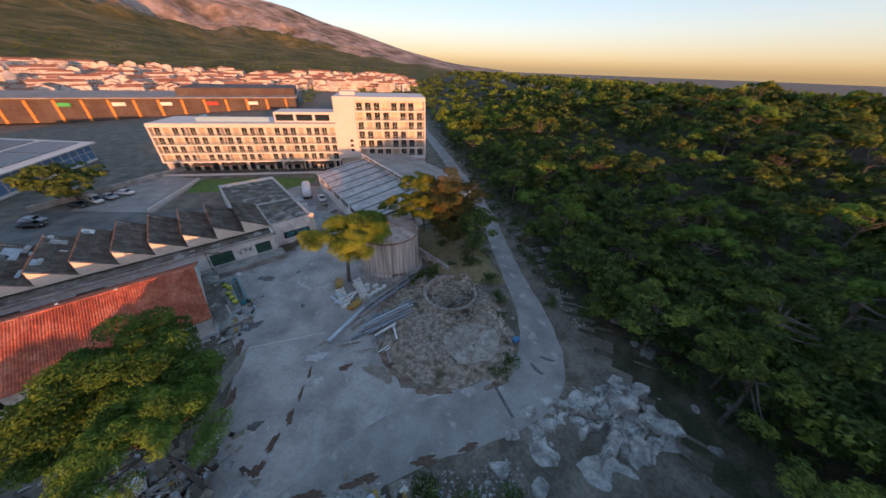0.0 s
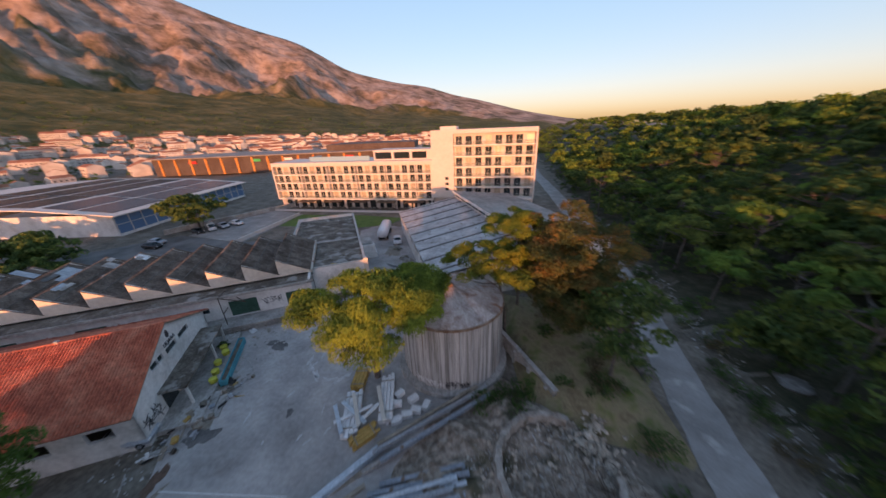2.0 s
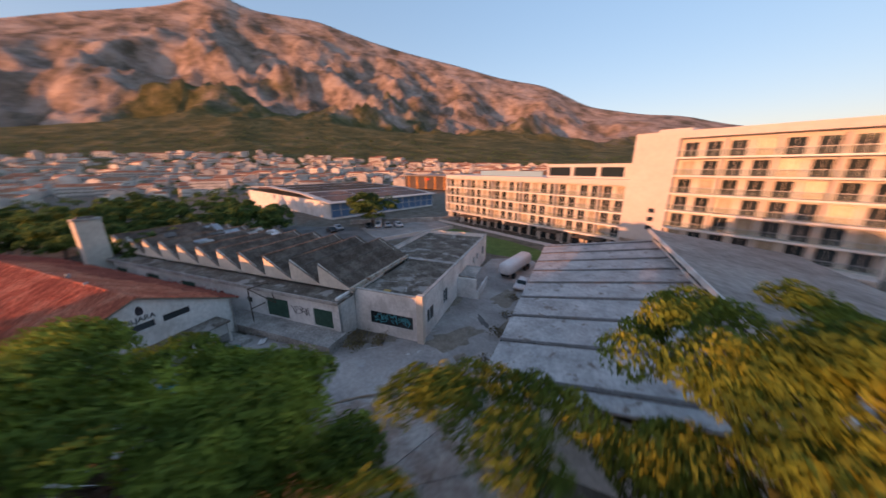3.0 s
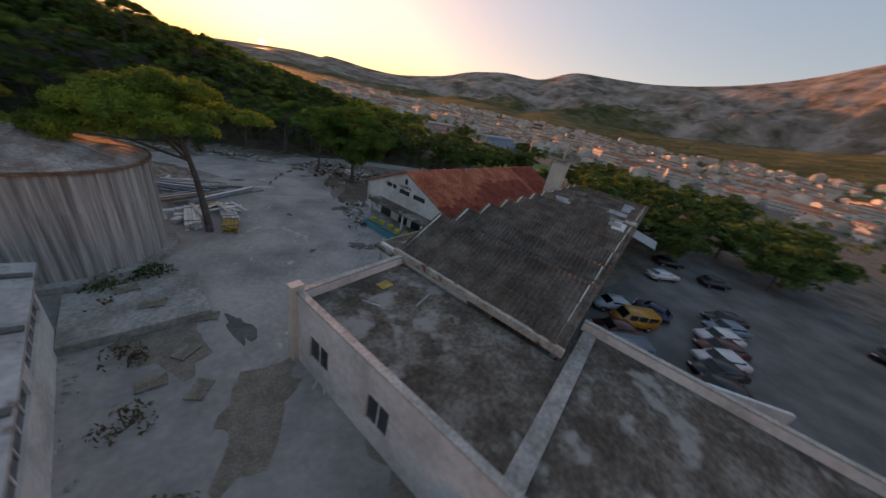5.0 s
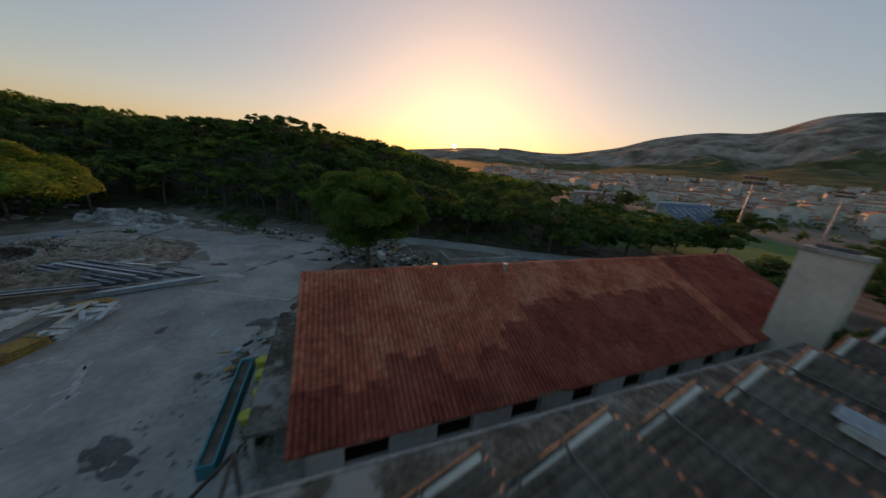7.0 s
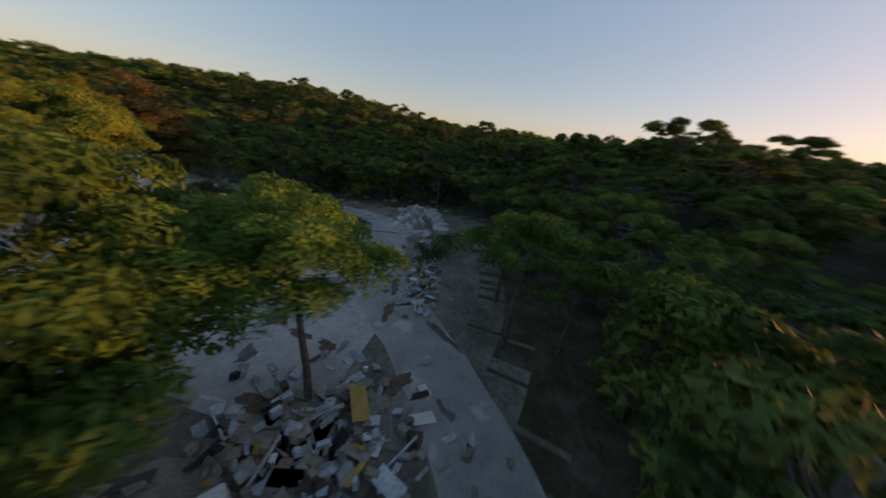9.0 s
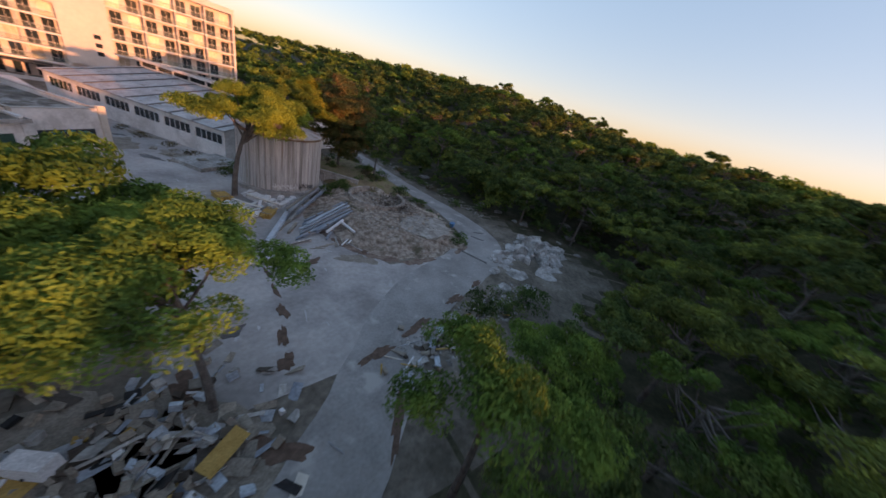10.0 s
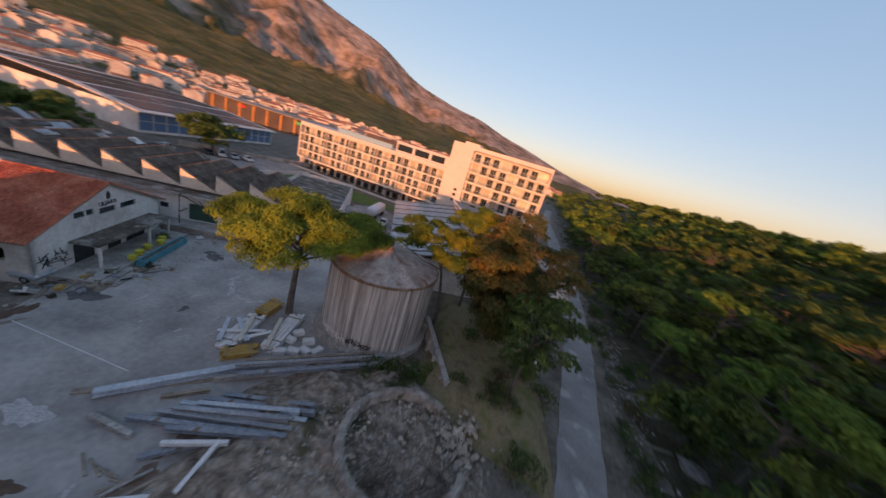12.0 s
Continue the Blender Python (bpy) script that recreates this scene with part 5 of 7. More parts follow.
def mound():
    """The stony earth bank between the yard and the bend of the road."""
    cx, cy = 5.0, -11.0
    edge = ((2.5, 1.0), (9.5, -1.5), (14.2, -8.0), (15.0, -16.5), (10.5, -23.4), (2.0, -23.6), (-3.6, -18.0), (-5.5, -11.0), (-3.5, -4.0))
    bm = bmesh.new()
    n, m = 150, 56
    rows = []
    for i in range(n):
        a = 6.28318 * i / n
        d = Vector((math.cos(a), math.sin(a)))
        best = 8.0
        for p, q in zip(edge, edge[1:] + edge[:1]):
            ex, ey = q[0] - p[0], q[1] - p[1]
            det = d.x * (-ey) - d.y * (-ex)
            if abs(det) > 1e-6:
                rx, ry = p[0] - cx, p[1] - cy
                t = (rx * (-ey) - ry * (-ex)) / det
                s = (d.x * ry - d.y * rx) / det
                if t > 0 and -0.001 <= s <= 1.001:
                    best = t
        best *= 1 + 0.05 * math.sin(5 * a) + 0.03 * math.sin(11 * a) + 0.05 * noise.noise(Vector((4.5 * math.cos(a), 4.5 * math.sin(a), 8)))
        row = []
        for k in range(1, m + 1):
            q = k / m
            x, y = cx + d.x * best * q, cy + d.y * best * q
            z = 1.25 * smooth01((1 - q) * 2.6)
            z += (0.26 * noise.fractal(Vector((x / 2.2, y / 2.2, 0)), 1, 2, 4) + 0.17 * noise.noise(Vector((x * 1.6, y * 1.6, 3))) + 0.10 * noise.noise(Vector((x * 3.7, y * 3.7, 5)))) * smooth01((1 - q) * 6)
            ring = math.hypot(x - 6.6, y + 7.6)
            z -= 0.35 * smooth01((4.4 - ring) / 0.6)
            disc = math.hypot(x - 7.8, y + 17.4)
            if disc < 3.9:
                z = 0.12 * z + 0.78
            z = max(z, -0.05) if q < 0.97 else -0.06
            row.append(bm.verts.new((x, y, z)))
        rows.append(row)
    mid = bm.verts.new((cx, cy, 1.5))
    for i in range(n):
        a, b = rows[i], rows[(i + 1) % n]
        bm.faces.new((mid, a[0], b[0]))
        for k in range(m - 1):
            bm.faces.new((a[k], a[k + 1], b[k + 1], b[k]))
    bmesh.ops.recalc_face_normals(bm, faces=bm.faces)
    return tagged(obj("earth_mound", bm, RUBBLE), "low bank of pale stony earth with a round ring scar", "mound", kind="structure")


mound()


def stones(name, count, seed, where, size, mat, label):
    """Loose stones strewn over a patch, joined."""
    rg = random.Random(seed)
    vs, fs = [], []
    for _ in range(count):
        x, y, z = where(rg)
        s = size * rg.uniform(0.4, 1.5)
        b = len(vs)
        pts = [Vector((rg.gauss(0, 1), rg.gauss(0, 1), rg.gauss(0, 0.7))).normalized() * s * rg.uniform(0.7, 1.1) for _ in range(6)]
        o = [Vector((s, 0, 0)), Vector((0, s * rg.uniform(0.6, 1), 0)), Vector((-s, 0, 0)), Vector((0, -s * rg.uniform(0.6, 1), 0)), Vector((0, 0, s * rg.uniform(0.5, 0.8))), Vector((0, 0, -s * 0.4))]
        rot = Matrix.Rotation(rg.uniform(0, 6.28), 3, 'Z')
        for p, q in zip(o, pts):
            w = rot @ (p + q * 0.3)
            vs.append((x + w.x, y + w.y, z + w.z))
        fs += [tuple(b + i for i in f) for f in ((0, 1, 4), (1, 2, 4), (2, 3, 4), (3, 0, 4), (1, 0, 5), (2, 1, 5), (3, 2, 5), (0, 3, 5))]
    me = bpy.data.meshes.new(name)
    me.from_pydata(vs, [], fs)
    me.materials.append(mat)
    return tagged(new(name, me), label, "stones", kind="stuff")


def on_mound(rg):
    a, q = rg.uniform(0, 6.28), math.sqrt(rg.random())
    return 5.2 + 8.3 * q * math.cos(a), -11.5 + 10.5 * q * math.sin(a), 1.15 * smooth01((1 - q) * 2.6) + 0.1


stones("loose_stones", 2800, 1, on_mound, 0.075, ROCK, "pale loose stones strewn over the earth bank")
stones("bank_stones", 520, 7, on_mound, 0.17, WARM_ROCK, "larger pale orange stones bedded in the earth bank")
stones("bank_rim_stones", 240, 8, lambda g: (lambda t, s: (10.9 + 1.3 * math.sin(t * 0.3) + s, t, 0.95 - 0.22 * abs(s)))(g.uniform(-16, -2), g.gauss(0.4, 0.9)), 0.3, WARM_ROCK, "broken pale orange rocks along the rim of the bank")
stones("roadside_stones", 500, 2, lambda g: (lambda t, s: (24.5 + s + 0.02 * t, t, 0.03))(g.uniform(-16, 60), g.uniform(-0.5, 3.2)), 0.14, ROCK, "grey stones along the road verge")
stones("yard_rubble", 320, 3, lambda g: (g.uniform(-28.5, -23.5), g.uniform(-14, 5), 0.04), 0.13, CONCRETE, "broken concrete rubble along the yard edge")
stones("wall_rubble", 320, 4, lambda g: (lambda t, s: (-21 + 0.447 * t - 0.894 * s, 43 - 0.894 * t - 0.447 * s, 0.04))(g.uniform(0, 34), g.uniform(-1.6, 1.4)), 0.14, CONCRETE, "broken rubble along the warehouse wall")
stones("southern_rubble", 420, 5, lambda g: (g.uniform(-9, 9), g.uniform(-35, -31), 0.04), 0.16, ROCK, "pale stones and rubble south of the yard")

# the broken round kerb on the bank
bm = bmesh.new()
kerb_rows = []
for i in range(70):
    a = radians(70 + 4.2 * i)
    wob = 0.06 * math.sin(i * 1.9)
    kerb_rows.append([bm.verts.new((q * math.cos(a), q * math.sin(a), z)) for q, z in ((3.75 + wob, -0.3), (3.85 + wob, 0.36 + wob), (4.3 + wob, 0.4 - wob), (4.5 + wob, -0.3))])
for a, b in zip(kerb_rows, kerb_rows[1:]):
    for j in range(3):
        bm.faces.new((a[j], a[j + 1], b[j + 1], b[j]))
bmesh.ops.recalc_face_normals(bm, faces=bm.faces)
tagged(obj("round_kerb", bm, PAD_EARTH), "broken round kerb of pale earth and concrete", "kerb", kind="structure").matrix_world = pose(6.6, -7.6, 1.36)

# concrete disc on the bank, kerb line, drain
bm = bmesh.new()
ring = []
for i in range(64):
    a = 6.28318 * i / 64
    q = 3.6 + 0.28 * math.sin(2 * a + 1) + 0.16 * math.sin(5 * a) + 0.1 * math.sin(11 * a + 2) + 0.06 * math.sin(19 * a)
    ring.append((q * math.cos(a), q * math.sin(a)))
prism(bm, ring, -0.3, [0.05 + 0.05 * math.sin(i * 0.7) for i in range(64)])
ob = tagged(obj("earth_pad", bm, PAD_EARTH), "flat round pad of pale earth and concrete", "pad", kind="structure")
ob.matrix_world = pose(7.8, -17.4, 1.06)
tagged(obj("drain_cover", boxes((-0.16, 0.16, -1.9, 1.9, 0, 0.06)), DARK_STRIP), "dark grated drain across the road", "drain").matrix_world = pose(9.6, -25.4, 0.035, 0, 0, 12)

# the retaining wall beside the tank
wall_m = pose(2.4, 6.8, 0, 0, 0, math.degrees(math.atan2(-8.0, 5.1)))
w = empty("retaining_wall", wall_m, "weathered pale concrete retaining wall beside the tank", "wall")
part("wall_panel", boxes((0, 9.4, -0.18, 0.18, -0.2, 1.75)), CONCRETE, w)
for k in range(4):
    part("buttress", boxes((0.8 + 2.5 * k, 1.15 + 2.5 * k, -0.45, -0.18, -0.2, 1.4)), CONCRETE, w)
part("coping", boxes((-0.1, 9.5, -0.24, 0.24, 1.75, 1.87)), CONCRETE, w)

# dry slope behind the wall
bm = bmesh.new()
rows = []
for i in range(20):
    row = []
    for j in range(16):
        x = 5.0 + 12.5 * j / 15 - 3.5 * i / 19 + 0.0
        y = -3.0 + 21.0 * i / 19 - 0.15 * j
        x = min(x, 18.6)
        q = min(1, (18.6 - x) / 5) * min(1, i / 3, (19 - i) / 3, j / 2)
        row.append(bm.verts.new((x, y, 1.5 * smooth01(q) + 0.12 * noise.noise(Vector((x, y, 0))) - 0.04)))
    rows.append(row)
for a, b in zip(rows, rows[1:]):
    for j in range(15):
        bm.faces.new((a[j], a[j + 1], b[j + 1], b[j]))
tagged(obj("dry_slope", bm, DRY_GRASS, smooth=True), "dry brown grass slope between wall and road", "slope", kind="structure")


def shrub(name, x, y, z, rad, h, mat, label, seed, per=90, size=0.14, n=14):
    rg = np.random.default_rng(seed)
    puffs = [((rad * 0.75 * math.sqrt(q) * math.cos(t), rad * 0.75 * math.sqrt(q) * math.sin(t), h * rg.uniform(0.15, 0.85) * (1.1 - 0.6 * q)), rad * rg.uniform(0.25, 0.42)) for t, q in zip(rg.uniform(0, 6.28, n), rg.uniform(0, 1, n))]
    vs, fs = leaf_cloud(rg, puffs, per, size, 0.8)
    root = empty(name, pose(x, y, z), label, "shrub")
    me = bpy.data.meshes.new("leaves")
    me.from_pydata(vs, [], fs)
    me.materials.append(mat)
    ob = new("leaves", me)
    ob.parent = root
    for c, r in puffs[:6]:
        bm = bmesh.new()
        tube(bm, (0, 0, -0.05), c, 0.05, 0.02, 5, False)
        part("stem", bm, BARK, root)
    return root


shrub("shrub", 3.4, -2.0, 0.35, 2.3, 1.7, SHRUB, "lush green weeds at the foot of the tank", 1)
shrub("shrub", 1.2, -2.6, 0.3, 1.5, 1.3, SHRUB, "lush green weeds at the foot of the tank", 2)
shrub("shrub", 4.9, -0.8, 0.4, 1.7, 1.5, SHRUB, "lush green weeds beside the retaining wall", 3)
shrub("shrub", 10.2, -21.6, 0.2, 1.7, 0.7, SHRUB, "low green grass tussock at the road bend", 4)
shrub("shrub", 12.4, -20.6, 0.1, 1.3, 0.6, SHRUB, "low green grass tussock at the road bend", 5)
shrub("shrub", 14.6, -4.2, 0.3, 1.9, 1.5, SHRUB, "green roadside bush on the dry slope", 6)
shrub("shrub", 14.6, -9.0, 0.3, 1.6, 1.2, SHRUB, "green roadside bush on the dry slope", 7)
shrub("shrub", 16.2, 3.4, 0.6, 1.7, 1.6, PINE_DARK, "dark green roadside bush on the dry slope", 8)
shrub("shrub", 12.8, 5.0, 1.4, 1.8, 1.7, PINE_DARK, "dark green bush under the pines", 9)
shrub("shrub", -0.4, -33.0, 0, 1.9, 4.2, PINE_DARK, "tall dark green juniper bush beside the yard", 10, per=120, n=26)
shrub("shrub", 3.0, -34.4, 0, 1.8, 3.0, PINE_DARK, "dark green juniper bush beside the yard", 11, per=110, n=20)
shrub("shrub", 6.6, -35.4, 0, 2.3, 2.4, SHRUB, "broad green bush below the rocks", 12, per=100, n=20)
shrub("shrub", -23.4, 11.6, 0, 1.7, 1.2, DRY_SHRUB, "dry brown weeds beside the annex", 13)
shrub("shrub", -21.6, 13.8, 0, 1.2, 0.9, DRY_SHRUB, "dry brown weeds beside the annex", 14)
for k in range(7):
    shrub("shrub", -19.5 + 2.2 * k + 0.5 * (k % 2), 32.5 - 4.2 * k, 0, 1.2, 0.8, DRY_SHRUB, "dry brown weeds along the warehouse wall", 20 + k, per=60)
shrub("shrub", -7.2, 9.2, 0, 1.5, 0.9, PINE_DARK, "dark hedge of weeds behind the tank", 30)
shrub("shrub", -8.9, 7.2, 0, 1.3, 0.8, PINE_DARK, "dark hedge of weeds behind the tank", 31)
shrub("shrub", -30.2, 0.2, 0.45, 0.8, 0.8, SHRUB, "green plant beside the teal trough", 32)
for k in range(16):
    t = -14 + 8.0 * k
    shrub("shrub", 26.2 + 1.6 * math.sin(k * 2.1), t, 0, 1.5 + 0.5 * math.sin(k * 1.3), 1.5 + 0.7 * math.cos(k), (SHRUB, PINE_DARK)[k % 2], "green verge bush between road and wood", 40 + k, per=70)

rg = random.Random(78)
for k in range(26):
    y = -12.0 + 3.1 * k + rg.uniform(-1.0, 1.0)
    x = 19.0 + 2.9 * smooth01((y + 14.0) / 40.0) + rg.uniform(3.4, 6.2)
    shrub("shrub", x, y, land(x, y) - 0.05, rg.uniform(0.9, 1.6), rg.uniform(0.8, 1.8), (PINE_DARK, SHRUB, PINE_DARK, DRY_SHRUB)[k % 4], ("dark green verge bush between road and wood", "green verge bush between road and wood", "dark green verge bush between road and wood", "dry brown weeds on the road verge")[k % 4], 140 + k, per=90, size=0.13, n=14)
rg = random.Random(77)
for k in range(22):
    x, y = rg.uniform(6.5, 16.2), rg.uniform(-1.5, 17.5)
    if math.hypot(x - 3.0, y - 8.2) < 3 or y > 20 - x * 0.4:
        continue
    shrub("shrub", x, y, 1.3 * smooth01(min(1.0, (18.6 - x) / 5)) - 0.05, rg.uniform(0.9, 1.7), rg.uniform(0.7, 1.5), (SHRUB, PINE_DARK, DRY_SHRUB)[k % 3], ("green bush on the dry slope", "dark green bush on the dry slope", "dry brown weeds on the slope")[k % 3], 110 + k, per=100, size=0.13, n=14)


def dead_brush(x, y, seed):
    rg = random.Random(seed)
    bm = bmesh.new()
    for _ in range(150):
        a, q = rg.uniform(0, 6.28), rg.uniform(0, 2.6)
        p = Vector((q * math.cos(a), q * math.sin(a), rg.uniform(0, 0.2)))
        tube(bm, p, p + Vector((rg.gauss(0, 0.6), rg.gauss(0, 0.6), rg.uniform(0.1, 0.8))), 0.022, 0.008, 4, False)
    ob = tagged(obj("brushwood", bm, DEAD_BRUSH), "heap of dark dead brushwood on the bank", "brushwood")
    ob.matrix_world = pose(x, y, 1.3)
    return ob


dead_brush(8.3, -11.8, 3)
dead_brush(6.2, -10.6, 4)
dead_brush(9.6, -8.6, 5)
for k in range(15):
    a = 2.1 + 0.26 * k
    shrub("shrub", 5.2 + 6.6 * math.cos(a), -12.0 + 7.8 * math.sin(a), 0.75, 0.75 + 0.2 * math.sin(k * 2.7), 0.35, DRY_SHRUB, "low dry grass tussock on the earth bank", 70 + k, per=120, size=0.1, n=9)
for k in range(6):
    shrub("shrub", 12.0 + 0.55 * k, -19.6 + 2.4 * k, 0.2, 1.0 + 0.2 * (k % 2), 0.55, (SHRUB, DRY_SHRUB)[k % 3 == 1], "low grass tussock along the road edge", 90 + k, per=110, size=0.11, n=10)


# ---- steel beams ----
def i_beam(name, a, b, h, w, mat, label, group="steel beams on the yard", z=0.0):
    """An I section lying from a to b."""
    a, b = Vector((*a, z)), Vector((*b, z))
    L = (b - a).length
    bm = boxes((0, L, -w / 2, w / 2, 0, 0.035), (0, L, -0.02, 0.02, 0.035, h - 0.035), (0, L, -w / 2, w / 2, h - 0.035, h))
    ob = tagged(obj(name, bm, mat), label, "beam", group)
    ob.matrix_world = Matrix.Translation(a) @ Matrix.Rotation(math.atan2(b.y - a.y, b.x - a.x), 4, 'Z')
    return ob


def plank(name, a, b, h, w, mat, label, category="timber", group="", z=0.0):
    a, b = Vector((*a, z)), Vector((*b, z))
    bm = boxes((0, (b - a).length, -w / 2, w / 2, 0, h))
    bmesh.ops.bevel(bm, geom=bm.edges[:], offset=0.012, segments=1, affect='EDGES')
    ob = tagged(obj(name, bm, mat), label, category, group)
    ob.matrix_world = Matrix.Translation(a) @ Matrix.Rotation(math.atan2(b.y - a.y, b.x - a.x), 4, 'Z')
    return ob


def sloping(name, a, b, h, w, mat, label, category="beam", group="steel beams on the yard"):
    """A beam from a to b, whose ends may lie at different heights."""
    a, b = Vector(a), Vector(b)
    d = b - a
    L = d.length
    bm = boxes((0, L, -w / 2, w / 2, 0, 0.035), (0, L, -0.02, 0.02, 0.035, h - 0.035), (0, L, -w / 2, w / 2, h - 0.035, h))
    weld(bm)
    ob = tagged(obj(name, bm, mat), label, category, group)
    ob.matrix_world = Matrix.Translation(a) @ Matrix.Rotation(math.atan2(d.y, d.x), 4, 'Z') @ Matrix.Rotation(-math.atan2(d.z, math.hypot(d.x, d.y)), 4, 'Y')
    return ob


BEAM_BLUE = material("blue_grey_steel", ((0.20, 0.235, 0.27), (0.30, 0.335, 0.37)), 0.7, 0.6, 0.2, metal=0.1, stain=((0.20, 0.13, 0.09), 0.9, 0.66))
i_beam("steel_beam", (-11.4, -14.0), (-6.4, -7.2), 0.42, 0.5, PALE_BLUE_STEEL, "long pale blue steel box beam lying on the yard", z=0.14)
plank("timber_beam", (-12.6, -14.4), (-5.2, -7.3), 0.13, 0.4, TIMBER, "brown timber under the long beam", z=0.0)
i_beam("steel_beam", (-7.0, -8.6), (1.3, -0.9), 0.3, 0.3, GALV, "long grey steel beam lying on the bank", z=0.8)
i_beam("steel_beam", (-6.9, -7.9), (0.4, -1.0), 0.26, 0.28, TIMBER, "long brownish beam lying on the bank", z=0.75)
i_beam("steel_beam", (-6.2, -9.0), (1.7, -1.6), 0.3, 0.32, BEAM_BLUE, "long grey steel beam lying on the bank", z=0.72)
i_beam("steel_beam", (-7.4, -9.8), (-4.6, -7.1), 0.26, 0.3, CONCRETE, "short pale beam beside the long beam", z=0.3)
for k, (a, b) in enumerate((((-8.5, -13.9, 0.05), (0.2, -10.9, 1.12)), ((-7.6, -12.9, 0.1), (0.5, -10.3, 1.20)), ((-7.2, -11.9, 0.06), (0.5, -9.6, 1.25)), ((-6.4, -11.0, 0.1), (0.6, -9.0, 1.40)), ((-5.8, -10.2, 0.1), (0.2, -8.5, 1.30)), ((-7.0, -12.5, 0.38), (-0.4, -10.2, 1.45)), ((-6.2, -11.6, 0.4), (-0.2, -9.5, 1.50)), ((-6.0, -13.4, 0.32), (-0.6, -11.4, 1.25)))):
    sloping("steel_beam", a, b, 0.3, 0.3, (BEAM_BLUE, GALV, PALE_BLUE_STEEL, BEAM_BLUE)[k % 4], "blue-grey steel beam in a loose pile on the bank")
sloping("steel_beam", (-10.1, -14.7, 0.03), (-7.1, -14.4, 0.1), 0.28, 0.3, CONCRETE, "short pale beam lying beside the pile")
sloping("steel_beam", (-8.6, -12.2, 0.03), (-6.9, -10.4, 0.1), 0.26, 0.28, TIMBER, "short brown beam lying beside the pile")
sloping("steel_beam", (-5.2, -14.1, 0.55), (-2.2, -12.6, 0.95), 0.22, 0.24, WHITE_PAINT, "white painted beam lying across the pile")
sloping("steel_beam", (-2.7, -12.7, 0.95), (-2.2, -15.2, 0.55), 0.22, 0.24, WHITE_PAINT, "white painted beam lying across the pile")
sloping("steel_beam", (-5.6, -14.9, 0.1), (-3.6, -13.0, 0.4), 0.22, 0.26, BEAM_BLUE, "bent dark beam end in the pile")
for k in range(9):
    a = 0.9 + 0.35 * math.sin(2.3 * k)
    x, y = -5.4 + 0.32 * k, -16.6 + 0.5 * math.sin(3.1 * k)
    plank("board", (x, y), (x + (1.3 + 0.2 * (k % 3)) * math.cos(a), y + 1.9 * math.sin(a)), 0.08, 0.16, (TIMBER, CONCRETE, WHITE_PAINT)[k % 3], "weathered pale board in a scattered pile", "board", "scattered boards", z=0.04 + 0.05 * (k % 3))
for k in range(6):
    a = 0.5 * k
    plank("board", (-8.0 + 0.6 * k, -15.9 + 0.15 * math.sin(k * 3)), (-7.2 + 0.6 * k + 0.6 * math.cos(a), -16.4 + 0.6 * math.sin(a)), 0.06, 0.12, TIMBER, "short loose broken board", "board", "scattered boards", z=0.03)


def board_stack(x, y, rz, L, Wd, layers, mat, label, seed):
    rg = random.Random(seed)
    root = empty("board_stack", pose(x, y, 0.02, 0, 0, rz), label, "board stack")
    z = 0.0
    for layer in range(layers):
        n = 4
        for k in range(n):
            y0 = -Wd / 2 + Wd * k / n
            part("board", boxes((-L / 2 + rg.uniform(-0.2, 0.2), L / 2 + rg.uniform(-0.3, 0.3), y0 + 0.02, y0 + Wd / n - 0.02, z, z + 0.11)), mat, root)
        z += 0.12
        for xx in (-L * 0.35, L * 0.35):
            part("spacer", boxes((xx - 0.05, xx + 0.05, -Wd / 2, Wd / 2, z, z + 0.05)), TIMBER, root)
        z += 0.05
    return root


board_stack(-10.6, -5.2, 110, 4.6, 1.5, 3, WHITE_PAINT, "stack of pale panels beside the leaning pine", 1)
board_stack(-8.0, -3.2, 108, 5.0, 1.3, 4, WHITE_PAINT, "stack of pale panels beside the leaning pine", 2)
board_stack(-11.6, -1.6, 100, 2.4, 1.3, 4, FOAM, "stack of ochre insulation panels", 3)
board_stack(-8.6, -7.0, 50, 2.2, 1.2, 3, FOAM, "short stack of ochre boards", 4)
for k, (a, b, z) in enumerate((((-11.6, -6.6), (-8.9, -4.4), 0.56), ((-11.8, -4.6), (-8.8, -6.2), 0.68), ((-11.2, -3.6), (-9.2, -6.6), 0.78), ((-9.6, -6.8), (-8.4, -4.2), 0.66), ((-12.4, -5.0), (-10.4, -7.4), 0.6), ((-9.2, -2.4), (-7.2, -5.8), 0.72))):
    plank("board", a, b, 0.1, 0.34, (WHITE_PAINT, PALE_BLUE_STEEL, CREAM)[k % 3], "pale panel lying over the stacks", "board", "panels over the stacks", z=z)
for k, (x, y, rz) in enumerate(((-6.9, -3.6, 10), (-5.5, -2.8, 50), (-4.1, -3.3, 80), (-5.6, -4.5, 20), (-6.4, -5.2, 35), (-4.9, -3.9, 0), (-7.0, -2.5, 60))):
    bm = boxes((-0.5, 0.5, -0.32, 0.32, 0, 0.46))
    bmesh.ops.bevel(bm, geom=bm.edges[:], offset=0.05, segments=2, affect='EDGES')
    ob = tagged(obj("concrete_block", bm, WHITE_PAINT), "pale concrete block on the ground", "concrete block", "pale blocks beside the tank")
    ob.matrix_world = pose(x, y, 0.0, 0, 0, rz)


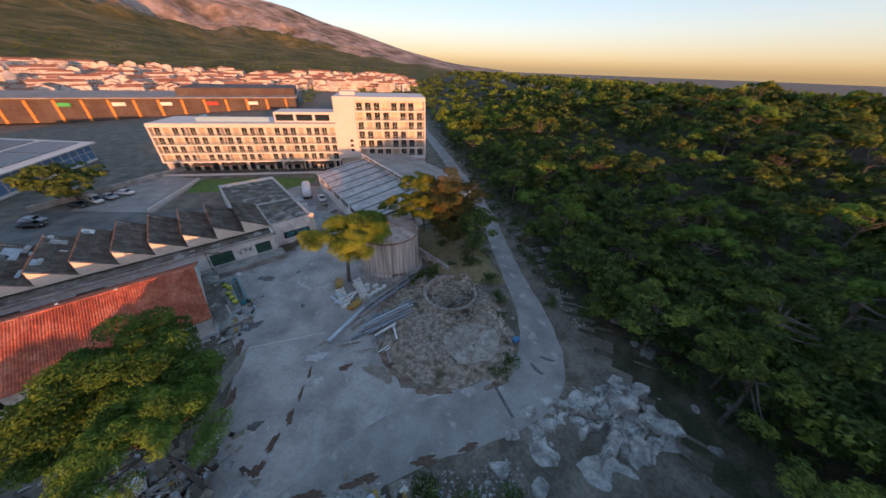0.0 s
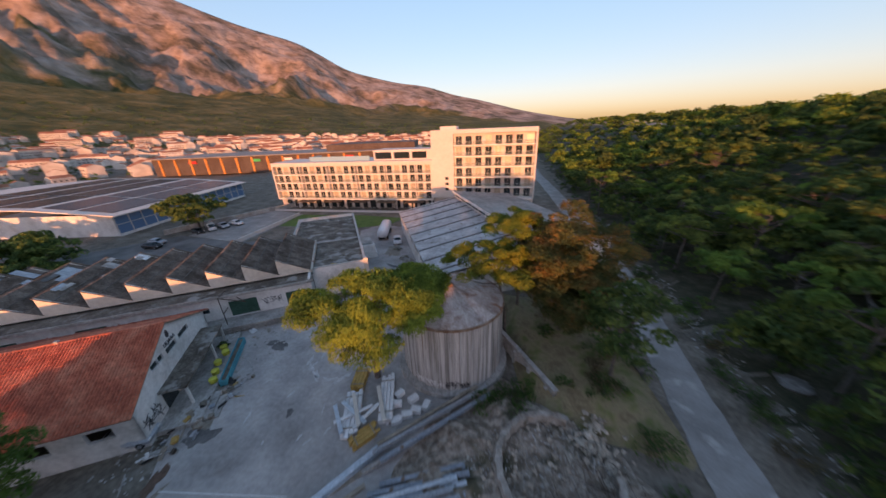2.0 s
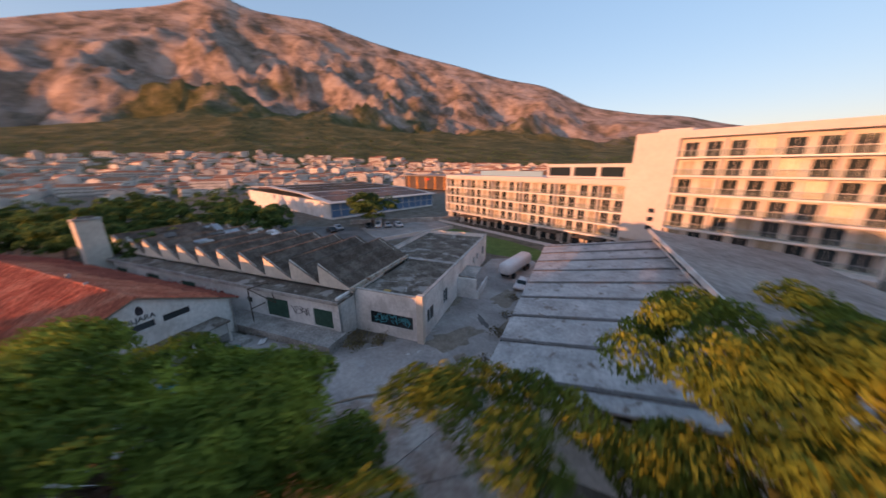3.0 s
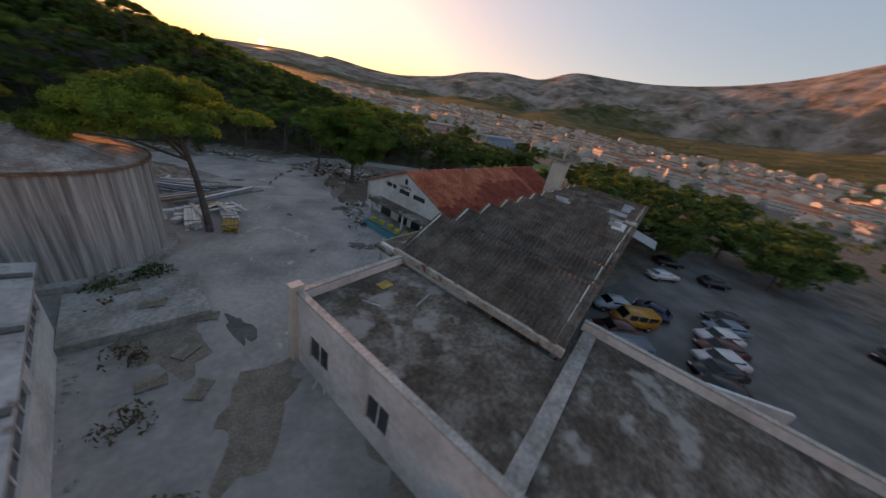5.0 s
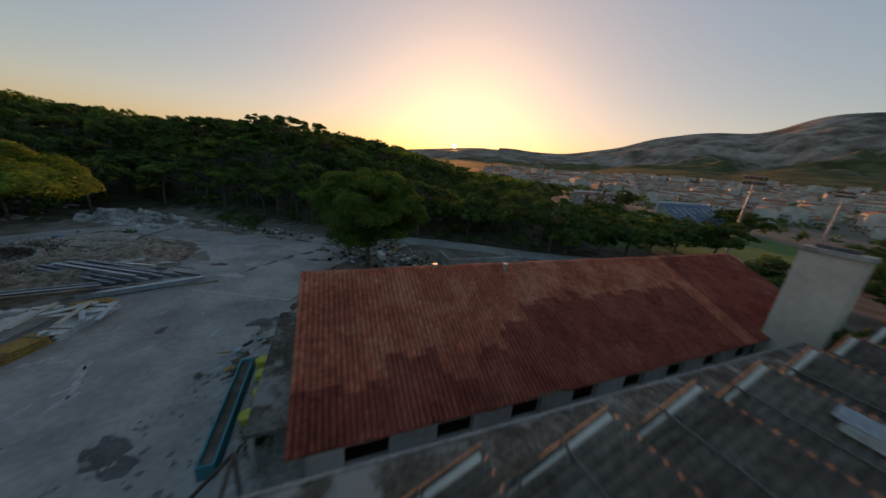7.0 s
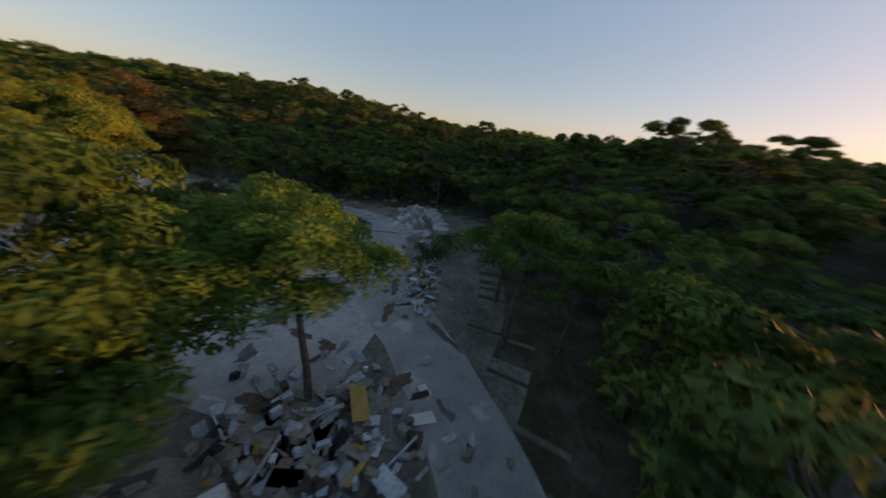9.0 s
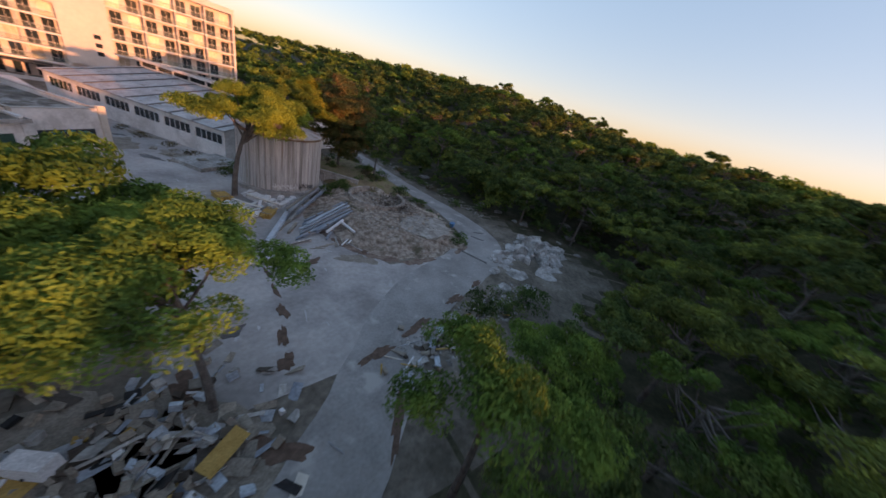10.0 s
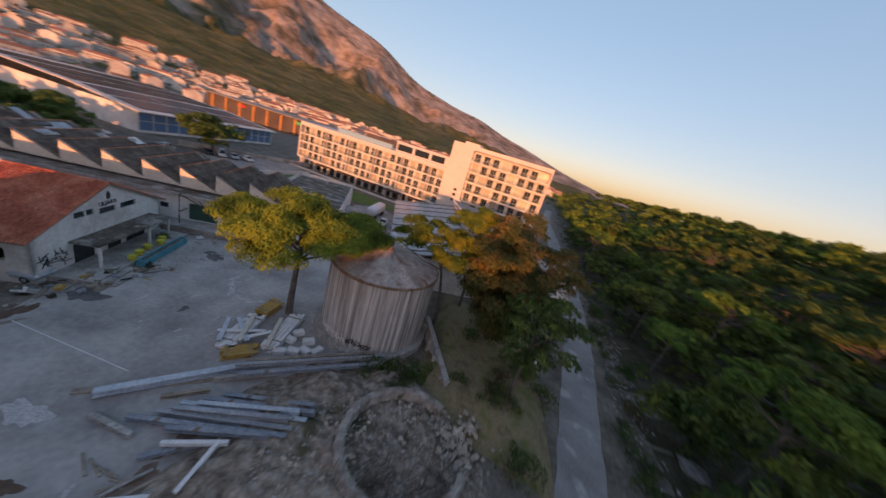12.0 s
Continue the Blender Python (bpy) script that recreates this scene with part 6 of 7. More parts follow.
# ---- ground marks ----
def blot(name, x, y, rx, ry, rz, mat, label, seed, z=0.032):
    rg = random.Random(seed)
    bm = bmesh.new()
    n = 28
    ph = [rg.uniform(0, 6.28) for _ in range(4)]
    ring = []
    for i in range(n):
        a = 6.28318 * i / n
        q = 1 + 0.22 * math.sin(2 * a + ph[0]) + 0.16 * math.sin(3 * a + ph[1]) + 0.14 * math.sin(6 * a + ph[2]) + 0.1 * math.sin(9 * a + ph[3])
        ring.append((rx * q * math.cos(a), ry * q * math.sin(a)))
    prism(bm, ring, -0.02, 0.0)
    ob = tagged(obj(name, bm, mat), label, "stain", kind="structure")
    ob.matrix_world = pose(x, y, z, 0, 0, rz)
    return ob


blot("pale_patch", -12.6, -16.1, 1.1, 0.7, 0, PALE_STAIN, "pale dried spill on the asphalt", 1)
blot("pale_patch", -11.8, -19.6, 0.5, 0.45, 0, PALE_STAIN, "pale dried spill on the asphalt", 2)
for k, (x, y, a, b, r) in enumerate(((-13.0, -18.4, 0.35, 1.0, -5), (-13.4, -21.0, 0.3, 1.3, -8), (-13.9, -23.6, 0.6, 1.1, -10), (-14.9, -26.0, 0.5, 1.5, -20), (-15.6, -28.2, 0.8, 1.0, -20), (-8.8, -18.2, 1.5, 0.5, 10), (-3.0, -18.6, 1.0, 0.5, 40), (-10.5, -31.0, 2.6, 0.5, 5), (-6.0, -30.6, 2.6, 0.6, 5), (0.0, -29.9, 2.6, 0.5, 4), (4.5, -29.4, 2.0, 0.4, 4), (-20.3, -27.0, 0.9, 2.0, 5), (-21.0, -21.0, 0.7, 2.6, 5), (-23.0, -13.0, 0.9, 1.6, 20), (-18.0, -33.0, 1.2, 1.6, 40), (-12.4, -35.6, 0.5, 3.0, -50))):
    blot("needle_drift", x, y, a * 0.55, b * 0.75, r, NEEDLES, "drift of reddish brown fallen pine needles", 10 + k, z=0.05)
for k, (x, y, a, b) in enumerate(((-24.4, 2.0, 1.3, 0.8), (-22.9, -9.4, 1.2, 0.9), (-19.5, 3.2, 0.5, 0.2), (-16.6, -6.0, 0.4, 0.3), (15.2, -22.0, 0.9, 0.3), (17.3, -20.8, 0.8, 0.25), (-17.3, -24.0, 0.8, 0.4), (-15.5, 14.0, 0.5, 1.8), (-18.0, 25.0, 0.4, 1.4))):
    blot("damp_patch", x, y, a, b, 30 * k, DARK_STRIP, "dark damp patch on the asphalt", 40 + k, z=0.05)
rg = random.Random(31)
for k in range(9):
    a = 3.5 + 0.24 * k
    blot("lime_streak", -15.6 + 3.4 * math.cos(a) + rg.gauss(0, 0.12), 1.4 + 3.2 * math.sin(a) + rg.gauss(0, 0.12), 0.55 + 0.2 * math.sin(k * 2.2), 0.17 + 0.06 * math.cos(k * 3), math.degrees(a) + 90 + rg.gauss(0, 12), PALE_STAIN, "pale lime streak on the asphalt", 60 + k, z=0.03)
for k in range(34):
    u = rg.random()
    x, y = (rg.uniform(-21.5, -12), rg.uniform(-9, 7)) if u < 0.6 else (rg.uniform(-22, -6), rg.uniform(-27, -14)) if u < 0.85 else (rg.uniform(-23, -17), rg.uniform(8, 30))
    blot("lime_streak", x, y, rg.uniform(0.15, 0.6), rg.uniform(0.05, 0.16), rg.uniform(40, 110), PALE_STAIN, "pale scuffed patch on the asphalt", 80 + k, z=0.034)
for k, (x, y, a, b, r) in enumerate(((-17.5, 20.0, 1.6, 3.0, -20), (-14.6, 26.0, 1.0, 3.2, 24), (-20.5, 32.0, 1.4, 3.0, 10), (-12.2, 15.0, 1.6, 2.4, 30), (-22.6, 14.6, 1.2, 2.2, -15), (-24.0, 24.0, 1.4, 2.8, 10), (-25.2, -6.0, 1.0, 3.4, 30), (-22.6, -17.0, 0.8, 3.6, -8), (-4.6, -19.6, 1.8, 0.9, -40), (1.5, -24.4, 2.8, 0.6, 3), (-20.5, -32.0, 3.0, 4.2, 20), (-24.0, -28.0, 3.4, 3.6, 0), (-13.5, -33.4, 2.2, 0.8, 20), (-4.0, -32.6, 4.6, 1.1, 4))):
    blot("dust_patch", x, y, a, b, r, DUST, "drift of brown dust on the asphalt", 130 + k, z=0.027)
for k, (x, y, a, b, r) in enumerate(((-4.2, -16.6, 0.7, 1.9, 18), (-2.0, -20.4, 0.7, 1.8, 48), (1.6, -22.9, 2.0, 0.6, -8), (9.4, -23.2, 1.4, 0.5, 14), (-5.0, -12.2, 0.5, 2.0, 4))):
    blot("soil_drift", x, y, a, b, r, BROWN_SOIL, "reddish brown soil washed from the bank onto the asphalt", 170 + k, z=0.042)
plank("painted_line", (-22.0, -13.4), (-12.2, -12.0), 0.012, 0.07, WHITE_PAINT, "thin white painted line across the yard", "painted line", "", z=0.022)

# ---- small things ----
bm = boxes((-0.45, 0.45, -0.3, 0.3, 0, 0.5), (-0.5, 0.5, -0.35, 0.35, 0.5, 0.56))
tagged(obj("plastic_crate", bm, BLUE_PLASTIC), "blue plastic crate at the roadside", "crate").matrix_world = pose(14.2, -17.4, 0.1, 0, 0, 20)
bm = bmesh.new()
bmesh.ops.create_cone(bm, cap_ends=True, segments=20, radius1=0.3, radius2=0.38, depth=0.5)
tagged(obj("bucket", bm, PALE_BLUE_STEEL), "pale blue bucket among the rubble", "bucket").matrix_world = pose(-5.0, -32.2, 0.27)
bm = boxes((-0.25, 0.25, -0.2, 0.2, 0, 0.45))
tagged(obj("marker_stone", bm, WHITE_PAINT), "white painted marker stone on the slope", "marker stone").matrix_world = pose(15.2, 8.4, 0.9, 0, 0, 30)

# trough and cushions in front of the house
tr_root = empty("planter_trough", YM @ pose(-3.95, -1.2, 0.02, 0, 0, 90), "long teal painted planter trough", "planter")
part("side", boxes((-3.6, 3.6, -0.35, -0.27, 0, 0.75), (-3.6, 3.6, 0.27, 0.35, 0, 0.75), (-3.6, -3.52, -0.27, 0.27, 0, 0.75), (3.52, 3.6, -0.27, 0.27, 0, 0.75)), TEAL, tr_root)
part("soil", boxes((-3.52, 3.52, -0.27, 0.27, 0.05, 0.55)), EARTH, tr_root)
for k, (x, y) in enumerate(((-2.8, 0.6), (-2.6, -0.9), (-2.9, -2.5), (-2.4, -3.6), (-3.0, 1.9))):
    bm = bmesh.new()
    bmesh.ops.create_cone(bm, cap_ends=True, segments=16, radius1=0.34, radius2=0.4, depth=0.5)
    bmesh.ops.bevel(bm, geom=bm.edges[:], offset=0.05, segments=2, affect='EDGES')
    tagged(obj("seat_drum", bm, YELLOW), "yellow plastic drum seat on the platform", "drum", "yellow drums on the platform").matrix_world = YM @ pose(x, y, 0.72)

# wall writing on the gable
txt = bpy.data.curves.new("gable_sign", 'FONT')
txt.body, txt.size, txt.extrude, txt.align_x, txt.align_y = "ULJARA", 0.62, 0.02, 'CENTER', 'CENTER'
txt.materials.append(DARK_INK)
sign = tagged(new("gable_sign", txt), "dark painted letters on the white gable", "sign")
sign.matrix_world = YM @ pose(-0.025, 0.0, 5.4, 90, 0, -90)


# leaf-shaped mark over the letters
bm = bmesh.new()
prism(bm, [(0.26 * math.cos(6.2832 * i / 16) * (1 - 0.25 * math.sin(6.2832 * i / 16)), 0.42 * math.sin(6.2832 * i / 16)) for i in range(16)], 0.0, 0.02)
ob = tagged(obj("gable_mark", bm, DARK_INK), "dark painted leaf shape on the white gable", "painted mark")
ob.matrix_world = YM @ pose(-0.004, -0.1, 6.15, 90, 0, -90)


def scrawl(m, w, h, mat, label, seed, n=16):
    """Unreadable painted marks: short bars."""
    rg = random.Random(seed)
    ob = empty("painted_mark", m, label, "painted mark")
    first = None
    for _ in range(n):
        x, z = rg.uniform(-w / 2, w / 2), rg.uniform(-h / 2, h / 2)
        r = Matrix.Translation((x, 0, z)) @ Matrix.Rotation(rg.uniform(0, 3.14), 4, 'Y')
        if first is None:
            stroke = first = part("stroke", boxes((-0.22 * h - 0.1, 0.22 * h + 0.1, -0.012, 0.0, -0.035, 0.035)), mat, ob)
        else:
            stroke = new("stroke", first.data)
            stroke.parent = ob
        stroke.matrix_basis = r
    return ob


scrawl(YM @ pose(-0.01, 5.6, 1.6, 0, 0, -90), 2.6, 1.2, DARK_INK, "dark sprayed scrawl on the white gable", 1, 26)
RED_INK = material("red_paint_mark", ((0.38, 0.06, 0.05), (0.45, 0.10, 0.08)), 2.0, 0.8, 0.0)
for x, w, mt in ((-7.0, 2.4, DARK_INK), (6.5, 3.2, RED_INK), (10.0, 2.2, RED_INK), (15.5, 3.0, RED_INK)):
    scrawl(YM @ pose(x, -9.99, 2.6, 0, 0, 180), w, 0.9, mt, "faded sprayed scrawl on the factory wall", int(x * 7) % 50 + 3, 22)
for a in range(9):
    ang = radians(-118 + 6.5 * a)
    ob = scrawl(pose(-2.8 + 5.37 * math.cos(ang), 3.8 + 5.37 * math.sin(ang), 1.15, 0, 0, math.degrees(ang) + 90), 0.55, 0.6, DARK_INK if a > 4 else WHITE_PAINT, "sprayed scrawl at the foot of the tank", 70 + a, 7)
scrawl(YM @ pose(-17.0, -12.59, 1.95, 0, 0, 180), 4.4, 0.9, TEAL, "blue sprayed scrawl on the annex window band", 91, 40)


# ---- vehicles ----
def car(name, m, paint, label, L=4.3, Wd=1.75, H=1.42, van=False, group="parked cars"):
    root = empty(name, m, label, "van" if van else "car", group)
    prof = [(-L / 2, 0.35), (-L / 2 + 0.05, 0.8), (-L * 0.27, 0.92), (-L * 0.12, H), (L * 0.26, H), (L * 0.42, 0.98), (L / 2 - 0.05, 0.9), (L / 2, 0.35)] if not van else [(-L / 2, 0.35), (-L / 2 + 0.03, 0.9), (-L * 0.40, 1.06), (-L * 0.29, H - 0.04), (-L * 0.2, H), (L / 2 - 0.1, H), (L / 2 - 0.02, 1.0), (L / 2, 0.35)]
    bm = bmesh.new()
    a, b = [], []
    for x, z in prof:
        inset = 0.0 if z < 1.01 else 0.08 if van else 0.16
        a.append(bm.verts.new((x, -Wd / 2 + inset, z)))
        b.append(bm.verts.new((x, Wd / 2 - inset, z)))
    bm.faces.new(a)
    bm.faces.new(b[::-1])
    k = len(prof)
    for i in range(k):
        bm.faces.new((a[i], b[i], b[(i + 1) % k], a[(i + 1) % k]))
    bmesh.ops.recalc_face_normals(bm, faces=bm.faces)
    bmesh.ops.bevel(bm, geom=bm.edges[:], offset=0.05, segments=2, affect='EDGES')
    part("body", bm, paint, root, smooth=True)
    if van:
        ws = ((-L * 0.395, 1.1, -L * 0.295, H - 0.1), (L / 2 - 0.03, 1.1, L / 2 - 0.09, H - 0.15))
        side = ((-L * 0.27, -L * 0.08, 1.1, H - 0.2), (-L * 0.05, L * 0.16, 1.1, H - 0.2), (L * 0.2, L * 0.42, 1.1, H - 0.2))
    else:
        ws = ((-L * 0.265, 0.95, -L * 0.13, H - 0.05), (L * 0.415, 1.0, L * 0.27, H - 0.05))
        side = ((-L * 0.13, L * 0.06, 0.98, H - 0.12), (L * 0.08, L * 0.27, 0.98, H - 0.12))
    for x0, z0, x1, z1 in ws:
        bm = bmesh.new()
        s = -0.03 if x1 > x0 else 0.03
        hw = Wd / 2 - 0.2
        q = [bm.verts.new(p) for p in ((x0 + s, -hw, z0 + 0.02), (x0 + s, hw, z0 + 0.02), (x1 + s, hw, z1 + 0.02), (x1 + s, -hw, z1 + 0.02))]
        bm.faces.new(q)
        bmesh.ops.solidify(bm, geom=bm.faces[:], thickness=0.02)
        part("windscreen", bm, DARK_GLASS, root)
    for x0, x1, z0, z1 in side:
        for s in (-1, 1):
            y = s * (Wd / 2 - 0.085)
            part("side_window", boxes((x0, x1, min(y, y + s * 0.03), max(y, y + s * 0.03), z0, z1)), DARK_GLASS, root)
    for x in (-L * 0.31, L * 0.30):
        for s in (-1, 1):
            bm = bmesh.new()
            tube(bm, (x, s * (Wd / 2 - 0.2), 0.31), (x, s * (Wd / 2 + 0.01), 0.31), 0.31, 0.31, 14)
            wh = part("wheel", bm, BLACK_RUBBER, root)
            bm = bmesh.new()
            tube(bm, (x, s * (Wd / 2 + 0.005), 0.31), (x, s * (Wd / 2 + 0.025), 0.31), 0.19, 0.17, 10)
            part("rim", bm, GALV, wh)
    for s in (-1, 1):
        part("headlight", boxes((-L / 2 - 0.01, -L / 2 + 0.1, s * Wd * 0.36 - 0.16, s * Wd * 0.36 + 0.16, 0.62, 0.76)), WHITE_PAINT, root)
        part("tail_light", boxes((L / 2 - 0.1, L / 2 + 0.01, s * Wd * 0.38 - 0.12, s * Wd * 0.38 + 0.12, 0.64, 0.8)), SIGN_RED, root)
    return root


def paint(name, c, rough=0.3):
    m = material(name, (tuple(v * 0.92 for v in c), c), 0.8, rough, 0.0, spec=0.6)
    return m


P_WHITE, P_BLACK, P_ORANGE = paint("white_car_paint", (0.65, 0.66, 0.67)), paint("black_car_paint", (0.012, 0.013, 0.016)), paint("orange_car_paint", (0.55, 0.24, 0.03))
P_SILVER, P_BLUE, P_RED = paint("silver_car_paint", (0.38, 0.42, 0.46)), paint("blue_grey_car_paint", (0.14, 0.22, 0.28)), paint("dark_red_car_paint", (0.10, 0.015, 0.015))
P_NAVY = paint("navy_car_paint", (0.015, 0.025, 0.07))
car("car", pose(-65.4, 10.2, 0.03, 0, 0, 352), P_WHITE, "white low sports car parked behind the hall", L=4.9, H=1.25)
car("car", pose(-74.0, 12.6, 0.03, 0, 0, 339), P_BLACK, "black car parked at the far kerb")
car("car", pose(-72.5, 6.6, 0.03, 0, 0, 335), P_BLACK, "black car parked at the far kerb")
car("van", pose(-48.9, 17.8, 0.03, 0, 0, 160), P_ORANGE, "orange van parked under the roof edge", L=4.2, H=1.85, van=True)
car("car", pose(-49.0, 15.2, 0.03, 0, 0, 160), P_SILVER, "silver car parked under the roof edge")
car("car", pose(-53.4, 16.8, 0.03, 0, 0, 112), P_NAVY, "small navy blue car parked in front of the orange van", L=3.6)
car("car", pose(-45.4, 18.6, 0.03, 0, 0, 160), P_RED, "dark red car parked under the roof edge")
car("van", pose(-43.2, 20.9, 0.03, 0, 0, 160), P_BLUE, "blue grey van parked beside the wall", L=4.4, H=1.9, van=True)
for k, (x, y, pt, lb) in enumerate(((-62.6, 19.4, P_BLACK, "black car in the parked row"), (-60.4, 20.6, P_BLUE, "dark grey blue car in the parked row"), (-57.3, 21.4, P_WHITE, "white car in the parked row"), (-55.2, 22.6, P_RED, "dark brownish car in the parked row"), (-53.1, 23.6, P_WHITE, "white car in the parked row"), (-51.0, 24.4, P_BLACK, "black car in the parked row"), (-48.6, 25.6, P_BLACK, "black car in the parked row"))):
    car("car", pose(x, y, 0.03, 0, 0, 160 + 2 * (k % 3)), pt, lb, L=4.6)
car("car", pose(-28.4, -10.9, 0.03, 0, 0, 205), P_SILVER, "wrecked pale blue car beside the house", L=4.0, group="")
car("car", pose(-21.2, 37.0, 0.03, 0, 0, 110), P_WHITE, "white car parked beside the tanker trailer", L=4.0, group="")
for k, (x, y) in enumerate(((-78, 41), (-76.4, 43.4), (-79.5, 38.4), (-74.5, 46.0), (-82, 30), (-80, 27.5))):
    car("car" if k else "van", pose(x, y, 0.04, 0, 0, 150 + 7 * k), (P_WHITE, P_SILVER, P_BLACK)[k % 3], "pale van parked by the lower road" if not k else "car parked by the lower road", L=4.3 if k else 5.0, H=1.42 if k else 2.1, van=not k)


def tanker():
    root = empty("tanker_trailer", pose(-26.0, 41.4, 0, 0, 0, 104), "white rounded tanker trailer parked beside the warehouse", "trailer")
    bm = bmesh.new()
    prev = None
    n = 24
    for x, s in ((-4.5, 0.55), (-4.3, 0.85), (-3.9, 1.0), (3.9, 1.0), (4.3, 0.85), (4.5, 0.55)):
        ring = []
        for i in range(n):
            a = 6.28318 * i / n
            cx, sx = math.cos(a), math.sin(a)
            ring.append(bm.verts.new((x, 1.2 * s * math.copysign(abs(cx) ** 0.7, cx), 1.85 + 1.05 * s * math.copysign(abs(sx) ** 0.7, sx))))
        if prev:
            for i in range(n):
                bm.faces.new((prev[i], prev[(i + 1) % n], ring[(i + 1) % n], ring[i]))
        else:
            bm.faces.new(ring[::-1])
        prev = ring
    bm.faces.new(prev)
    part("tank_body", bm, P_WHITE, root, smooth=True)
    part("chassis", boxes((-4.2, 4.2, -0.5, 0.5, 0.6, 0.85)), BLACK_RUBBER, root)
    for x in (-2.8, 2.0, 3.2):
        for s in (-1, 1):
            bm = bmesh.new()
            tube(bm, (x, s * 0.75, 0.48), (x, s * 1.1, 0.48), 0.48, 0.48, 16)
            part("wheel", bm, BLACK_RUBBER, root)
    return root


tanker()


# ---- rocks ----
def boulder(x, y, z, sx, sy, sz, seed, rz, label, group="limestone outcrop", mat=None, sub=4):
    """A block cut by many random planes, with ledges and cracks."""
    rr = random.Random(seed)
    planes = []
    for _ in range(17):
        d = Vector((rr.gauss(0, 1), rr.gauss(0, 1), rr.gauss(0, 0.8))).normalized()
        planes.append((d, rr.uniform(0.62, 0.95)))
    planes.append((Vector((rr.gauss(0, 0.15), rr.gauss(0, 0.15), 1)).normalized(), 0.68))
    cr = [(Vector((rr.gauss(0, 1), rr.gauss(0, 1), rr.gauss(0, 0.35))).normalized(), rr.uniform(-0.5, 0.5)) for _ in range(5)]
    bm = bmesh.new()
    bmesh.ops.create_icosphere(bm, subdivisions=sub, radius=1.0)
    for v in bm.verts:
        p = v.co.copy()
        r = min([1.15] + [h / p.dot(d) for d, h in planes if p.dot(d) > 0.05])
        q = p * r
        for d, h in cr:
            r -= 0.13 * math.exp(-((q.dot(d) + 0.12 * noise.noise(q * 3 + Vector((seed, 0, 0))) - h) / 0.045) ** 2)
        r += 0.05 * noise.noise(q * 3.2 + Vector((seed, seed, 0))) + 0.035 * noise.noise(q * 8 + Vector((0, seed, 0)))
        v.co = Vector((p.x * r * sx, p.y * r * sy, p.z * r * sz))
    ob = tagged(obj("rock", bm, mat or ROCK), label, "rock", group)
    ob.matrix_world = pose(x, y, z, 0, 0, rz)
    return ob


DULL_ROCK = material("mossy_limestone", ((0.14, 0.135, 0.12), (0.22, 0.21, 0.20), (0.30, 0.29, 0.28)), 0.6, 0.95, 1.0, coords='World')
rg = random.Random(77)
def outcrop():
    """A bank of fissured limestone: tilted blocks with open joints between them."""
    bm = bmesh.new()
    nx, ny = 190, 120
    rows = []
    for j in range(ny + 1):
        row = []
        for i in range(nx + 1):
            x, y = 9.0 + 23.5 * i / nx, -35.8 + 13.0 * j / ny
            u, v = (x - 20.8) / 11.0, (y + 29.4 + 0.06 * (20.8 - x)) / 5.4
            env = smooth01(1.25 * (1 - math.sqrt(u * u + v * v) + 0.35 * noise.noise(Vector((x / 2.5, y / 2.5, 7)))))
            p = Vector((x * 0.30 + 0.14 * y, y * 0.42 - 0.07 * x, 0.0)) + 0.25 * Vector((noise.noise(Vector((x, y, 1))), noise.noise(Vector((x, y, 9))), 0))
            d, c = noise.voronoi(p)
            cell = c[0]
            hgt = 0.55 + 0.75 * noise.cell(cell * 7.7) + 0.5 * noise.cell_vector(cell * 5.1).x * (p.x - cell.x) + 0.6 * (noise.cell_vector(cell * 3.3).y - 0.3) * (p.y - cell.y)
            d2, c2 = noise.voronoi(p * 3.1)
            hgt += 0.17 * noise.cell(c2[0] * 9.1)
            joint = math.exp(-((d[1] - d[0]) / 0.05)) * 0.75 + math.exp(-((d2[1] - d2[0]) / 0.05)) * 0.22
            z = env * (hgt * 1.5 - joint + 0.12 * noise.fractal(Vector((x * 2, y * 2, 0)), 1, 2, 4)) - 0.12
            row.append(bm.verts.new((x, y, z + land(x, y))))
        rows.append(row)
    for a, b in zip(rows, rows[1:]):
        for i in range(nx):
            if max(v.co.z for v in (a[i], a[i + 1], b[i + 1], b[i])) > -0.10:
                bm.faces.new((a[i], a[i + 1], b[i + 1], b[i]))
    bmesh.ops.delete(bm, geom=[v for v in bm.verts if not v.link_faces], context='VERTS')
    return tagged(obj("rock_outcrop", bm, ROCK), "fissured pale limestone outcrop beside the road bend", "rock outcrop", kind="structure")


outcrop()
ROCKS = ((12.0, -27.0, 1.2, 0.9, 0.6), (26.4, -31.0, 1.6, 1.3, 1.0), (7.0, -31.6, 1.1, 0.8, 0.45), (26.4, -26.6, 1.5, 1.1, 0.8), (9.2, -29.0, 0.9, 0.7, 0.45), (10.2, -33.6, 1.1, 0.9, 0.5), (24.4, -25.0, 1.1, 0.8, 0.55))
for k, (x, y, sx, sy, sz) in enumerate(ROCKS):
    boulder(x, y, land(x, y) + 0.05, sx, sy, sz, k, rg.uniform(-25, 25), "large fissured pale limestone rock beside the road bend")
for k in range(22):
    x, y = rg.uniform(29, 48), rg.uniform(-34, 12)
    s = rg.uniform(0.5, 1.3)
    boulder(x, y, land(x, y), s * 1.3, s, s * 0.6, 30 + k, rg.uniform(0, 180), "grey limestone rock on the forest floor", "rocks in the wood", DULL_ROCK, 3)


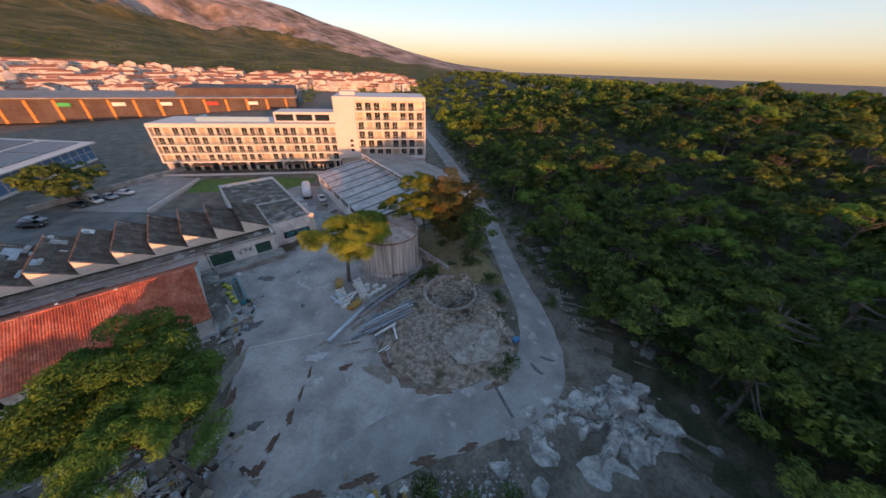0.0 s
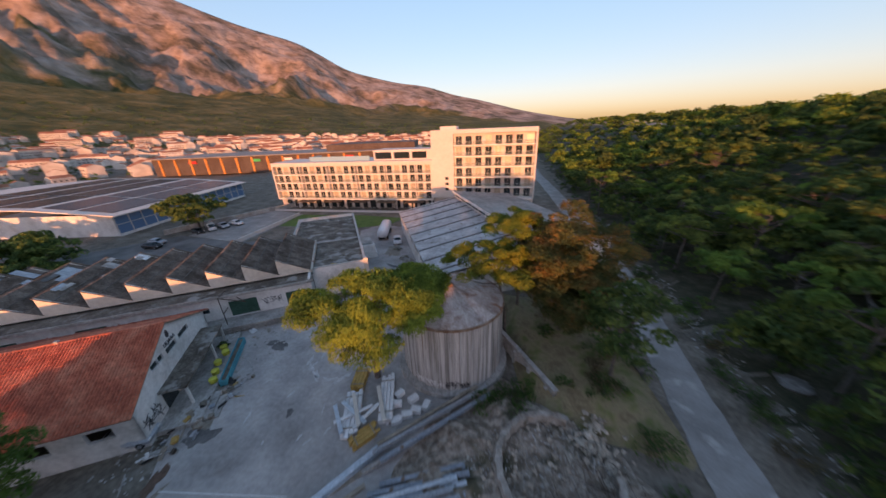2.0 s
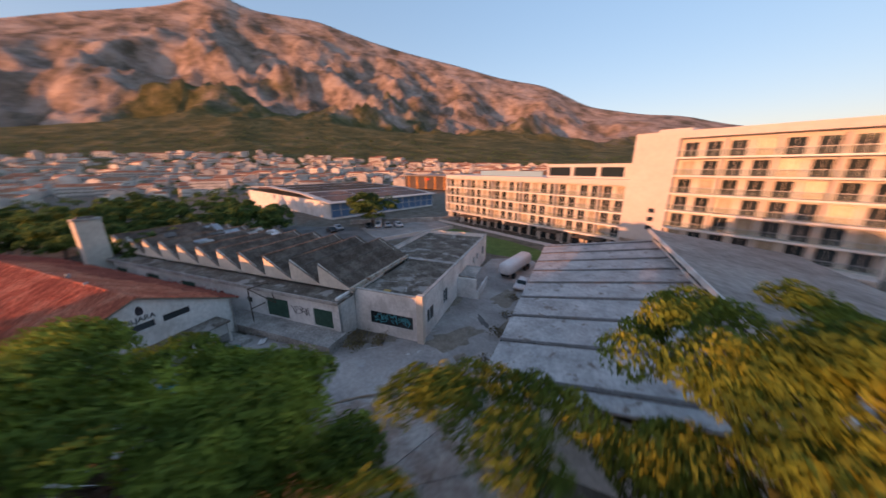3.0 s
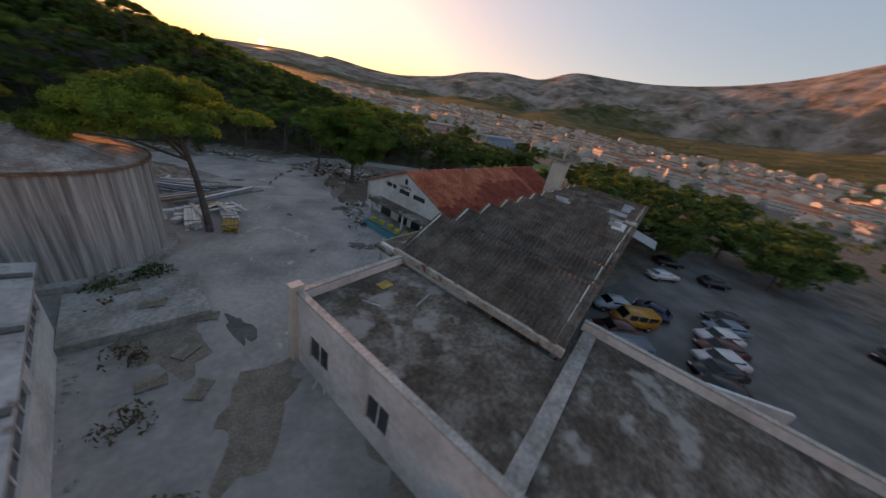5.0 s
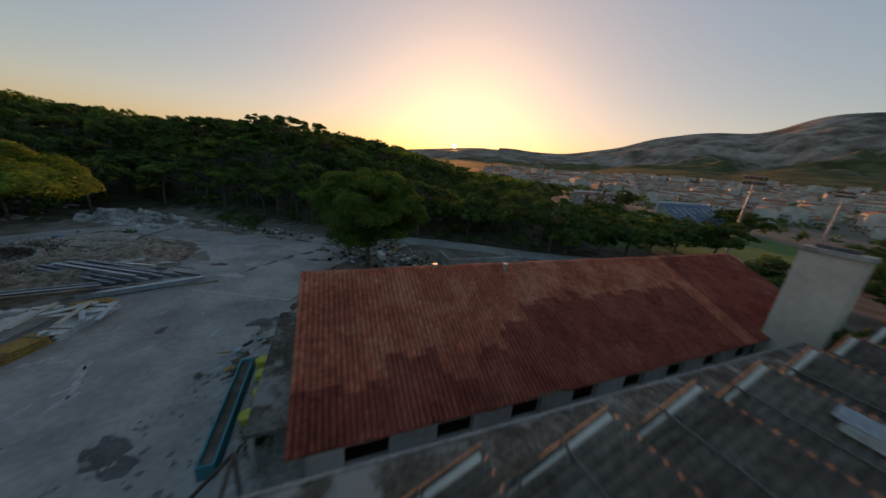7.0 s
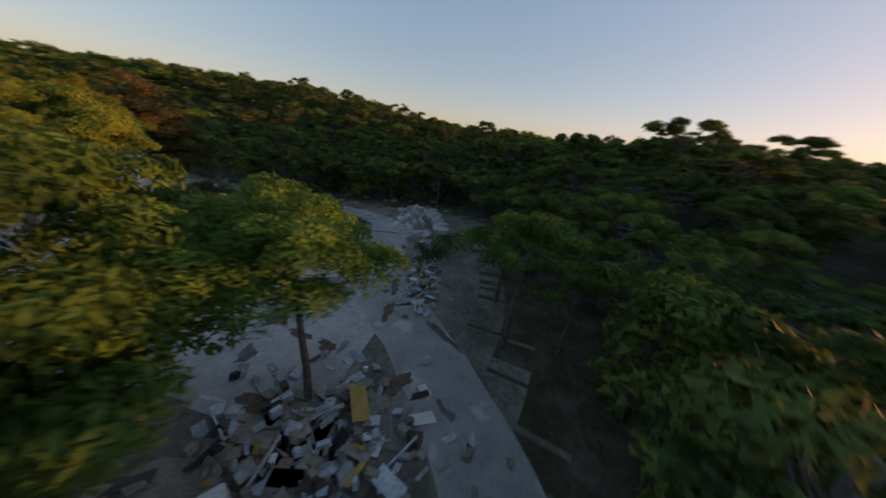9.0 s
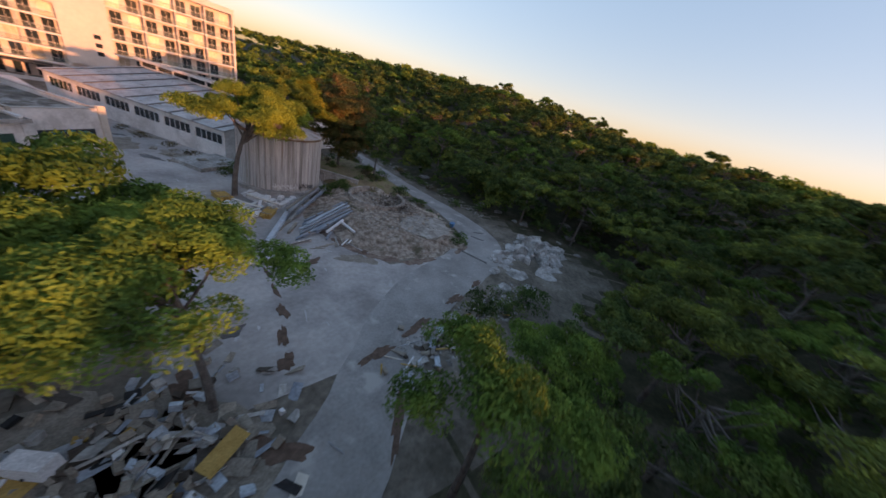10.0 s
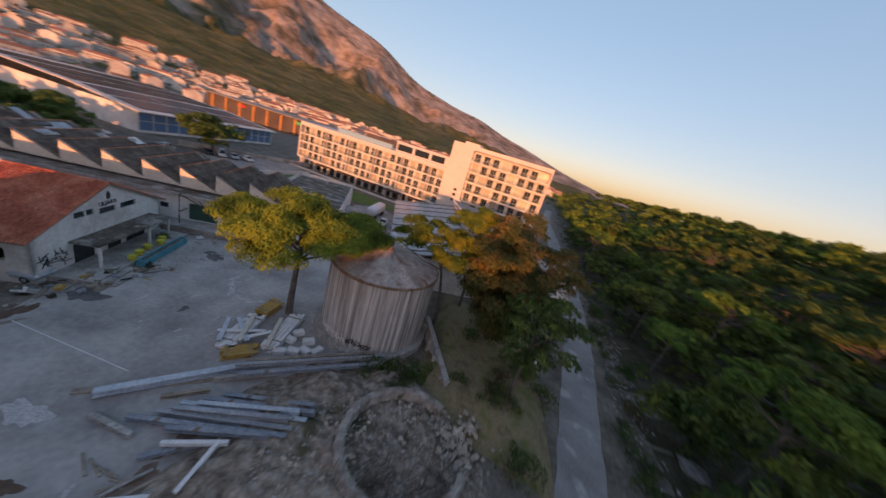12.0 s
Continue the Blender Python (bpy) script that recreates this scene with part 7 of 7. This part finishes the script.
# ---- rubbish heap ----
def rubbish(x0, x1, y0, y1, count, seed, label):
    rg = random.Random(seed)
    root = empty("rubbish_heap", pose((x0 + x1) / 2, (y0 + y1) / 2, 0), label, "rubbish heap")
    mats = (TIMBER, CAP, CONCRETE, GALV, TIMBER, CONCRETE, PALE_BLUE_STEEL, TIMBER, BLACK_RUBBER, CREAM, BROWN_PAINT, DUST, BROWN_PAINT, EARTH, WHITE_PAINT, DUST, TIMBER, GALV, FOAM, BEAM_BLUE)
    for k in range(count):
        x, y = rg.gauss(0, 0.27) * (x1 - x0), rg.gauss(0, 0.27) * (y1 - y0)
        q = max(0.0, 1 - (x / (x1 - x0) * 2) ** 2 - (y / (y1 - y0) * 2) ** 2)
        kind = rg.random()
        if kind < 0.45:
            dims = (rg.uniform(0.5, 1.6), rg.uniform(0.15, 0.8), 0.04)
        elif kind < 0.8:
            dims = (rg.uniform(0.2, 0.6), rg.uniform(0.2, 0.5), rg.uniform(0.1, 0.4))
        else:
            dims = (rg.uniform(0.8, 2.2), 0.09, 0.07)
        bm = boxes((-dims[0] / 2, dims[0] / 2, -dims[1] / 2, dims[1] / 2, 0, dims[2]))
        for v in bm.verts:
            v.co += Vector((rg.gauss(0, 0.02), rg.gauss(0, 0.02), rg.gauss(0, 0.01)))
        ob = part("panel" if kind < 0.45 else "carton" if kind < 0.8 else "batten", bm, mats[rg.randrange(len(mats))], root)
        ob.matrix_basis = pose(x, y, 0.5 * q * rg.random() + 0.03, rg.gauss(0, 14), rg.gauss(0, 14), rg.uniform(0, 360))
    return root


rubbish(-27.5, -17.5, -36.5, -24.5, 300, 1, "sprawling heap of broken boards, cartons and household rubbish")
rubbish(-34, -26, -31, -23, 120, 2, "heap of pale rubble and discarded panels behind the house")
rubbish(-10, 2, -34.6, -31.4, 110, 3, "strewn litter and broken boards along the yard edge")
rubbish(-26.5, -23.5, -12.5, -3, 60, 4, "scattered boards and junk along the yard edge")
rubbish(-33, -29, 3, 6.5, 40, 5, "scattered boards and junk beside the loading dock")
tagged(obj("fridge", boxes((-0.35, 0.35, -0.35, 0.35, 0, 1.6), (-0.36, 0.36, -0.4, -0.35, 0.02, 1.0), (-0.36, 0.36, -0.4, -0.35, 1.04, 1.58)), WHITE_PAINT), "white fridge lying in the rubbish", "fridge").matrix_world = pose(-25.6, -27.4, 0.5, 82, 0, 40)
tagged(obj("door_panel", boxes((0, 2.0, 0, 0.85, 0, 0.05), (0.15, 1.85, 0.1, 0.75, 0.05, 0.07)), FOAM), "pale wooden door lying on the rubbish", "door panel").matrix_world = pose(-20.6, -32.6, 0.45, 8, -6, 25)
# walled bay behind the house
bay = empty("waste_bay", pose(-39, -33, 0, 0, 0, 211), "low grey concrete waste bay behind the house", "waste bay")
part("back_wall", boxes((-6, 6, -1.9, -1.65, -0.2, 1.4)), CONCRETE, bay)
part("side_wall", boxes((-6, -5.75, -1.65, 2.2, -0.2, 1.4)), CONCRETE, bay)
part("side_wall", boxes((5.75, 6, -1.65, 2.2, -0.2, 1.4)), CONCRETE, bay)

# concrete slab with pallets beside the warehouse
tagged(obj("concrete_slab", boxes((-3.2, 3.2, -2.6, 2.6, 0, 0.55)), CONCRETE), "cracked low concrete slab beside the tank", "slab").matrix_world = pose(-9.6, 11.4, 0, 0, 0, 24)


def pallet(m, label):
    root = empty("pallet", m, label, "pallet", "pallets beside the warehouse")
    for k in range(7):
        part("slat", boxes((-0.6, 0.6, -0.4 + 0.117 * k, -0.31 + 0.117 * k, 0.1, 0.122)), TIMBER, root)
    for x in (-0.55, 0, 0.55):
        part("bearer", boxes((x - 0.05, x + 0.05, -0.4, 0.4, 0, 0.1)), TIMBER, root)
    return root


for k, (x, y, z, rz) in enumerate(((-8.4, 9.9, 0.56, 30), (-10.4, 11.6, 0.56, 10), (-13.2, 15.6, 0.02, 60), (-12.4, 17.6, 0.02, 20), (-14.6, 18.4, 0.02, 75), (-13.4, 12.6, 0.02, 5))):
    pallet(pose(x, y, z, 0, 0, rz), "grey wooden pallet lying flat")
# roof clutter
for k, (x, y, w, d, mt, lb) in enumerate(((-15.6, -14.2, 0.9, 0.7, FOAM, "yellowish board lying on the flat roof"), (-14.6, -16.8, 1.8, 0.12, CONCRETE, "loose lath lying on the flat roof"), (-17.5, -15.2, 0.12, 1.2, CONCRETE, "loose lath lying on the flat roof"))):
    ob = tagged(obj("roof_board", boxes((-w / 2, w / 2, -d / 2, d / 2, 0, 0.05)), mt), lb, "board")
    ob.matrix_world = YM @ pose(x, y, 4.43, 0, 0, 12 * k)
for k, (x, y, w, d) in enumerate(((13.0, -20.5, 1.4, 2.4), (15.6, -22.6, 1.8, 1.6), (17.4, -19.4, 2.4, 1.0), (20.2, -22.0, 1.6, 2.6), (22.6, -20.4, 2.8, 0.9), (12.2, -23.4, 1.4, 1.4), (25.0, -22.6, 2.4, 1.2), (9.5, -18.8, 0.8, 1.4))):
    zz = 5.1 + 2.4 * (((x + 12.4) % 4.22) / 4.22) + 0.12
    ob = tagged(obj("roof_sheet", boxes((-w / 2, w / 2, -d / 2, d / 2, 0, 0.03)), (GALV, CONCRETE, WHITE_PAINT)[k % 3]), "pale loose repair sheet on the saw-tooth roof", "roof sheet", "loose roof sheets")
    ob.matrix_world = YM @ pose(x, y, zz, 0, -29.6, 0)
rg = random.Random(8)
for k in range(22):
    x, y = rg.uniform(12, 31), rg.uniform(-24.4, -15)
    zz = 5.1 + 2.4 * (((x + 12.4) % 4.22) / 4.22) + 0.13
    w, d = rg.uniform(0.4, 1.2), rg.uniform(0.5, 2.6)
    ob = tagged(obj("roof_sheet", boxes((-w / 2, w / 2, -d / 2, d / 2, 0, 0.03)), (CONCRETE, GALV, DARK_STRIP, CAP)[k % 4]), "weathered repair sheet on the saw-tooth roof", "roof sheet", "loose roof sheets")
    ob.matrix_world = YM @ pose(x, y, zz, 0, -29.6, rg.uniform(-4, 4))
tagged(obj("tin_awning", boxes((-2.6, 2.6, -1.8, 1.8, 0, 0.06)), GALV), "grey sheet awning at the hall's open side", "awning").matrix_world = YM @ pose(23.5, -26.4, 4.4, 12, 0, 0)
# yard gallows frame beside the house
gf = empty("steel_frame", YM @ pose(-1.6, -8.3, 0), "rusty dark steel frame between house and hall", "frame")
for a, b in (((0, 0, 0), (0, 0, 5.0)), ((0, -2.4, 0), (0, -2.4, 4.8)), ((0, 0, 5.0), (0, -2.4, 4.8)), ((0, 0, 5.0), (-2.4, -1.2, 3.2)), ((0, -2.4, 4.8), (-2.4, -1.2, 3.2)), ((0, 0, 2.6), (0, -2.4, 2.6))):
    bm = bmesh.new()
    tube(bm, a, b, 0.06, 0.06, 6)
    part("bar", bm, BROWN_PAINT, gf)


# ---- stadium and its surroundings ----
def stand(m, L, D, H, seats, label, seed):
    root = empty("grandstand", m, label, "grandstand")
    n = 10
    for k in range(n):
        part("tier", boxes((0, L, D * k / n, D * (k + 1) / n, 0, H * (k + 1) / n)), CONCRETE, root)
        part("bench", boxes((0.4, L - 0.4, D * k / n + 0.15, D * k / n + 0.75, H * (k + 1) / n, H * (k + 1) / n + 0.35)), seats, root)
    rg = random.Random(seed)
    for k in range(7):
        x = L * (k + 0.7) / 8
        for r in range(3, 8):
            if rg.random() < 0.75:
                part("pale_seat", boxes((x, x + 1.2, D * r / n + 0.12, D * r / n + 0.78, H * (r + 1) / n + 0.02, H * (r + 1) / n + 0.4)), WHITE_PAINT, root)
    part("back_wall", boxes((0, L, D, D + 0.3, 0, H + 1.2)), PLASTER, root)
    return root


SEAT_RED = material("red_seats", ((0.42, 0.12, 0.10), (0.52, 0.17, 0.14)), 1.0, 0.6, 0.0)
SEAT_BLUE = material("blue_seats", ((0.07, 0.20, 0.40), (0.10, 0.26, 0.48)), 1.0, 0.6, 0.0)
stand(pose(-84, -136, -1, 0, 0, 208), 26, 12, 7, SEAT_RED, "red and white seated stadium grandstand", 1)
stand(pose(-112, -114, -1, 0, 0, 208), 30, 12, 7, SEAT_BLUE, "blue and white seated stadium grandstand", 2)


def mast(x, y, h, label):
    root = empty("floodlight_mast", pose(x, y, land(x, y)), label, "floodlight mast", "floodlight masts")
    bm = bmesh.new()
    tube(bm, (0, 0, 0), (0, 0, h), 0.35, 0.16, 10)
    part("pole", bm, GALV, root)
    part("crossbar", boxes((-2.2, 2.2, -0.1, 0.1, h - 0.8, h - 0.6), (-2.2, 2.2, -0.1, 0.1, h + 0.3, h + 0.5)), GALV, root)
    for k in range(5):
        for z in (h - 1.4, h - 0.3):
            part("lamp_head", boxes((-2.2 + 0.95 * k, -1.5 + 0.95 * k, -0.35, 0.15, z, z + 0.55)), DARK_CLAD, root)
    return root


mast(-95.8, -67.9, 17, "tall grey floodlight mast beside the pitch")
mast(-66, -178, 20, "tall grey floodlight mast behind the pitch")
mast(-140, -96, 18, "tall grey floodlight mast behind the pitch")


def cypress(x, y, h, seed):
    cr, puffs = crown_mesh("crown", seed, h * 0.13, h * 0.9, 40, 60, 0.3, PINE_DARK, "round")
    puffs2 = []
    rg = np.random.default_rng(seed)
    for _ in range(60):
        q = rg.uniform(0, 1)
        a = rg.uniform(0, 6.28)
        rr = h * 0.11 * math.sin(math.pi * (0.12 + 0.86 * q)) * rg.uniform(0.3, 1)
        puffs2.append(((rr * math.cos(a), rr * math.sin(a), h * (0.08 + 0.9 * q)), h * 0.07 * (1.15 - q)))
    vs, fs = leaf_cloud(rg, puffs2, 26, 0.3, 1.4)
    cr.clear_geometry()
    cr.from_pydata(vs, [], fs)
    bm = bmesh.new()
    tube(bm, (0, 0, 0), (0, 0, h * 0.6), 0.16, 0.06, 6)
    me = bpy.data.meshes.new("trunk")
    bm.to_mesh(me)
    bm.free()
    me.materials.append(BARK)
    return plant_tree("cypress_tree", pose(x, y, land(x, y)), cr, me, Vector((0, 0, 0)), "slender dark cypress beside the stadium", "tree", "stadium cypresses")


for k, (x, y, h) in enumerate(((-72.4, -91.9, 13), (-76, -98, 10), (-84, -66, 8), (-93, -128, 12), (-68, -88, 9))):
    cypress(x, y, h, 200 + k)
BIG = []
for i in range(3):
    cr, puffs = crown_mesh("crown", 300 + i, 4.4, 5.2, 60, 40, 0.4, PINE_DARK, "round")
    tr, top = trunk_mesh("trunk", 300 + i, puffs, 4.2, (0, 0), 0.25, 6)
    BIG.append((cr, tr, top))
for k, (x, y, s) in enumerate(((-54, -45.5, 0.9), (-60.5, -47.5, 1.0), (-66.5, -50.5, 1.05), (-72.5, -54.5, 1.1), (-79, -58, 1.0), (-85, -56, 1.1), (-57, -52, 0.9), (-73, 5.5, 0.9), (-69, -3, 1.0), (-76, -4, 1.1), (-64, -8, 1.0), (-61, -67, 1.0), (-72, -76, 1.1), (-66, -80, 1.0), (-78, -70, 1.0), (-52, -84, 1.0), (-48, -78, 0.9), (-44, -70, 1.0), (-40, -62, 0.9), (-36, -56, 0.9), (-99, -46, 1.0), (-106, -44, 1.1), (-90, -30, 1.1), (-84, -22, 1.2), (-78, -14, 1.1), (-88, -10, 1.2), (-82, 0, 1.1), (-92, 4, 1.2), (-96, -18, 1.3), (-104, -28, 1.3), (-112, -36, 1.2), (-118, -22, 1.3), (-110, -8, 1.2), (-102, 8, 1.2), (-86, 14.5, 1.0), (-92, 14, 1.1), (-80.7, 40.3, 1.5), (-130, -60, 1.2), (-136, -72, 1.2), (-150, -50, 1.3), (-60, -120, 1.1), (-56, -128, 1.1), (-50, -112, 1.0), (-46, -98, 1.1), (-120, 4, 1.2), (-128, -14, 1.3), (-74, -30, 0.9), (-30, -52, 0.9), (-62, -60, 0.8), (-140, -20, 1.3), (-124, -104, 1.1), (-132, -120, 1.2), (-104, -150, 1.2), (-70, -158, 1.2))):
    cr, tr, top = BIG[k % 3]
    plant_tree("broad_tree", pose(x, y, land(x, y) - 0.1, 0, 0, 57 * k) @ Matrix.Diagonal((s, s, s, 1)), cr, tr, top, "broad dark green tree behind the factory", "tree", "trees below the factory")
sheet("sports_court", [(-160, -30), (-100, 24), (-116, 34), (-170, 0)], -3.0, 0.05, GRASS, "dark green sports court beside the hall", "court")
tagged(obj("white_shed", boxes((-14, 14, -4, 4, -6, 2.6), (-14.6, 14.6, -4.6, 4.6, 2.6, 3.0)), HOTEL_WHITE), "long low white roofed shed below the trees", "shed").matrix_world = pose(-140, -35, -3, 0, 0, 20)
tagged(obj("boundary_wall", boxes((0, 7, -0.15, 0.15, -0.2, 1.6)), PLASTER), "white boundary wall beside the parked cars", "wall").matrix_world = pose(-50.6, 23.4 + 5.4, 0, 0, 0, -38)
tagged(obj("parking_wall", boxes((0, 24, -0.2, 0.2, -0.3, 0.9)), HOTEL_WHITE), "low white wall along the parking lot", "wall").matrix_world = pose(-61, 33, 0, 0, 0, 91)
tagged(obj("retaining_wall", boxes((0, 46, -0.3, 0.3, -2, 1.4)), CONCRETE), "long low concrete wall beside the lower road", "wall").matrix_world = pose(-88, 36, 0, 0, 0, 62)
